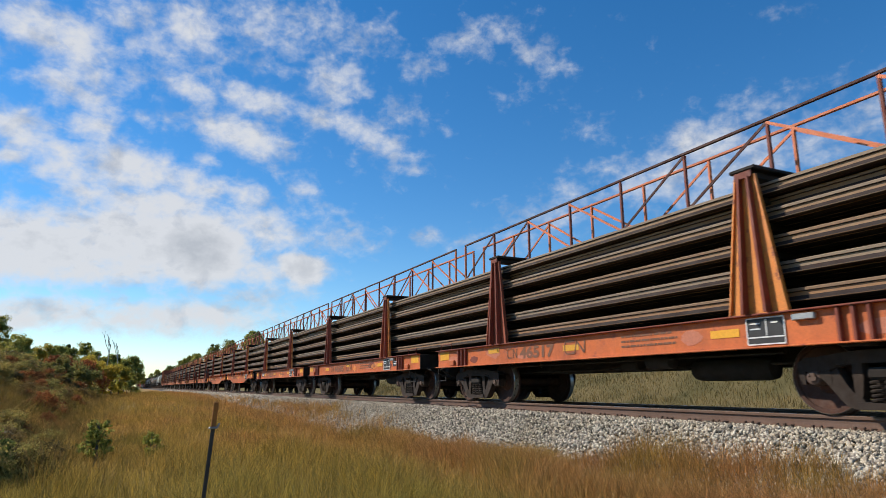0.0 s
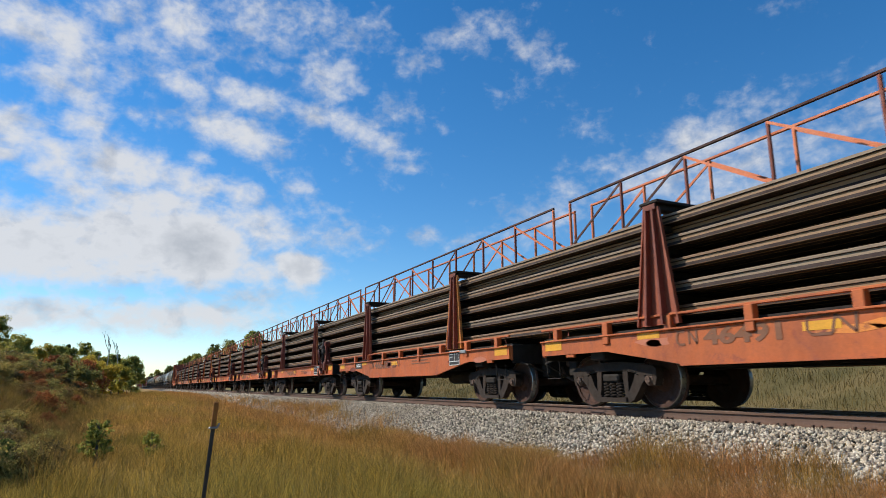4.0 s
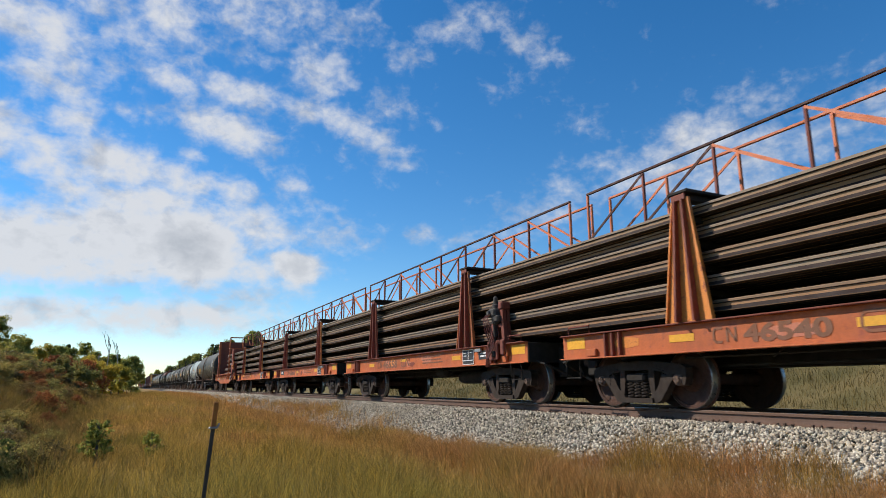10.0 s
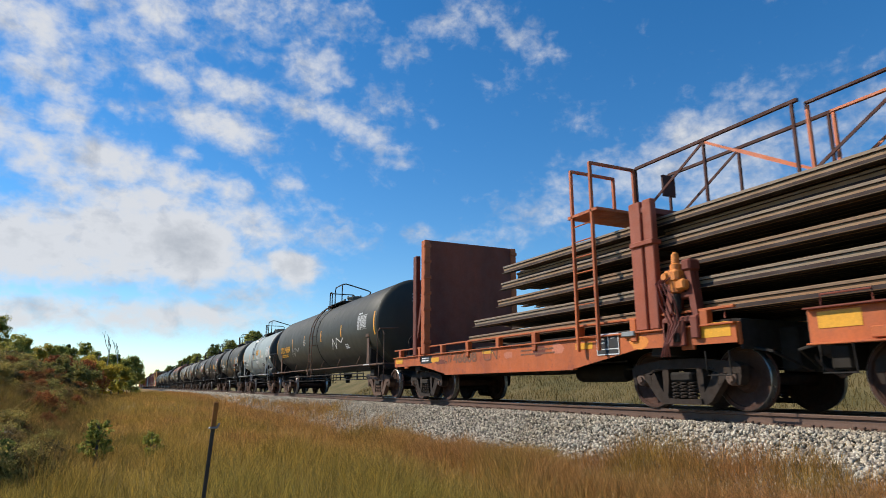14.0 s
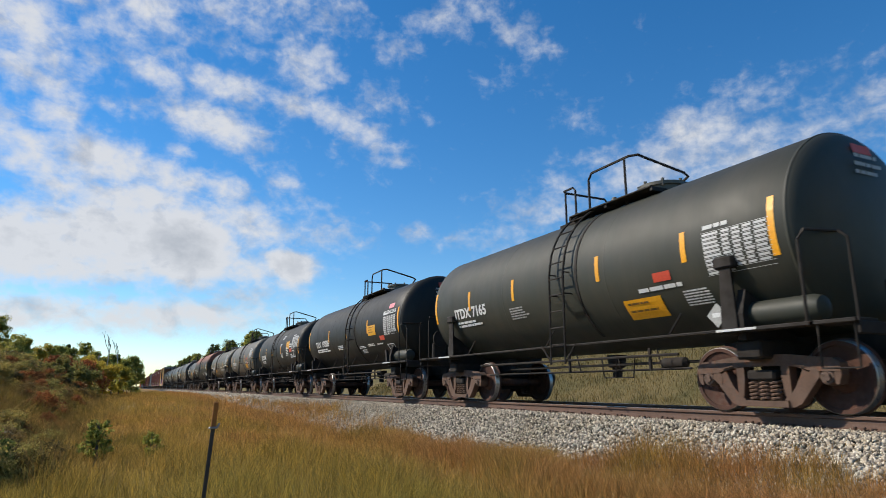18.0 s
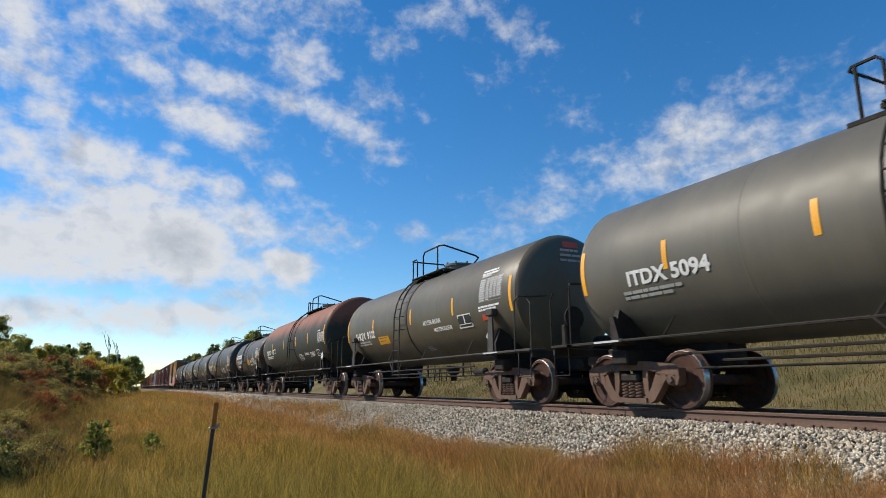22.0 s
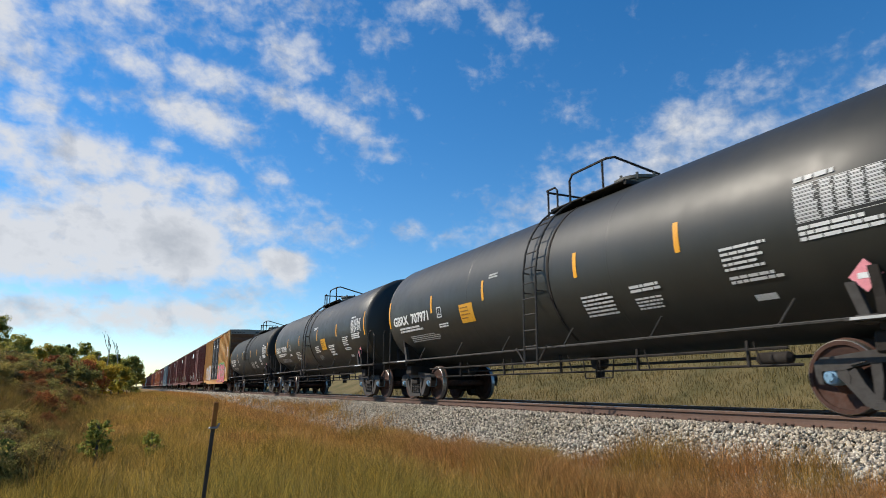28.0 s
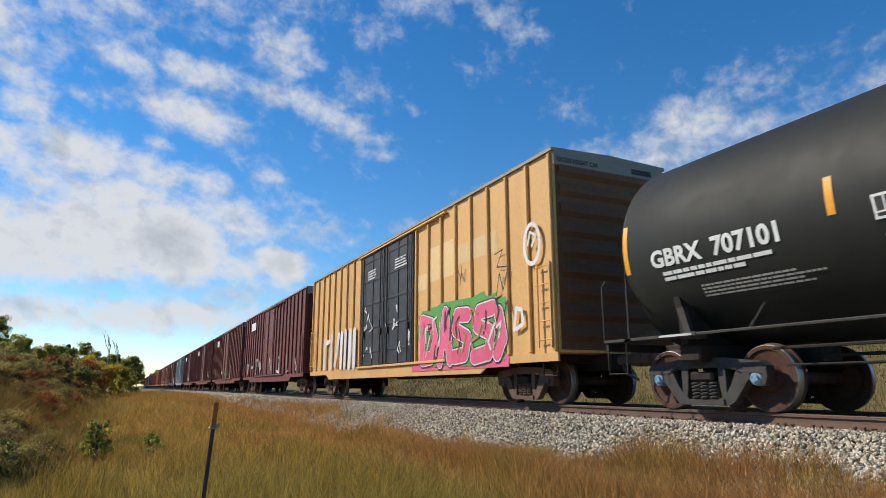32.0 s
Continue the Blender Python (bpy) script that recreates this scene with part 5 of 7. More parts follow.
def wobble(pts, seed, amp):
    r = random.Random(seed)
    return [(a + r.uniform(-amp, amp), b + r.uniform(-amp, amp)) for a, b in pts]


def spray(car, x, y, z, outline, mat, label=""):
    vs = [(a, b, 0) for a, b in outline]
    part("graffiti", on_plane((vs, [tuple(range(len(vs)))]), x, y, z), mat, car, label)


def blob(w, h, seed, n=22, power=0.35):
    r = random.Random(seed)
    out = []
    for i in range(n):
        a = math.tau * i / n
        c, s = math.cos(a), math.sin(a)
        k = r.uniform(0.86, 1.06)
        out.append((w / 2 + w / 2 * math.copysign(abs(c) ** power, c) * k, h / 2 + h / 2 * math.copysign(abs(s) ** power, s) * k))
    return out


def box_car(near, length, paint, door, label, kind, seed):
    u, h = near + length / 2, length / 2
    rng = random.Random(seed)
    car = thing("box_car", pose(TX, u, 0), label, "box car", "box cars of the train")
    MOVING.append((car, u))
    W, z0, z1 = 1.45, 0.98, 5.0
    d0, d1 = (-2.32, 2.32) if kind == "plug" else (-1.5, 1.5)
    key = "box_%s_%.2f_%s" % (paint, length, kind)

    def side_wall():
        return Build().box((-W, -h, z0), (-W + 0.04, h, z1))

    def end_wall():
        return Build().box((-W + 0.04, -h, z0 + 0.05), (W - 0.04, -h + 0.04, z1))

    def end_rib():
        return Build().prism([(-h, -0.15), (-h, 0.15), (-h - 0.06, 0.05), (-h - 0.06, -0.05)], -W + 0.12, W - 0.12)
    part("floor", shared(key + "_floor", lambda: Build().box((-W + 0.04, -h, z0), (W - 0.04, h, z0 + 0.05)), paint), None, car)
    for e in (-1, 1):
        turn = 0 if e < 0 else 180
        part("wall", shared(key + "_wall", side_wall, paint), None, car, "", pose(0, 0, 0, 0, 0, turn))
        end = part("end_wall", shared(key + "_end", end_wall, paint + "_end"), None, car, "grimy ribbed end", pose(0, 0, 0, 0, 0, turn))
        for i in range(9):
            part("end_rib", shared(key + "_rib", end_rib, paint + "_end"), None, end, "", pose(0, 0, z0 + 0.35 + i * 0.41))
    posts = [y for y in [h - 0.10 - 0.83 * i for i in range(int(length / 0.83) + 1)] if not d0 - 0.1 < y < d1 + 0.1 and y > -h]
    for y in posts:
        for s in (-1, 1):
            part("side_post", shared("post_" + paint, lambda: Build().box((-0.07, -0.045, z0 + 0.02), (0.0, 0.045, z1 - 0.06), 0.015), paint), None, car, "", pose(s * W, y, 0, 0, 0, 0 if s < 0 else 180))
    sill = Build()
    for s in (-1, 1):
        sill.prism([(-h, z0), (h, z0), (h, z0 - 0.16), (h - 2.6, z0 - 0.16), (h - 3.0, z0 - 0.34), (-h + 3.0, z0 - 0.34), (-h + 2.6, z0 - 0.16), (-h, z0 - 0.16)], s * (W + 0.03) - 0.02, s * (W + 0.03) + 0.02)
    part("side_sill", shared(key + "_sill", lambda: sill, paint), None, car)

    def roof():
        b = Build()
        b.prism([(-W - 0.06, z1 - 0.03), (-W - 0.06, z1 + 0.04), (0, z1 + 0.09), (W + 0.06, z1 + 0.04), (W + 0.06, z1 - 0.03)], -h - 0.03, h + 0.03, axis="y")
        for i in range(int(length / 1.0)):
            y = -h + 0.5 + i * 1.0
            b.prism([(-W - 0.02, z1 + 0.035), (-W - 0.02, z1 + 0.075), (0, z1 + 0.125), (W + 0.02, z1 + 0.075), (W + 0.02, z1 + 0.035)], y - 0.04, y + 0.04, axis="y")
        return b
    part("roof", shared("roof_%.2f" % length, roof, "roof_grey"), None, car, "grey galvanised roof")

    def fascia():
        b = Build()
        b.box((-W, -h - 0.035, z1 - 0.32), (W, -h - 0.004, z1 - 0.03), 0.006)
        return b
    part("end_fascia", shared("fascia_%.2f" % length, fascia, "roof_grey"), None, car)
    # doors
    leafs = ((d0 + 0.03, (d0 + d1) / 2 - 0.015), ((d0 + d1) / 2 + 0.015, d1 - 0.03)) if kind == "plug" else ((d0 + 0.03, d1 - 0.03),)
    for a, c in leafs:
        b = Build()
        b.box((-W - 0.05, a, z0 + 0.06), (-W, c, z1 - 0.16), 0.015)
        dr = part("door", b, door, car, "black plug door" if kind == "plug" else "sliding door")
        for y in (a + 0.12, (a + c) / 2, c - 0.12):
            part("door_post", shared("door_post_" + door, lambda: Build().box((-0.075, -0.04, z0 + 0.08), (-0.05, 0.04, z1 - 0.2), 0.01), door), None, dr, "", pose(-W, y, 0))
        for z in (1.5, 2.3, 3.1, 3.9, 4.6):
            part("door_rib", shared("door_rib_%s_%.2f" % (door, c - a), lambda: Build().box((-0.068, (a - c) / 2 + 0.02, -0.04), (-0.05, (c - a) / 2 - 0.02, 0.04), 0.008), door), None, dr, "", pose(-W, (a + c) / 2, z))
        g = Build()
        for y in (a + 0.3, c - 0.3) if kind == "plug" else ((a + c) / 2,):
            g.tube([(-W - 0.10, y, z0 + 0.1), (-W - 0.10, y, z1 - 0.25)], 0.02, 6)
            g.box((-W - 0.12, y - 0.08, 2.0), (-W - 0.07, y + 0.08, 2.2), 0.01)
        part("lock_bar", g, "soot" if kind == "plug" else paint, dr)
    tr = Build()
    tr.box((-W - 0.12, d0 - 2.2 if kind == "plug" else d0 - 3.0, z0 - 0.02), (-W - 0.02, d1 + 2.2 if kind != "plug" else d1 + 0.3, z0 + 0.05), 0.01)
    tr.box((-W - 0.12, d0 - 2.2 if kind == "plug" else d0 - 3.0, z1 - 0.16), (-W - 0.02, d1 + 0.3, z1 - 0.10), 0.01)
    part("door_track", tr, paint, car)
    # ladders by the corners
    for e in (-1, 1):
        b = Build()
        for dy in (0.12, 0.55):
            b.box((-W - 0.11, e * (h - dy) - 0.02, z0 + 0.1), (-W - 0.08, e * (h - dy) + 0.02, z0 + 1.75))
        for i in range(5):
            b.tube([(-W - 0.10, e * (h - 0.08), z0 + 0.25 + 0.36 * i), (-W - 0.10, e * (h - 0.62), z0 + 0.25 + 0.36 * i)], 0.013, 6)
        part("ladder", b, paint, car)
        s = Build()
        s.tube([(-W, e * (h - 0.1), z0 - 0.1), (-W, e * (h - 0.1), 0.55), (-W, e * (h - 0.55), 0.55), (-W, e * (h - 0.55), z0 - 0.1)], 0.015, 6)
        part("sill_step", s, "soot", car)
        truck(car, e * (h - 1.85))
        coupler(car, e * h, e)
    uf = Build()
    uf.box((-0.25, -h, 0.66), (0.25, h, 0.97), 0.02)
    for i in range(9):
        y = -h + 0.6 + (length - 1.2) * i / 8
        uf.box((-1.38, y - 0.06, 0.80), (1.38, y + 0.06, 0.97))
    uf.tube([(-0.9, -h + 3, 0.7), (-0.9, h - 3, 0.7)], 0.02, 6)
    part("underframe", shared("box_under_%.2f" % length, lambda: uf, "soot"), None, car)
    return car


NEAR = 376.15
yb = box_car(NEAR, 18.45, "box_yellow", "door_black", "Tan-yellow box car with black plug doors and pink graffiti", "plug", 1)
n0 = NEAR + 18.45 + 1.35
for i in range(20):
    paint = ("box_brown", "box_brown", "box_brown", "box_brown", "box_grey", "box_brown", "box_orange", "box_orange", "box_brown", "box_orange")[i % 10]
    c = box_car(n0 + i * 18.95, 17.6, paint, paint, {"box_brown": "Oxide-red box car with white graffiti along its foot", "box_grey": "Blue-grey box car with a galvanised roof", "box_orange": "Faded orange box car with ribbed sides"}[paint], "slide", i + 2)
    r = random.Random(i)
    if i < 8:
        for k in range(r.randint(6, 10)):
            y = r.uniform(-8, 7.5)
            pth = [(r.uniform(0, 0.9), r.uniform(0, 1.0)) for _ in range(r.randint(3, 6))]
            part("graffiti", on_side(layer(stroke(pth, r.uniform(0.08, 0.2)), 0.0), -1.523, y, 1.05), r.choice(("white_spray", "white_spray", "grey_white", "green_paint", "roof_grey")), c, "pale spray-painted tag")
        part("sign", on_plane(bars(1.6, 1, 0.5, i, 0.0), -1.524, 6.0, 4.0), "white_spray", c, "worn white sign blocks")
# graffiti and faded patches of the yellow car
SX = -1.524
for a, w, z, hh in ((-1.9, 1.5, 3.0, 0.45), (-3.3, 1.7, 3.15, 0.95), (-5.0, 2.0, 3.35, 0.5)):
    spray(yb, -1.4545, a, z, [(0, 0), (w, 0.0), (w, hh), (0, hh)], "cream_paint", "faded cream patch")
spray(yb, SX, -2.7, 0.84, blob(4.9, 1.62, 3, 46, 0.4), "green_paint", "green spray-painted backing")
STROKES = [[(0.1, 0.1), (0.1, 1.45), (0.75, 1.25), (0.95, 0.7), (0.7, 0.15), (0.1, 0.1)], [(1.2, 0.0), (1.55, 1.55), (1.8, 0.05)], [(1.35, 0.6), (1.75, 0.6)],
           [(2.75, 1.35), (2.2, 1.4), (2.1, 0.95), (2.75, 0.65), (2.6, 0.15), (2.0, 0.1)], [(3.95, 1.4), (3.3, 1.35), (3.2, 0.95), (3.85, 0.7), (3.75, 0.15), (3.05, 0.05)], [(4.1, 0.1), (4.35, 0.5), (4.2, 1.2)]]


for path in STROKES:
    for w, mat, dx in ((0.46, "black", 0.004), (0.40, "white_spray", 0.009), (0.33, "pink_paint", 0.014)):
        part("graffiti", on_side(layer(stroke([(a, c * 0.78) for a, c in path], w), dx), SX, -2.95, 0.98), mat, yb, "pink spray-painted letter stroke" if mat == "pink_paint" else "")
for path, w, y, z, mat in (([(0.3 + 0.28 * math.cos(math.tau * q / 14), 0.45 + 0.42 * math.sin(math.tau * q / 14)) for q in range(15)], 0.09, -8.2, 2.75, "white_spray"), ([(0.15, 0.45), (0.25, 0.7), (0.45, 0.6), (0.3, 0.4)], 0.06, -8.2, 2.75, "white_spray"),
                           ([(0.0, 0.0), (0.1, 0.45), (0.3, 0.4), (0.35, 0.1), (0.1, 0.02)], 0.09, -7.75, 1.5, "white_spray"), ([(0.0, 0.0), (0.15, 0.5), (0.3, 0.1), (0.5, 0.55)], 0.03, -7.05, 2.3, "black"), ([(0.0, 0.5), (0.35, 0.55), (0.1, 0.2), (0.5, 0.15)], 0.03, -7.0, 2.75, "black"), ([(0.0, 0.0), (0.2, 0.4), (0.35, 0.0)], 0.04, -7.3, 1.75, "black"),
                           ([(0, 0), (0.1, 0.3), (0.25, 0.05), (0.3, 0.35)], 0.04, -5.1, 2.9, "grey_mark"), ([(0, 0), (0, 1.1)], 0.22, 6.9, 1.1, "white_spray"), ([(0, 1.0), (0.4, 1.05)], 0.2, 6.6, 1.1, "white_spray"), ([(0, 0), (0.1, 1.2)], 0.28, 6.0, 1.1, "white_spray"), ([(0, 0.1), (0.5, 1.2)], 0.26, 5.4, 1.1, "white_spray"), ([(0, 0.0), (0.05, 1.2)], 0.3, 4.6, 1.1, "white_spray"), ([(0, 0.0), (0.05, 1.25)], 0.3, 4.1, 1.1, "white_spray"), ([(0, 0.0), (0.05, 1.2)], 0.34, 3.55, 1.1, "white_spray"), ([(0, 0.0), (0.0, 1.2)], 0.34, 3.0, 1.1, "white_spray")):
    part("graffiti", on_side(layer(stroke(path, w), 0.001), SX, y, z), mat, yb, "spray-painted doodle")
for i in range(34):
    r = random.Random(i + 90)
    a, c = r.uniform(0.0, 4.3), r.uniform(0.0, 0.9)
    pth = [(a, c), (a + r.uniform(-0.15, 0.2), c + r.uniform(0.15, 0.4)), (a + r.uniform(-0.2, 0.3), c + r.uniform(0.2, 0.6))]
    mat = ("black", "white_spray", "black", "pink_mark", "orange_faded", "green_paint")[i % 6]
    part("graffiti", on_side(layer(stroke(pth, r.uniform(0.025, 0.07)), 0.022), SX, -2.95, 0.98), mat, yb, "thin sprayed line over the letters")
for i in range(14):
    r = random.Random(i + 40)
    pth = [(r.uniform(0, 0.4), r.uniform(0, 0.5)) for _ in range(4)]
    part("graffiti", on_side(layer(stroke(pth, 0.05), 0.001), -1.53, r.choice((1.9, 1.3, -0.3, -0.9, -1.7)) + r.uniform(-0.2, 0.2), r.uniform(1.2, 2.6)), "white_spray", yb, "white scrawl on the door")
end_y = -18.45 / 2 - 0.039
sign = Build()
flat = lettering("EXCESS HEIGHT CAR", 0.10, 1.05)
sign.add([(-1.38 + q[0], end_y, 4.76 + q[1]) for q in flat[0]], flat[1])
part("writing", sign, "black", yb, "dark lettering EXCESS HEIGHT CAR")
sign = Build()
flat = bars(0.62, 1, 0.12, 8, 0.0)
sign.add([(0.55 + q[0], end_y - 0.002, 4.76 + q[1]) for q in flat[0]], flat[1])
part("mark", sign, "black", yb)
part("graffiti", on_plane(grid_patch(5.2, 0.28, 1, 1), SX + 0.01, -2.3, 0.76), "pink_paint", yb, "red painted sill")
part("stencil", on_plane(bars(1.0, 4, 0.35, 4), -1.53, -0.9, 3.9), "white", yb)
part("stencil", on_plane(bars(0.8, 4, 0.35, 5), -1.53, 1.6, 3.9), "white", yb)
# ---- ground ----
def smooth(a, b, v):
    t = min(max((v - a) / (b - a), 0.0), 1.0)
    return t * t * (3 - 2 * t)


def ground_z(x, y):
    """Height of the land: verge on the camera's side, bank on the left, ditch and rising field beyond the track."""
    n = noise.noise(Vector((x * 0.13, y * 0.13, 0.0))) * 0.10 + noise.noise(Vector((x * 0.03, y * 0.03, 5.0))) * 0.25
    dx = x - TX
    verge = -0.92 + 0.45 * smooth(12, 70, y)
    if dx < 0:
        z = verge
        # low rise of the bank towards the left
        edge = -0.6 - 0.018 * max(y, 0)
        z += 2.2 * smooth(0.0, 5.0, edge - x) * smooth(5, 22, y) * (1 - 0.5 * smooth(45, 75, y))
        n *= smooth(1.5, 6, -dx)
    else:
        z = verge + smooth(3.5, 15.0, dx) * 3.3 + smooth(14, 40, dx) * 1.6 + smooth(40, 160, dx) * 3.0
        n *= smooth(2.5, 8, dx)
    return z + n


def sheet(name, xs, ys, zf, mats):
    nx, ny = len(xs), len(ys)
    vs = [(x, y, zf(x, y)) for y in ys for x in xs]
    fs = [(j * nx + i, j * nx + i + 1, (j + 1) * nx + i + 1, (j + 1) * nx + i) for j in range(ny - 1) for i in range(nx - 1)]
    me = bpy.data.meshes.new(name)
    me.from_pydata(vs, [], fs)
    me.polygons.foreach_set("use_smooth", [True] * len(fs))
    for m in mats:
        me.materials.append(m)
    me.update()
    return me


def spaced(lo, hi, mid0, mid1, step, grow=1.25):
    out, v, s = [], mid0, step
    while v > lo:
        v -= s
        s *= grow
        out.append(max(v, lo))
    out.reverse()
    v = mid0
    while v < mid1:
        out.append(v)
        v += step
    s = step
    v = mid1
    while v < hi:
        out.append(v)
        v += s
        s *= grow
    return out + [hi]


def glow_through(nt, bsdf, colour, share):
    """Lets part of the light pass through thin blades and leaves."""
    t = nt.nodes.new("ShaderNodeBsdfTranslucent")
    nt.links.new(colour, t.inputs["Color"])
    x = nt.nodes.new("ShaderNodeMixShader")
    x.inputs[0].default_value = share
    nt.links.new(bsdf.outputs[0], x.inputs[1])
    nt.links.new(t.outputs[0], x.inputs[2])
    nt.links.new(x.outputs[0], nt.nodes["Material Output"].inputs["Surface"])


def grass_colours(name, rough=0.9, island=False, gain=1.0, bank=False):
    """Dry autumn grass: straw, olive green and reddish brown in drifts."""
    m, nt, p, n, l = nodes_of(name)
    geo = n.new("ShaderNodeNewGeometry")
    sepp = n.new("ShaderNodeSeparateXYZ")
    l.new(geo.outputs["Position"], sepp.inputs[0])

    def pn(scale, detail=4):
        t = n.new("ShaderNodeTexNoise")
        t.inputs["Scale"].default_value, t.inputs["Detail"].default_value = scale, detail
        l.new(geo.outputs["Position"], t.inputs["Vector"])
        return t.outputs["Fac"]
    c = ramp(nt, pn(0.35), ((0.30, (0.17, 0.135, 0.030)), (0.45, (0.255, 0.175, 0.046)), (0.58, (0.305, 0.200, 0.065)), (0.74, (0.28, 0.140, 0.052))))
    # greener growth in broad drifts
    near = n.new("ShaderNodeMapRange")
    near.inputs["From Min"].default_value, near.inputs["From Max"].default_value = 13.0, 7.5
    l.new(sepp.outputs["Y"], near.inputs["Value"])
    green = n.new("ShaderNodeMath")
    green.operation = "MULTIPLY"
    l.new(near.outputs[0], green.inputs[0])
    l.new(ramp(nt, pn(0.35), ((0.36, (0.15,) * 3), (0.56, (0.85,) * 3))), green.inputs[1])
    c = mix_rgb(nt, green.outputs[0], c, (0.215, 0.182, 0.046))
    fine = ramp(nt, pn(3.0), ((0.3, (0.72 * gain,) * 3), (0.7, (1.25 * gain,) * 3)))
    c = mix_rgb(nt, 1.0, c, fine, "MULTIPLY")
    if bank:
        c = mix_rgb(nt, ramp(nt, pn(0.9), ((0.38, (0.2,) * 3), (0.54, (0.9,) * 3))), c, ramp(nt, pn(2.2), ((0.35, (0.085, 0.092, 0.030)), (0.5, (0.14, 0.115, 0.042)), (0.66, (0.20, 0.10, 0.045)))))
    # reddish seed heads on the strip beside the ballast
    mr = n.new("ShaderNodeMapRange")
    mr.inputs["From Min"].default_value, mr.inputs["From Max"].default_value = 2.8, 4.8
    l.new(sepp.outputs["X"], mr.inputs["Value"])
    mm = n.new("ShaderNodeMath")
    mm.operation = "MULTIPLY"
    l.new(mr.outputs[0], mm.inputs[0])
    l.new(ramp(nt, pn(0.8), ((0.35, (0.3,) * 3), (0.6, (0.95,) * 3))), mm.inputs[1])
    lim = n.new("ShaderNodeMath")
    lim.operation = "LESS_THAN"
    l.new(sepp.outputs["X"], lim.inputs[0])
    lim.inputs[1].default_value = 9.0
    m2 = n.new("ShaderNodeMath")
    m2.operation = "MULTIPLY"
    l.new(mm.outputs[0], m2.inputs[0])
    l.new(lim.outputs[0], m2.inputs[1])
    c = mix_rgb(nt, m2.outputs[0], c, (0.41, 0.228, 0.10))
    # ground and blades darkened to a duller olive past x 11, to dim the field
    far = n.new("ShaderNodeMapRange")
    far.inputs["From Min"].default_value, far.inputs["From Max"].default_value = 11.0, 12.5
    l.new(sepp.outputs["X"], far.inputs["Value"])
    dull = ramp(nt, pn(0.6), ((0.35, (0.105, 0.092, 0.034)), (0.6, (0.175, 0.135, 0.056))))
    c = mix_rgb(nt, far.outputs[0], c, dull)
    if island:
        c = mix_rgb(nt, 1.0, c, ramp(nt, geo.outputs["Random Per Island"], ((0.0, (0.38, 0.39, 0.28)), (0.5, (0.95, 0.93, 0.78)), (1.0, (2.0, 1.75, 1.45)))), "MULTIPLY")
        p.inputs["Subsurface Weight"].default_value = 0.0
    l.new(c, p.inputs["Base Color"])
    p.inputs["Roughness"].default_value = rough
    p.inputs["Specular IOR Level"].default_value = 0.2
    if island:
        glow_through(nt, p, c, 0.4)
    if not island:
        bump(nt, p, pn(14, 5), 0.9, 0.06)
    return m


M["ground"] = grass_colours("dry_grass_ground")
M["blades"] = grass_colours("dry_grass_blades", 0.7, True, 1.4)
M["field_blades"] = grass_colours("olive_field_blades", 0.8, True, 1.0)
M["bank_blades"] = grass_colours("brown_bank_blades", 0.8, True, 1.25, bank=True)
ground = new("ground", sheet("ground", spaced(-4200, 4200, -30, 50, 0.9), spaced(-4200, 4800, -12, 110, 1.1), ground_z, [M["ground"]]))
tagged(ground, "Dry autumn grassland with a low bank and a rising field", "ground", kind="structure")

# ---- track ----
Y0, Y1 = -25.0, 480.0


def stone_mat():
    m, nt, p, n, l = nodes_of("ballast_stone")
    geo = n.new("ShaderNodeNewGeometry")
    c = ramp(nt, geo.outputs["Random Per Island"], ((0.0, (0.09, 0.078, 0.06)), (0.35, (0.34, 0.29, 0.225)), (0.7, (0.55, 0.48, 0.37)), (1.0, (0.70, 0.63, 0.50))))
    t = n.new("ShaderNodeTexNoise")
    t.inputs["Scale"].default_value = 0.7
    l.new(geo.outputs["Position"], t.inputs["Vector"])
    c = mix_rgb(nt, 1.0, c, ramp(nt, t.outputs["Fac"], ((0.3, (0.8, 0.76, 0.7)), (0.7, (1.1, 1.1, 1.1)))), "MULTIPLY")
    t2 = n.new("ShaderNodeTexNoise")
    t2.inputs["Scale"].default_value = 60
    l.new(geo.outputs["Position"], t2.inputs["Vector"])
    c = mix_rgb(nt, 1.0, c, ramp(nt, t2.outputs["Fac"], ((0.3, (0.8,) * 3), (0.7, (1.15,) * 3))), "MULTIPLY")
    l.new(c, p.inputs["Base Color"])
    p.inputs["Roughness"].default_value = 0.85
    return m


M["stone"] = stone_mat()
m, nt, p, n, l = nodes_of("ballast_bed_stones")
vor = n.new("ShaderNodeTexVoronoi")
vor.inputs["Scale"].default_value = 17
tcg = n.new("ShaderNodeTexCoord")
l.new(tcg.outputs["Object"], vor.inputs["Vector"])
# shade in the gaps between stones is drawn into the colour by cell distance
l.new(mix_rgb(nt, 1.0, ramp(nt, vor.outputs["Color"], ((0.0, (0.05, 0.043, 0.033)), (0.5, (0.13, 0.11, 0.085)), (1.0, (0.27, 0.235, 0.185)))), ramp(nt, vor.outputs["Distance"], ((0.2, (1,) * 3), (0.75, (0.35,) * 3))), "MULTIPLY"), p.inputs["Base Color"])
p.inputs["Roughness"].default_value = 0.9
bump(nt, p, vor.outputs["Distance"], 1.0, -0.03)
M["bed"] = m


def bed_z(x, y=0.0):
    d = abs(x - TX)
    if d < 1.62:
        return -0.205
    return -0.205 - (d - 1.62) * 0.42


prof = [-4.6, -3.4, -2.6, -2.0, -1.62, -0.9, 0.0, 0.9, 1.62, 2.0, 2.6, 3.4, 4.6]
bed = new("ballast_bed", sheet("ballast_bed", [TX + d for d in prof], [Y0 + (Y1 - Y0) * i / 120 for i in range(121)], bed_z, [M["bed"]]))
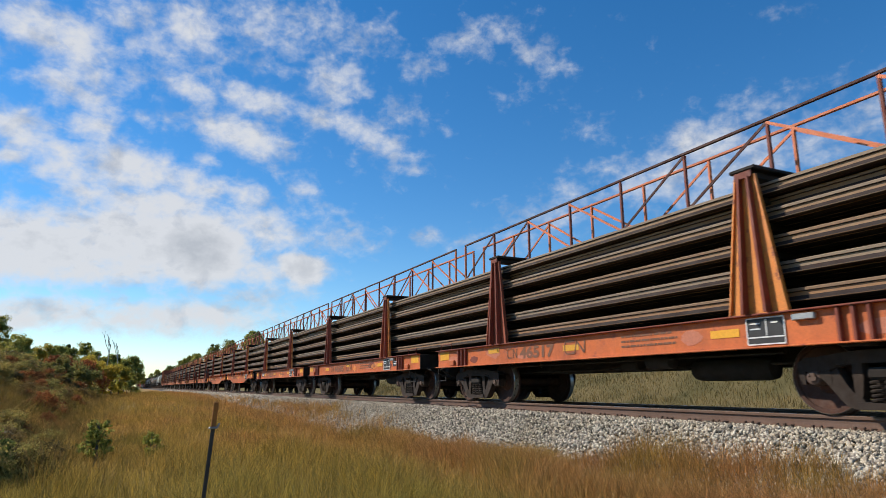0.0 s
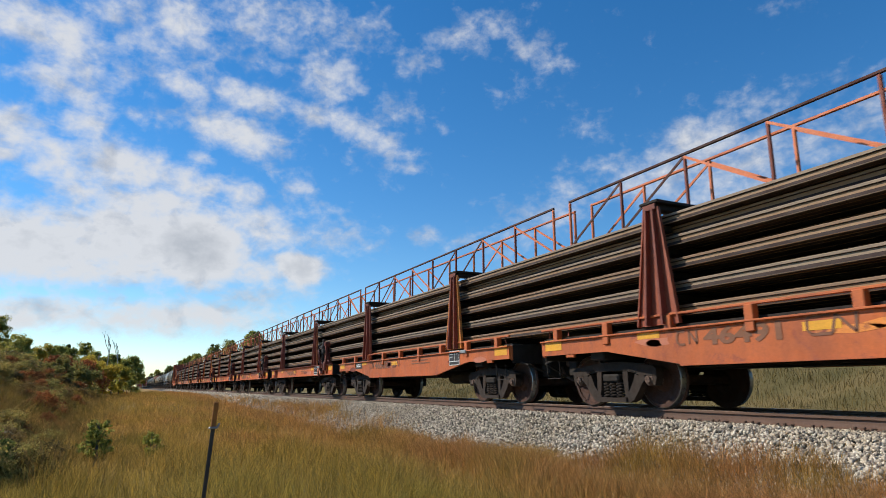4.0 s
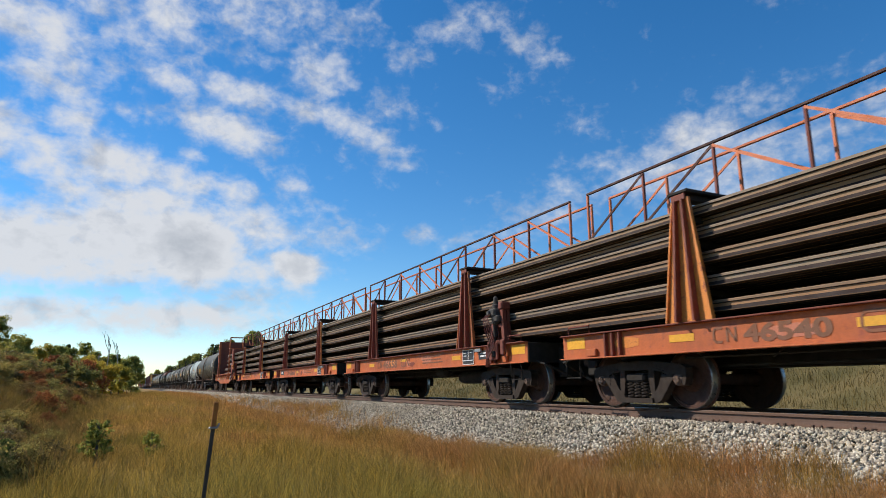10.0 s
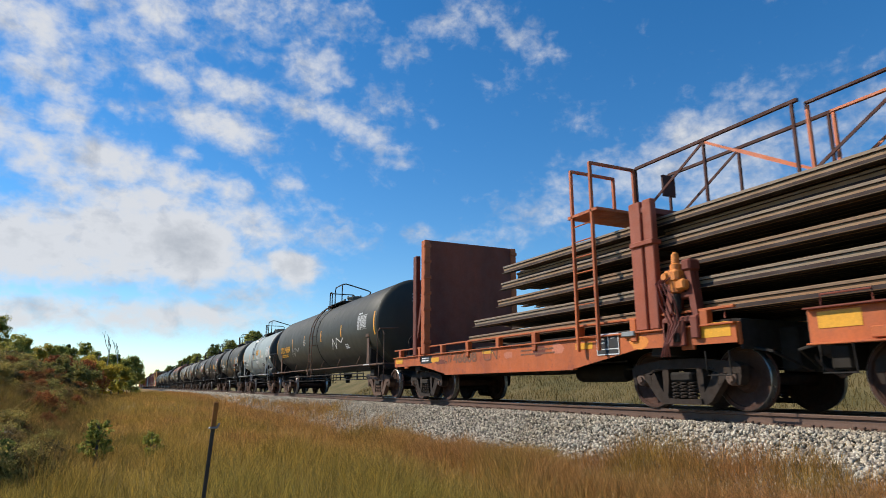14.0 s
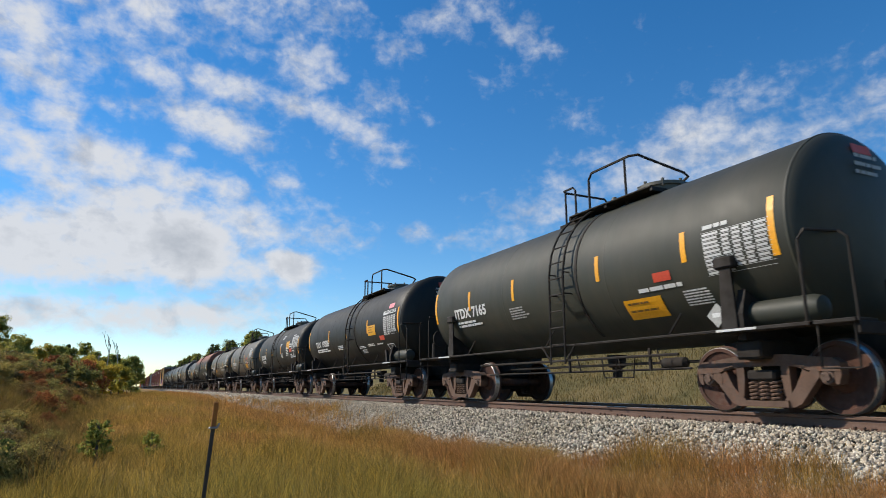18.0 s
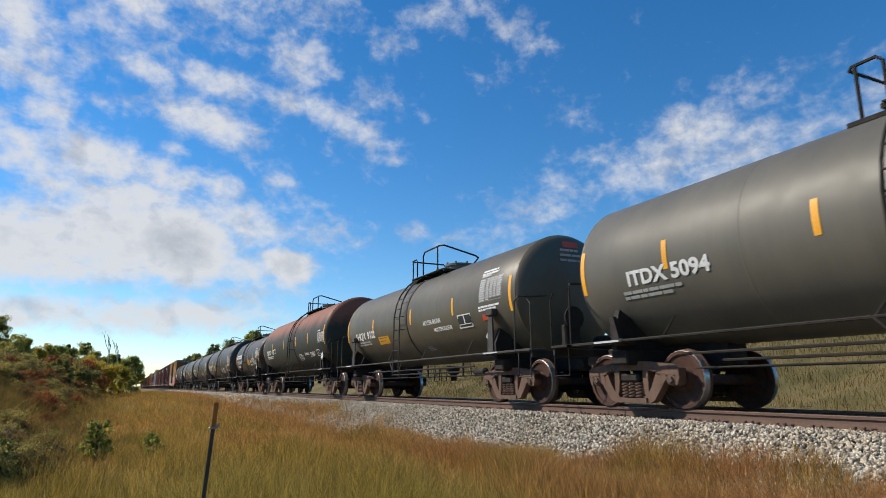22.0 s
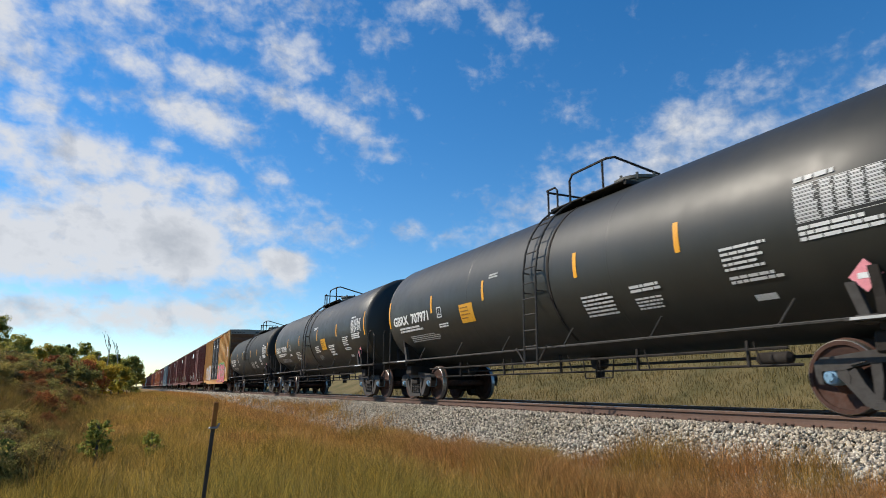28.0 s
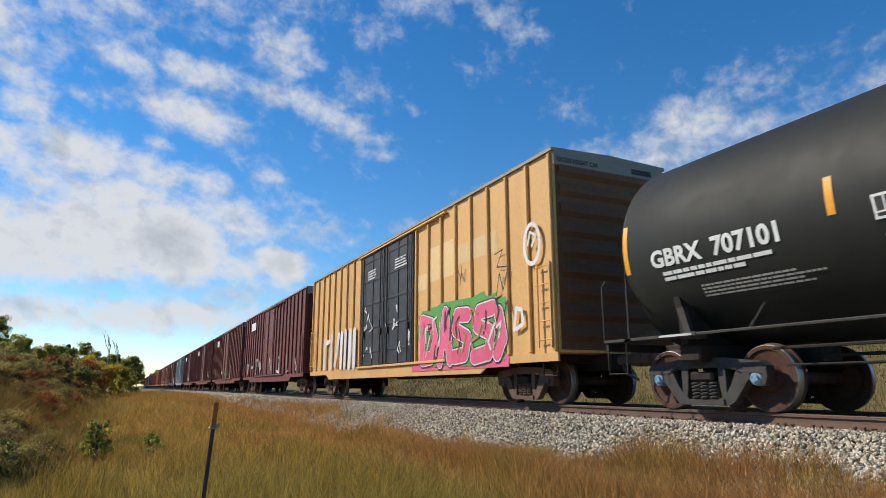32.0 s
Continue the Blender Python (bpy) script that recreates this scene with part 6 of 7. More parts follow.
tagged(bed, "Bed of crushed grey ballast stone under the track", "ballast", kind="structure")


def scatter_stones(name, count, y0, y1, x0, x1, size, seed, far_power):
    """Crushed stones as one joined mesh: each an uneven eight-faced chip."""
    rng = np.random.default_rng(seed)
    y = y0 + (y1 - y0) * rng.random(count) ** far_power
    x = x0 + (x1 - x0) * rng.random(count)
    s = size * (0.6 + 0.8 * rng.random(count))
    base = np.array([(1, 0, 0), (0, 1, 0), (-1, 0, 0), (0, -1, 0), (0, 0, 1), (0, 0, -1), (0.6, 0.6, 0.55), (-0.6, -0.55, 0.6)], float)
    faces = np.array([(0, 6, 4), (6, 1, 4), (0, 1, 6), (1, 2, 4), (2, 7, 4), (7, 3, 4), (2, 3, 7), (3, 0, 4), (1, 0, 5), (2, 1, 5), (3, 2, 5), (0, 3, 5)])
    v = base[None] * (0.65 + 0.6 * rng.random((count, 8, 1))) * np.array([1.0, 1.0, 0.75]) * (0.7 + 0.6 * rng.random((count, 1, 3)))
    q = rng.normal(size=(count, 4))
    q /= np.linalg.norm(q, axis=1)[:, None]
    w, a, b, c = q.T
    R = np.stack([1 - 2 * (b * b + c * c), 2 * (a * b - c * w), 2 * (a * c + b * w), 2 * (a * b + c * w), 1 - 2 * (a * a + c * c), 2 * (b * c - a * w), 2 * (a * c - b * w), 2 * (b * c + a * w), 1 - 2 * (a * a + b * b)], 1).reshape(-1, 3, 3)
    v = np.einsum("nij,nkj->nki", R, v) * s[:, None, None]
    d = np.abs(x - TX)
    z = np.where(d < 1.62, -0.205, -0.205 - (d - 1.62) * 0.42) + 0.012 + rng.random(count) * 0.03
    v += np.stack([x, y, z], 1)[:, None, :]
    f = (faces[None] + (np.arange(count) * 8)[:, None, None]).reshape(-1, 3)
    return numpy_mesh(name, v.reshape(-1, 3), f)


def numpy_mesh(name, v, f):
    me = bpy.data.meshes.new(name)
    me.vertices.add(len(v))
    me.vertices.foreach_set("co", v.astype(np.float32).ravel())
    k = f.shape[1]
    me.loops.add(f.size)
    me.loops.foreach_set("vertex_index", f.astype(np.int32).ravel())
    me.polygons.add(len(f))
    me.polygons.foreach_set("loop_start", np.arange(0, f.size, k, dtype=np.int32))
    me.update(calc_edges=True)
    return me


me = scatter_stones("ballast_stones", 110000, 3.0, 46.0, TX - 3.9, TX - 0.95, 0.0235, 4, 1.5)
me.materials.append(M["stone"])
tagged(new("ballast_stones", me), "Loose crushed grey ballast stones along the track", "gravel", kind="stuff")
me = scatter_stones("ballast_stones_far", 22000, 42.0, 150.0, TX - 3.4, TX - 0.95, 0.055, 6, 1.5)
me.materials.append(M["stone"])
tagged(new("ballast_stones", me), "Crushed grey ballast stones far along the track", "gravel", kind="stuff")
me = scatter_stones("ballast_stones_beyond", 9000, 3.0, 30.0, TX - 0.6, TX + 3.2, 0.034, 5, 1.3)
me.materials.append(M["stone"])
tagged(new("ballast_stones", me), "Loose crushed grey ballast stones between the rails", "gravel", kind="stuff")

for s in (-1, 1):
    b = Build()
    prof = [(x, z - 0.17) for x, z in rail_profile()]
    c = len(prof)
    vs = [(TX + s * 0.753 + x, y, z) for y in (Y0, 20.0, 60.0, 150.0, Y1) for x, z in prof]
    fs, head = [], []
    for i in range(4):
        for j in range(c):
            q = (j + 1) % c
            fs.append((i * c + j, i * c + q, (i + 1) * c + q, (i + 1) * c + j))
            head.append(1 if prof[j][1] > -0.004 and prof[q][1] > -0.004 else 0)
    b.add(vs, fs)
    b.slot = head
    tagged(new("track_rail", b.mesh("track_rail", ["rail_track", "rail_head"])), "Rust-brown running rail with a worn bright head", "rail", "running rails")

tie_me = Build().box((-1.3, -0.115, -0.36), (1.3, 0.115, -0.185), 0.012).mesh("tie", "tie")
plate_me = Build().box((-0.19, -0.1, -0.186), (0.19, 0.1, -0.168), 0.004).mesh("tie_plate", "truck_rust")
spike = Build()
spike.box((-0.010, -0.010, -0.18), (0.010, 0.010, -0.135), 0.003)
spike.box((-0.020, -0.016, -0.147), (0.020, 0.016, -0.122), 0.005)
anchor_me = Build().box((-0.12, -0.17, -0.178), (0.09, -0.135, -0.135), 0.01).mesh("rail_anchor", "truck_rust")
spike_me = spike.mesh("rail_spike", "truck_rust")
for i in range(150):
    y = -4.0 + 0.52 * i
    tie = tagged(new("tie", tie_me), "Creosoted wooden tie bedded in ballast", "railway tie", "ties under the track")
    r = random.Random(i)
    tie.matrix_world = pose(TX + r.uniform(-0.03, 0.03), y + r.uniform(-0.02, 0.02), r.uniform(-0.008, 0.0), 0, 0, r.uniform(-0.7, 0.7))
    if 1.5 < y < 32:
        for s in (-1, 1):
            part("tie_plate", plate_me, None, tie, "", pose(s * 0.753, 0, 0))
            for dx, dy in ((-0.085, -0.06), (-0.085, 0.05), (0.085, 0.06)):
                part("rail_spike", spike_me, None, tie, "", pose(s * 0.753 + dx, dy, 0))
            part("rail_anchor", anchor_me, None, tie, "", pose(s * 0.753, 0, 0))


# ---- grass ----
def blades(name, count, region, height, width, seed):
    """Grass blades as one joined mesh: each a bent, tapering strip."""
    rng = np.random.default_rng(seed)
    x, y = region(rng, count)
    count = len(x)
    z = np.array([max(ground_z(a, b), bed_z(a)) if abs(a - TX) < 4.4 else ground_z(a, b) for a, b in zip(x, y)]) - 0.02
    hgt = height * (0.45 + 0.75 * rng.random(count)) * (0.75 + 0.5 * np.sin(x * 1.7 + 0.6 * np.sin(y * 1.3)) ** 2)
    az = rng.random(count) * math.tau
    lean = hgt * (0.15 + 1.0 * rng.random(count) ** 1.5)
    dirx, diry = np.cos(az), np.sin(az)
    wa = rng.random(count) * math.tau
    wx, wy = np.cos(wa) * width, np.sin(wa) * width
    wd = np.sqrt(np.hypot(x, y) / 7.0)
    wx, wy = wx * np.maximum(1, wd), wy * np.maximum(1, wd)
    v = np.zeros((count, 5, 3))
    for k, (f, ww, ln) in enumerate(((0, 1, 0), (0, -1, 0), (0.55, 0.7, 0.3), (0.55, -0.7, 0.3), (1.0, 0, 1.0))):
        v[:, k, 0] = x + wx * ww + dirx * lean * ln
        v[:, k, 1] = y + wy * ww + diry * lean * ln
        v[:, k, 2] = z + hgt * f
    o = (np.arange(count) * 5)[:, None]
    f = np.concatenate([o + np.array([[0, 1, 3]]), o + np.array([[0, 3, 2]]), o + np.array([[2, 3, 4]])], 0)
    me = numpy_mesh(name, v.reshape(-1, 3), f)
    return me


def near_region(rng, count):
    r = 4.2 + 26.0 * rng.random(count) ** 1.25
    a = np.radians(-15 + 72 * rng.random(count))
    x, y = r * np.sin(a), r * np.cos(a)
    toe = 5.2 + 0.75 * np.clip((8.0 - y) / 3.5, 0, 1) + 0.15 * np.sin(y * 0.9) + 0.15 * np.sin(y * 2.3 + 1) + 0.10 * np.clip(y - 10, 0, 12) + 0.5 * rng.random(count) ** 3
    keep = x < toe
    return x[keep], y[keep]


def toe_region(rng, count):
    y = 2.5 + 12 * rng.random(count) ** 1.3
    x = 4.4 + (1.82 - 0.16 * np.clip(y - 5.5, 0, 4) + 0.10 * np.sin(y * 3.1) + 0.06 * np.sin(y * 7.7)) * rng.random(count) ** 0.8
    return x, y


def mid_region(rng, count):
    y = 22 + 75 * rng.random(count) ** 1.4
    x = -0.16 * y - 3 + (0.16 * y + 3 + 6.5) * rng.random(count) ** 0.7
    return x, y


def foot_region(rng, count):
    r = 0.9 + 4.2 * rng.random(count) ** 0.6
    a = rng.random(count) * math.tau
    keep = (r > 4.0) | (np.cos(a - 0.45) < 0.72)
    return (r * np.sin(a))[keep], (r * np.cos(a))[keep]


def bank_region(rng, count):
    y = 9 + 46 * rng.random(count) ** 1.2
    edge = -0.35 - 0.03 * y + 0.35 * np.sin(y * 0.55) + 0.2 * np.sin(y * 1.7) + 0.45 * rng.normal(size=count)
    x = edge - (2.3 + 0.14 * y) * rng.random(count) ** 0.9
    return x, y


def beyond_region(rng, count):
    x = TX + 3.2 + 15.0 * rng.random(count)
    y = 3.5 + 42 * rng.random(count) ** 1.2
    return x, y


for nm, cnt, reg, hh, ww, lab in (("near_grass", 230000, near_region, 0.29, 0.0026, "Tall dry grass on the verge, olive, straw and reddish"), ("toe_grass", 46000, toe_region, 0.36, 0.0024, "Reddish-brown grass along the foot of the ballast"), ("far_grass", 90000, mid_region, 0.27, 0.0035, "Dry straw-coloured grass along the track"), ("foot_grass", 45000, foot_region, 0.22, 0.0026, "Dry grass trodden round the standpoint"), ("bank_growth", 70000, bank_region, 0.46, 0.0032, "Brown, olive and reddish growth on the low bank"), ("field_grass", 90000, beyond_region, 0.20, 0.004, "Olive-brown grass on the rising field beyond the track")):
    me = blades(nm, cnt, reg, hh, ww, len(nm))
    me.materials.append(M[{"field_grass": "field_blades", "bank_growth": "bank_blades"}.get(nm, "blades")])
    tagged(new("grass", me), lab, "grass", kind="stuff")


# ---- bushes and trees ----
def leaf_mat(name, a, b, c):
    m, nt, p, n, l = nodes_of(name)
    geo = n.new("ShaderNodeNewGeometry")
    col = ramp(nt, geo.outputs["Random Per Island"], ((0.0, a), (0.5, b), (1.0, c)))
    info = n.new("ShaderNodeObjectInfo")
    col = mix_rgb(nt, 1.0, col, ramp(nt, info.outputs["Random"], ((0, (0.75, 0.8, 0.75)), (1, (1.2, 1.1, 1.0)))), "MULTIPLY")
    l.new(col, p.inputs["Base Color"])
    p.inputs["Roughness"].default_value = 0.65
    p.inputs["Specular IOR Level"].default_value = 0.25
    glow_through(nt, p, col, 0.55)
    return m


M["leaf_green"] = leaf_mat("leaf_green", (0.14, 0.165, 0.038), (0.31, 0.32, 0.080), (0.52, 0.49, 0.14))
M["leaf_olive"] = leaf_mat("leaf_olive", (0.18, 0.175, 0.050), (0.33, 0.285, 0.085), (0.50, 0.41, 0.14))
M["leaf_yellow"] = leaf_mat("leaf_yellow", (0.24, 0.21, 0.035), (0.46, 0.37, 0.055), (0.66, 0.52, 0.09))
M["leaf_fresh"] = leaf_mat("leaf_fresh", (0.10, 0.14, 0.03), (0.24, 0.27, 0.06), (0.42, 0.42, 0.12))
M["leaf_yellow_green"] = leaf_mat("leaf_yellow_green", (0.20, 0.22, 0.04), (0.36, 0.36, 0.07), (0.52, 0.48, 0.12))
M["leaf_umber"] = leaf_mat("leaf_umber", (0.055, 0.050, 0.022), (0.10, 0.085, 0.035), (0.17, 0.13, 0.055))
M["leaf_aspen"] = leaf_mat("leaf_aspen", (0.20, 0.22, 0.07), (0.38, 0.38, 0.13), (0.56, 0.52, 0.22))
M["leaf_amber"] = leaf_mat("leaf_amber", (0.20, 0.12, 0.03), (0.38, 0.21, 0.05), (0.46, 0.30, 0.09))
M["leaf_red"] = leaf_mat("leaf_red", (0.16, 0.060, 0.025), (0.34, 0.115, 0.045), (0.36, 0.18, 0.065))
M["leaf_brown"] = leaf_mat("leaf_brown", (0.105, 0.083, 0.033), (0.210, 0.150, 0.063), (0.300, 0.195, 0.090))
M["leaf_dark"] = leaf_mat("leaf_spruce", (0.030, 0.056, 0.026), (0.056, 0.093, 0.035), (0.102, 0.141, 0.051))
M["bark"] = painted("grey_bark", (0.14, 0.12, 0.10), (0.06, 0.05, 0.04), 0.9, 0.8, scale=6)
M["bark_pale"] = painted("pale_aspen_bark", (0.46, 0.44, 0.39), (0.20, 0.18, 0.15), 0.85, 0.6, scale=5)


def leaves(points, size, seed, per=1):
    """Small bent leaves round the given points, as one mesh."""
    rng = np.random.default_rng(seed)
    pts = np.repeat(np.asarray(points, float), per, 0)
    n = len(pts)
    a = rng.normal(size=(n, 3))
    a /= np.linalg.norm(a, axis=1)[:, None]
    b = np.cross(a, rng.normal(size=(n, 3)))
    b /= np.linalg.norm(b, axis=1)[:, None]
    s = size * (0.6 + 0.8 * rng.random((n, 1)))
    v = np.stack([pts - a * s, pts + b * s * 0.55, pts + a * s, pts - b * s * 0.55], 1)
    f = np.arange(n * 4).reshape(n, 4)
    return numpy_mesh("leaves", v.reshape(-1, 3), f)


def crown_points(count, seed, rx, rz, z0, lumps=9, up=1.0):
    """Points in a crown made of several uneven lumps with gaps."""
    rng = np.random.default_rng(seed)
    lumps = int(lumps * 2.2)
    cs = []
    for i in range(lumps):
        a = rng.random() * math.tau
        k = rng.random() ** 0.5
        t = rng.random() ** 0.85
        wide = rx * (0.95 - 0.62 * t * up) * (0.65 + 0.35 * math.sin(min(t * 4.0, 1.57)))
        cs.append((math.cos(a) * wide * k, math.sin(a) * wide * k, z0 + rz * (0.10 + 0.86 * t), rx * (0.10 + 0.20 * rng.random() ** 1.5)))
    cs = np.array(cs)
    pick = rng.integers(0, lumps, count)
    d = rng.normal(size=(count, 3))
    d /= np.linalg.norm(d, axis=1)[:, None]
    r = 0.25 + 0.95 * rng.random((count, 1)) ** 0.8
    return cs[pick, :3] + d * r * cs[pick, 3:4] * np.array([1, 1, 0.9])


def trunk_build(height, r, seed, limbs=7, lean=0.04):
    rng = random.Random(seed)
    b = Build()
    path = [(0, 0, -0.2)]
    x = y = 0.0
    for i in range(1, 7):
        x += rng.uniform(-1, 1) * lean * height / 6
        y += rng.uniform(-1, 1) * lean * height / 6
        path.append((x, y, height * 0.9 * i / 6))
    pts = [Vector(q) for q in path]
    for i in range(6):
        r0, r1 = r * (1 - i / 6.5), r * (1 - (i + 1) / 6.5)
        ring = []
        for q, rr in ((pts[i], r0), (pts[i + 1], r1)):
            ring += [(q.x + rr * math.cos(math.tau * k / 8), q.y + rr * math.sin(math.tau * k / 8), q.z) for k in range(8)]
        b.add(ring, [(k, (k + 1) % 8, 8 + (k + 1) % 8, 8 + k) for k in range(8)], True)
    for i in range(limbs):
        t = rng.uniform(0.35, 0.95)
        q = pts[min(int(t * 6), 5)].lerp(pts[min(int(t * 6) + 1, 6)], t * 6 % 1)
        a = rng.uniform(0, math.tau)
        ln = height * rng.uniform(0.08, 0.17)
        e = q + Vector((math.cos(a) * ln, math.sin(a) * ln, ln * rng.uniform(0.4, 1.0)))
        b.tube([q, q.lerp(e, 0.5) + Vector((0, 0, -0.05 * ln)), e], r * 0.22, 5)
    return b


TREES = {}


def tree(name, kind, x, y, scale, label, rot=0.0, z=None):
    """A tree of one of several kinds; its parts share meshes with others of the kind."""
    if kind not in TREES:
        leaf, bark, hgt, rx, rz, z0, cnt, size, lumps, seed = KINDS[kind]
        tr = trunk_build(hgt, hgt * 0.014 + 0.02, seed).mesh("trunk", bark)
        cr = leaves(crown_points(cnt, seed, rx, rz, z0, lumps), size, seed)
        cr.materials.append(M[leaf])
        TREES[kind] = (tr, cr)
    tr, cr = TREES[kind]
    t = thing(name, Matrix.Translation((x, y, ground_z(x, y) - 0.05 if z is None else z)) @ pose(0, 0, 0, 0, 0, rot) @ Matrix.Diagonal((scale, scale, scale, 1)), label, "tree" if name == "tree" else "bush", "trees by the line" if name == "tree" else "bushes on the verge")
    part("trunk" if name == "tree" else "stem", tr, None, t)
    part("crown", cr, None, t)
    return t


KINDS = {
    "poplar": ("leaf_green", "bark_pale", 8.0, 2.3, 6.2, 2.0, 15000, 0.082, 34, 1),
    "poplar_b": ("leaf_green", "bark", 7.5, 2.6, 5.6, 1.8, 15000, 0.084, 32, 2),
    "golden": ("leaf_yellow", "bark_pale", 6.0, 1.7, 5.0, 1.0, 12000, 0.080, 28, 3),
    "spruce": ("leaf_dark", "bark", 9.0, 1.7, 8.4, 0.6, 12000, 0.095, 18, 4),
    "aspen": ("leaf_aspen", "bark_pale", 8.0, 2.3, 6.9, 0.8, 11000, 0.100, 40, 31),
    "aspen_brown": ("leaf_amber", "bark_pale", 5.0, 2.0, 4.4, 0.1, 10000, 0.090, 30, 32),
    "willow": ("leaf_green", "bark", 2.2, 1.5, 2.2, 0.1, 8000, 0.052, 12, 5),
    "red_bush": ("leaf_red", "bark", 1.6, 1.4, 1.4, 0.1, 7000, 0.050, 11, 6),
    "olive_bush": ("leaf_olive", "bark", 1.8, 1.5, 1.7, 0.1, 7000, 0.050, 12, 7),
    "sapling": ("leaf_fresh", "bark", 0.72, 0.33, 0.66, 0.03, 1500, 0.024, 14, 8),
    "sapling_pale": ("leaf_yellow_green", "bark", 0.70, 0.36, 0.60, 0.05, 1000, 0.026, 11, 18),
    "shrub": ("leaf_brown", "bark", 1.5, 1.6, 1.3, 0.0, 5000, 0.042, 24, 20),
    "shrub_dark": ("leaf_umber", "bark", 1.4, 1.6, 1.2, 0.0, 4200, 0.050, 20, 24),
    "shrub_red": ("leaf_red", "bark", 1.5, 1.5, 1.5, 0.0, 4200, 0.042, 22, 21),
    "shrub_green": ("leaf_olive", "bark", 1.6, 1.5, 1.6, 0.0, 5000, 0.042, 22, 22),
    "brown_bush": ("leaf_brown", "bark", 1.6, 1.5, 1.4, 0.1, 6000, 0.048, 12, 10),
    "golden_bush": ("leaf_yellow", "bark", 2.6, 1.2, 2.5, 0.1, 8000, 0.055, 11, 9),
}
rng = random.Random(11)
L = {"poplar": "Olive-green poplar with autumn leaves", "poplar_b": "Green deciduous tree by the line", "golden": "Tree with golden autumn leaves", "spruce": "Dark conifer among the trees", "willow": "Dense green willow bush", "red_bush": "Bush with red autumn leaves", "olive_bush": "Olive-green bush on the bank", "sapling": "Small leafy sapling in the grass", "sapling_pale": "Small sapling with yellow-green leaves in the grass", "shrub": "Low brown shrub on the bank", "aspen": "Pale grey-green aspen with thin leaves", "aspen_brown": "Orange-brown autumn undergrowth under the aspens", "shrub_dark": "Low dark brown-green shrub in the grass", "shrub_red": "Low shrub with red autumn leaves on the bank", "shrub_green": "Low olive-green shrub on the bank", "brown_bush": "Brown autumn bush on the bank", "golden_bush": "Bush with yellow autumn leaves"}


def put(name, kind, x, y, s):
    tree(name, kind, x, y, s * rng.uniform(0.9, 1.1), L[kind], rng.uniform(0, 360))


# behind the bank on the left
for x, y, k, s in ((-10.5, 52, "poplar_b", 0.60), (-12.6, 54, "poplar", 0.66), (-9.0, 56, "poplar", 0.52), (-14.5, 60, "poplar_b", 0.70), (-8.2, 64, "poplar_b", 0.46), (-9.6, 74, "spruce", 0.50), (-12.5, 80, "spruce", 0.5), (-7.4, 76, "poplar", 0.46), (-10.8, 84, "poplar_b", 0.5), (-7.4, 82, "poplar_b", 0.56), (-6.4, 86, "poplar_b", 0.62), (-5.2, 88, "poplar", 0.66), (-4.0, 86, "poplar_b", 0.66), (-3.2, 92, "poplar_b", 0.68), (-2.4, 96, "poplar_b", 0.70), (-1.9, 99, "spruce", 0.60), (-1.5, 103, "poplar_b", 0.66), (-1.0, 110, "poplar_b", 0.62), (0.2, 96, "poplar_b", 0.60), (0.9, 100, "poplar", 0.52), (-0.6, 92, "poplar_b", 0.60), (-15, 95, "spruce", 0.6), (-18, 90, "poplar_b", 0.8), (-13.5, 104, "poplar_b", 0.6), (-8.5, 108, "spruce", 0.62), (-16, 66, "poplar", 0.75)):
    put("tree", k, x, y, s)
for x, y, k, s in ((-3.1, 62, "golden_bush", 1.05), (-2.5, 65, "golden_bush", 0.95), (-1.5, 68, "golden_bush", 1.15), (-0.9, 70, "golden_bush", 1.05), (-2.2, 67, "golden_bush", 1.25), (-3.4, 60, "red_bush", 1.5), (-4.2, 66, "willow", 1.3), (-0.2, 74, "willow", 1.1), (-1.7, 78, "willow", 1.3), (-4.9, 58, "red_bush", 1.3), (-4.5, 62, "red_bush", 1.4), (-5.4, 50, "red_bush", 0.6), (-6.9, 46, "red_bush", 0.6), (-4.2, 48, "olive_bush", 1.0), (-3.2, 54, "olive_bush", 1.1), (-6.4, 60, "golden_bush", 1.0), (-7.6, 54, "willow", 1.2)):
    put("bush", k, x, y, s)
for i in range(120):
    y = rng.uniform(13, 50)
    x = -1.0 - 0.02 * y - (0.16 * y) * rng.random() ** 0.9 - 0.4
    put("bush", rng.choice(("shrub", "shrub_dark", "shrub_red", "shrub_green", "shrub_green", "shrub")), x, y, rng.uniform(0.18, 0.38) * (0.7 + y / 45))
for x, y, k, s in ((-1.62, 9.8, "willow", 0.40), (-1.35, 9.9, "shrub_dark", 0.36), (-1.1, 10.2, "shrub_dark", 0.30), (-0.88, 9.8, "shrub_dark", 0.22), (-1.7, 10.8, "shrub_dark", 0.42), (-1.25, 11.2, "shrub_dark", 0.30), (-1.55, 9.3, "shrub_dark", 0.25), (-2.35, 13.2, "willow", 0.30), (-1.95, 11.6, "willow", 0.26), (-2.7, 15, "willow", 0.3), (-1.75, 13.2, "brown_bush", 0.26), (-1.45, 12.2, "brown_bush", 0.2), (-1.2, 13.0, "brown_bush", 0.18)):
    put("bush", k, x, y, s)
for i in range(34):
    y = rng.uniform(9.2, 15.0)
    put("bush", rng.choice(("shrub_dark", "shrub_green", "shrub_dark", "shrub")), -y * rng.uniform(0.075, 0.17), y, rng.uniform(0.16, 0.34))
for x, y, s in ((-2.7, 30, 0.36), (-3.5, 33, 0.4), (-4.2, 36, 0.42), (-3.3, 38, 0.4), (-5.0, 40, 0.45), (-4.3, 44, 0.5), (-2.2, 27, 0.3), (-3.0, 25, 0.3)):
    put("bush", "shrub_red", x, y, s)
put("bush", "sapling", -0.36, 11.6, 1.15)
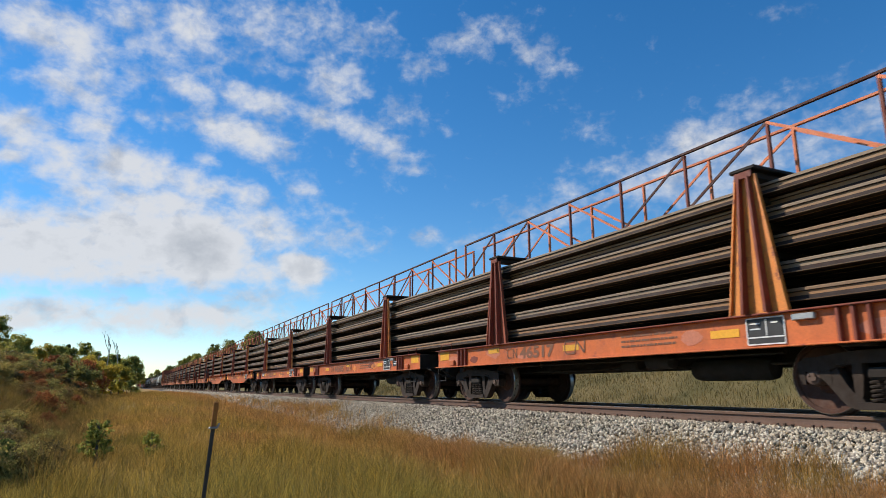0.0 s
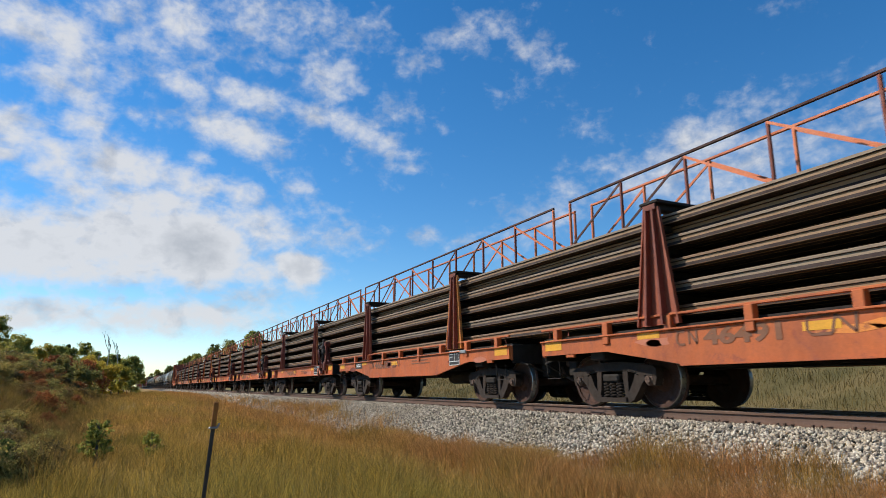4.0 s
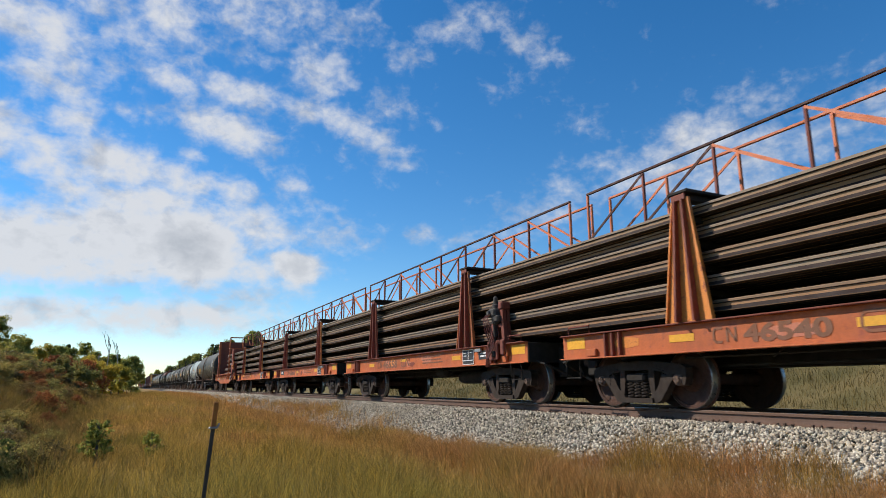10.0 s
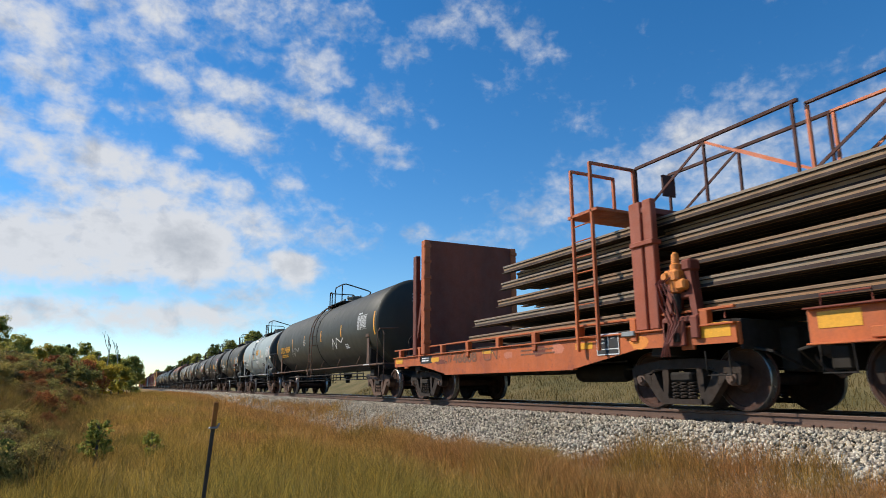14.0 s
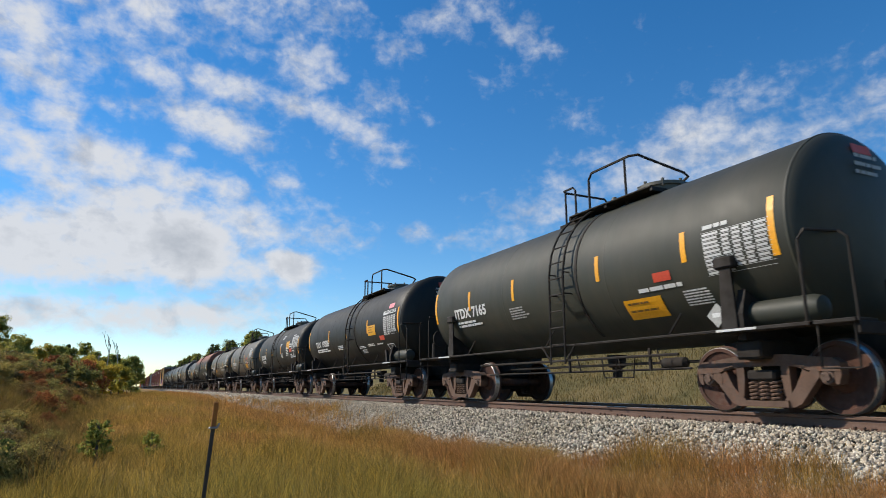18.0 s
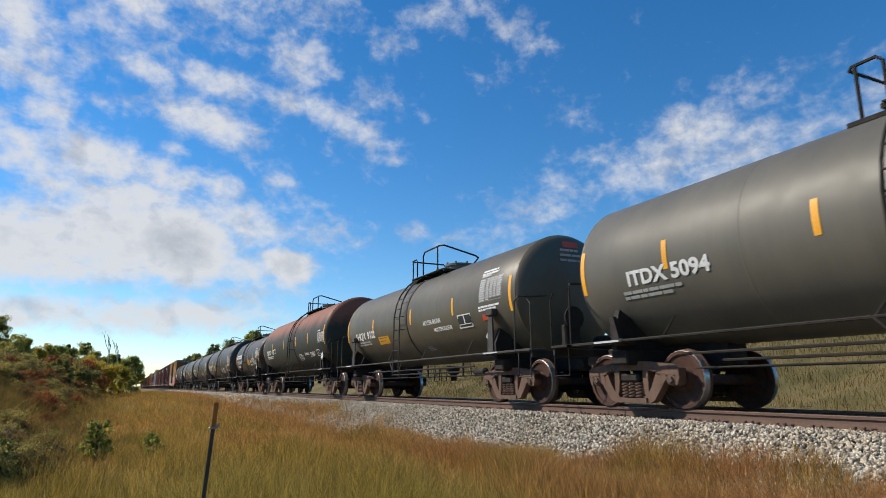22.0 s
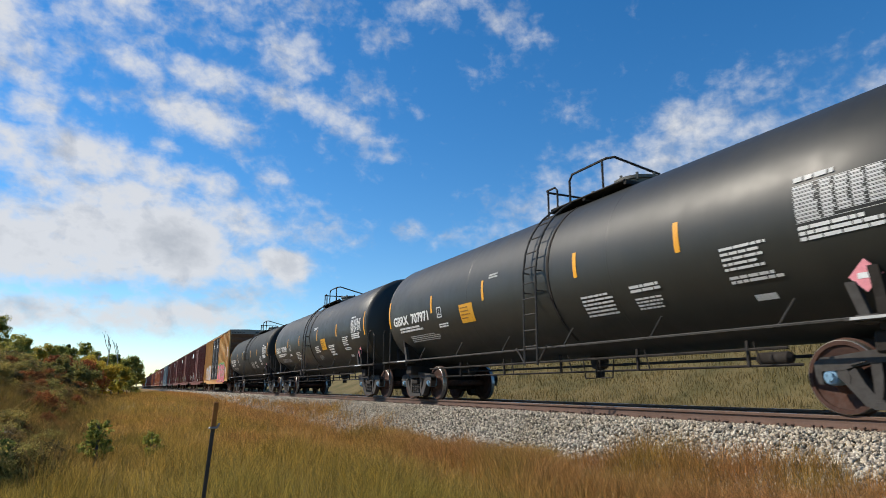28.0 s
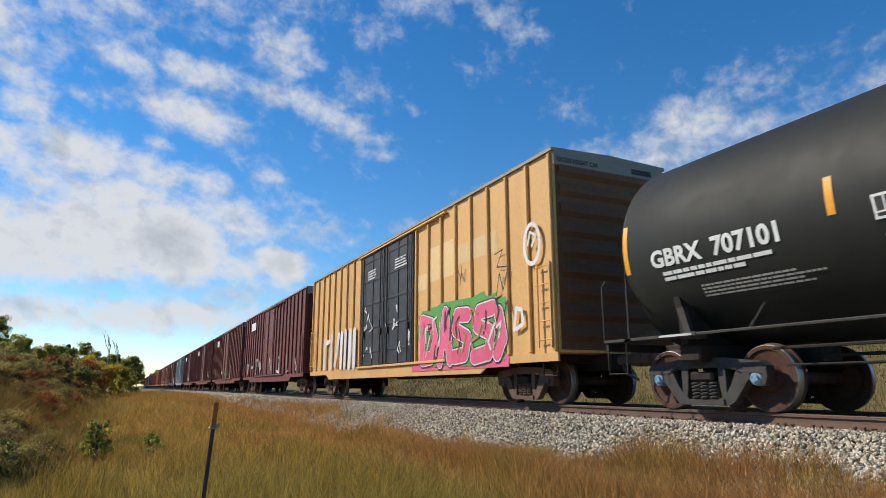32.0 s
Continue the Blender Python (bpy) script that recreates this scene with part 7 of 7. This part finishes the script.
put("bush", "sapling_pale", 0.40, 11.8, 0.72)
# across the track
for x, y, k, s in ((30, 18.5, "aspen", 0.85), (31.5, 21, "aspen", 0.95), (29, 15.5, "aspen", 0.7), (33, 17.5, "aspen", 0.9), (31, 28, "aspen", 0.85), (28, 19.5, "aspen_brown", 0.75), (27.5, 17, "aspen_brown", 0.65), (28.5, 22.5, "aspen_brown", 0.7), (27.6, 14.5, "golden_bush", 0.9), (33, 31, "golden", 0.9)):
    put("tree" if "bush" not in k else "bush", k, x, y, s)
for i in range(46):
    y = 115 + i * 7.5
    put("tree", rng.choice(("poplar", "golden", "golden", "poplar_b", "poplar")), TX + 9 + rng.uniform(0, 5) + (y - 115) * 0.006, y, rng.uniform(0.95, 1.2) * (1.0 + (y - 115) * 0.0008))
for i in range(26):
    y = 18 + i * 9 + rng.uniform(-3, 3)
    put("tree", rng.choice(("poplar", "golden", "poplar_b", "poplar")), TX + 21 + rng.uniform(0, 9) + y * 0.02, y, rng.uniform(0.55, 0.8))
for i in range(10):
    put("bush", rng.choice(("golden_bush", "red_bush", "olive_bush")), TX + 18 + rng.uniform(0, 5), 12 + i * 5, rng.uniform(0.7, 1.1))
# two far rows of trees, added to cover the bright strip at the horizon
for i in range(14):
    put("tree", rng.choice(("poplar_b", "poplar")), -34 + i * 3.1 + rng.uniform(-1, 1), rng.uniform(300, 420), rng.uniform(0.75, 1.0))
for i in range(24):
    put("tree", rng.choice(("poplar_b", "poplar")), -40 + i * 4.2 + rng.uniform(-1, 1), rng.uniform(560, 700), rng.uniform(1.2, 1.6))
# bare snag among the trees
snag = Build()
rs = random.Random(7)


def fork(q, d, ln, r, depth):
    """A dead limb that forks into thinner ones."""
    e = q + d * ln
    mid = q.lerp(e, 0.5) + Vector((rs.uniform(-1, 1), 0, rs.uniform(-1, 1))) * ln * 0.05
    snag.tube([q, mid, e], r * 0.8, 5)
    if depth:
        for i in range(rs.choice((2, 2, 3))):
            v = (d + Vector((rs.uniform(-0.5, 0.5), rs.uniform(-0.3, 0.3), rs.uniform(0.1, 0.8)))).normalized()
            fork(q.lerp(e, rs.uniform(0.6, 1.0)), v, ln * rs.uniform(0.22, 0.38), r * 0.6, depth - 1)


for dx, hgt, tilt in ((0.0, 5.6, 0.03), (0.7, 5.0, 0.05), (-0.4, 3.6, -0.10), (-0.9, 3.0, -0.3)):
    fork(Vector((dx, 0, -0.3)), Vector((tilt, 0, 1)).normalized(), hgt, 0.065, 2)
sn = tagged(new("snag", snag.mesh("snag", "bark_pale")), "Bare pale dead tree with forked stems", "dead tree")
sn.matrix_world = pose(-2.4, 78, ground_z(-2.4, 78))

# fence post in the grass
M["post_orange"] = painted("rust_orange_post_paint", (0.42, 0.15, 0.02), (0.22, 0.08, 0.02), 0.6, 0.6, scale=8)
post = thing("marker_post", pose(0.44, 4.45, -0.985, 2.0, 3.4, 0), "Thin steel post with an orange painted top and a wire clip", "post")
b = Build()
b.box((-0.012, -0.004, 0), (0.012, 0.004, 1.08), 0.002)
b.box((-0.004, 0.004, 0), (0.004, 0.034, 1.08), 0.002)
part("shaft", b, "truck_grey", post)
b = Build()
b.box((-0.015, -0.006, 1.08), (0.015, 0.006, 1.245), 0.003)
b.box((-0.005, 0.006, 1.08), (0.005, 0.036, 1.245), 0.002)
part("painted_top", b, "post_orange", post, "orange painted post top")
b = Build()
b.tube([(-0.022, 0.0, 1.085), (-0.018, -0.014, 1.085), (0.022, -0.016, 1.09), (0.034, -0.004, 1.115)], 0.008, 6)
part("wire_clip", b, "galv", post, "bent bright wire clip")


# ---- clouds: a thin layer far above, drifting ----
CLOUD_H = 80.0
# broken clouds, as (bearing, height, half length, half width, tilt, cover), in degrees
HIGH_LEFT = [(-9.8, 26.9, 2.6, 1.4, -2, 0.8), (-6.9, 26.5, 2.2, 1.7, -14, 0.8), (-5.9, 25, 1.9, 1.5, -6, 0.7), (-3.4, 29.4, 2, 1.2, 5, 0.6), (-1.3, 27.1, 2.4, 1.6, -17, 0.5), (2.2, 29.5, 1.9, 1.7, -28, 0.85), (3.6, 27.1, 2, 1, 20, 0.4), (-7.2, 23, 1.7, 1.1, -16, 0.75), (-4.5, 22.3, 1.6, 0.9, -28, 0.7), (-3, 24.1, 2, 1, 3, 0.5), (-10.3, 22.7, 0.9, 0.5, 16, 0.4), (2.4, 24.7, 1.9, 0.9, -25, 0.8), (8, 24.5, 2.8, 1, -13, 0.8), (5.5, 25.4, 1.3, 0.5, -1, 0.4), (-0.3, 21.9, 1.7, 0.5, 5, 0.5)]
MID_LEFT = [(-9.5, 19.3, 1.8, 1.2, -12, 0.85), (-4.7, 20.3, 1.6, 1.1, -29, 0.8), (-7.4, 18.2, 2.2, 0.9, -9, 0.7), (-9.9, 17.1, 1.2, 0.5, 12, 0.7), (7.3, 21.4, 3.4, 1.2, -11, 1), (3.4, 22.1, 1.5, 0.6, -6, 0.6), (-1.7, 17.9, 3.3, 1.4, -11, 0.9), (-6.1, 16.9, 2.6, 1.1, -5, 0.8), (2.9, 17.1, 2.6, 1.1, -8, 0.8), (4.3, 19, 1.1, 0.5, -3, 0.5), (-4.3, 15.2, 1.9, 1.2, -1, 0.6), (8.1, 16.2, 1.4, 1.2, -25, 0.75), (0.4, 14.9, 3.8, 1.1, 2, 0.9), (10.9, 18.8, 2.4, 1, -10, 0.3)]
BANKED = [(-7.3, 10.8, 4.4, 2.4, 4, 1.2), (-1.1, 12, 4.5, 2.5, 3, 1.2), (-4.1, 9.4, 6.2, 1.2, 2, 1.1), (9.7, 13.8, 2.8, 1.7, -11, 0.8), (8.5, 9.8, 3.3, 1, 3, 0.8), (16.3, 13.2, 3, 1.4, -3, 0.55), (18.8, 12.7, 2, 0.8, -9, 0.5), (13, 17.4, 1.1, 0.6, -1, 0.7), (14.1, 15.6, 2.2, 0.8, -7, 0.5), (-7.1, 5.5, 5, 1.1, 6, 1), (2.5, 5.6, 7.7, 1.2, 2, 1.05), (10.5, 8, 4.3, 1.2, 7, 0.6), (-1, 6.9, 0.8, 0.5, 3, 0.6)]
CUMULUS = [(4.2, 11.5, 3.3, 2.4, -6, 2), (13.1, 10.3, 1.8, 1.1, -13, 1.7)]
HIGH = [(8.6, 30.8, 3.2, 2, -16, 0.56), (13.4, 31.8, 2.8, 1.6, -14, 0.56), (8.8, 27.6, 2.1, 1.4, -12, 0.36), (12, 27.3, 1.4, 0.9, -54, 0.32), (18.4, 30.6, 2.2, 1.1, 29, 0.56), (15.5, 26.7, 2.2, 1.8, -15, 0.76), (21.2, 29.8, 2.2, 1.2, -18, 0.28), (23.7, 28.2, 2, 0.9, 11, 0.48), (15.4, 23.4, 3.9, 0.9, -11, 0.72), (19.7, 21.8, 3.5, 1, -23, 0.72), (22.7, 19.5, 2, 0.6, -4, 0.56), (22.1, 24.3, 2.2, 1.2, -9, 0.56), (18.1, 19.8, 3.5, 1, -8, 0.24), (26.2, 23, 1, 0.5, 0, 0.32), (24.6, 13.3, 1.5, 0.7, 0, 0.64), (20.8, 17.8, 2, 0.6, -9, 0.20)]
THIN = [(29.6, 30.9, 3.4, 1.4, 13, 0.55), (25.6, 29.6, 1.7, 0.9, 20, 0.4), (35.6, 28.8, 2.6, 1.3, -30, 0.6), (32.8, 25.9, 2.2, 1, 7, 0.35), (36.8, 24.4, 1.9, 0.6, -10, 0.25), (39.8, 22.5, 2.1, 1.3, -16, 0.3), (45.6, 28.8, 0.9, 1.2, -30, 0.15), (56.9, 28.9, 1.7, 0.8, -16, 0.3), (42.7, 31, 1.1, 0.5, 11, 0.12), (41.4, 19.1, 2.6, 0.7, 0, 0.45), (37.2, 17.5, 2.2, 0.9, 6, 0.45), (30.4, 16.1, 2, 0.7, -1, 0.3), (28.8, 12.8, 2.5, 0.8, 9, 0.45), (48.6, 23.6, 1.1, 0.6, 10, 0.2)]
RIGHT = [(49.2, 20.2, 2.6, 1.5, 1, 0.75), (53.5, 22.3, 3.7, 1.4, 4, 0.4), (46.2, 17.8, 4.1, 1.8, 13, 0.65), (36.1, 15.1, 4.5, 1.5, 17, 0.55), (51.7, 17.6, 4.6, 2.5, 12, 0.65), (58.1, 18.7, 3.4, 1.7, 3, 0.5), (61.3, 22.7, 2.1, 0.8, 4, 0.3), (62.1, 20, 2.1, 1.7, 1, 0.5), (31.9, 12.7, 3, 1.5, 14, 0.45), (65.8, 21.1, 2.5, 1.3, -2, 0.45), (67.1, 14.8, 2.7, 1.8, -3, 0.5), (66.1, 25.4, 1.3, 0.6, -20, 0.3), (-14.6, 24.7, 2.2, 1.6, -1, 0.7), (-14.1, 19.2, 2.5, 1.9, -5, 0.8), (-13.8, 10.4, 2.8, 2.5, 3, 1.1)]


def cloud_sheet():
    az = np.arange(-36, 90, 0.4)
    el = np.concatenate([np.arange(1.0, 2.0, 0.2), np.arange(2.0, 38, 0.3), np.arange(38, 52, 1.0)])
    A, E = np.meshgrid(az, el)
    r = CLOUD_H / np.tan(np.radians(E))
    v = np.stack([r * np.sin(np.radians(A)), r * np.cos(np.radians(A)), np.full_like(r, CLOUD_H)], -1).reshape(-1, 3)
    nx, ny = len(az), len(el)
    i, j = np.meshgrid(np.arange(nx - 1), np.arange(ny - 1))
    o = (j * nx + i).ravel()
    me = numpy_mesh("clouds", v, np.stack([o, o + 1, o + nx + 1, o + nx], 1))
    cover = np.zeros_like(A)
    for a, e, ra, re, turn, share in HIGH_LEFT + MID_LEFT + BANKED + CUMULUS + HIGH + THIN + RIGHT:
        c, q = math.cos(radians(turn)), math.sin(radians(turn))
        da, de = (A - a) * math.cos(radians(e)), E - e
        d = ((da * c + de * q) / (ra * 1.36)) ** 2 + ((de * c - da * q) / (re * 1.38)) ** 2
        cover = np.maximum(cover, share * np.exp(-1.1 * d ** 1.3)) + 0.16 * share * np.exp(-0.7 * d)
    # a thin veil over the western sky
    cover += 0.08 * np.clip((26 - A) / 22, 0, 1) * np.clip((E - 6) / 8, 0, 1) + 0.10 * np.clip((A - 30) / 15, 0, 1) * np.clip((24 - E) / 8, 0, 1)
    at = me.attributes.new("cover", "FLOAT", "POINT")
    at.data.foreach_set("value", cover.astype(np.float32).ravel())
    at = me.attributes.new("place", "FLOAT_VECTOR", "POINT")
    at.data.foreach_set("vector", np.stack([A, E * 1.35, np.zeros_like(A)], -1).astype(np.float32).ravel())
    return me


m, nt, p, n, l = nodes_of("cloud")
n.remove(p)
cov = n.new("ShaderNodeAttribute")
cov.attribute_name = "cover"
plc = n.new("ShaderNodeAttribute")
plc.attribute_name = "place"


def cloud_noise(scale, detail, rough, off=0.0):
    t = n.new("ShaderNodeTexNoise")
    t.inputs["Scale"].default_value, t.inputs["Detail"].default_value, t.inputs["Roughness"].default_value = scale, detail, rough
    t.inputs["Distortion"].default_value = 0.3
    mp = n.new("ShaderNodeMapping")
    mp.inputs["Location"].default_value = (off, off, 0)
    l.new(plc.outputs["Vector"], mp.inputs[0])
    l.new(mp.outputs[0], t.inputs["Vector"])
    return t.outputs["Fac"]


def calc(op, a, b):
    x = n.new("ShaderNodeMath")
    x.operation = op
    for s, v in zip(x.inputs, (a, b)):
        if isinstance(v, (int, float)):
            s.default_value = v
        else:
            l.new(v, s)
    return x.outputs[0]


puffs = calc("MULTIPLY", calc("SUBTRACT", cloud_noise(0.55, 4, 0.5), 0.5), 1.35)
wisps = calc("MULTIPLY", calc("SUBTRACT", cloud_noise(1.7, 4, 0.55, 17.0), 0.5), 0.5)
dens = calc("ADD", cov.outputs["Fac"], calc("ADD", puffs, wisps))
alpha = n.new("ShaderNodeMapRange")
alpha.interpolation_type = "SMOOTHSTEP"
alpha.inputs["From Min"].default_value, alpha.inputs["From Max"].default_value = 0.20, 1.40
l.new(dens, alpha.inputs["Value"])
body = ramp(nt, calc("ADD", calc("MULTIPLY", cloud_noise(0.30, 5, 0.55, 31.0), 1.0), calc("MULTIPLY", dens, 0.12)), ((0.38, (0.52, 0.57, 0.66)), (0.62, (0.86, 0.88, 0.92))))
thick = n.new("ShaderNodeMapRange")
thick.inputs["From Min"].default_value, thick.inputs["From Max"].default_value = 1.55, 2.5
l.new(dens, thick.inputs["Value"])
body = mix_rgb(nt, thick.outputs[0], body, (0.60, 0.63, 0.68))
em = n.new("ShaderNodeEmission")
l.new(body, em.inputs["Color"])
em.inputs["Strength"].default_value = 0.83
tr = n.new("ShaderNodeBsdfTransparent")
mx = n.new("ShaderNodeMixShader")
l.new(calc("MULTIPLY", alpha.outputs[0], 0.95), mx.inputs[0])
l.new(tr.outputs[0], mx.inputs[1])
l.new(em.outputs[0], mx.inputs[2])
l.new(mx.outputs[0], n["Material Output"].inputs["Surface"])
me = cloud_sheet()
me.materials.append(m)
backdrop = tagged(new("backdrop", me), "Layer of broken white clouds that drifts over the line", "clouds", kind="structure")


# ---- what moves ----
def motions():
    for row in MOVING:
        ob, u = row[0], row[1]
        z = row[2] if len(row) > 2 else 0.0
        walk(ob, [(t, pose(TX, u - run(t), z)) for t in (0.0, 7.5, 15.0, 23.5, 32.0)])
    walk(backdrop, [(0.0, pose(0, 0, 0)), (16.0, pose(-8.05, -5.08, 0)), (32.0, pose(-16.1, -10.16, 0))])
    first = SPINNING[0]
    walk(first, [(i / 30, pose(0, 0, 0, math.degrees(run(i / 30) / WR), 0, 0)) for i in range(961)])
    act, slot = first.animation_data.action, first.animation_data.action_slot
    for w in SPINNING[1:]:
        w.rotation_mode = "QUATERNION"
        w.animation_data_create()
        w.animation_data.action = act
        w.animation_data.action_slot = slot


motions()
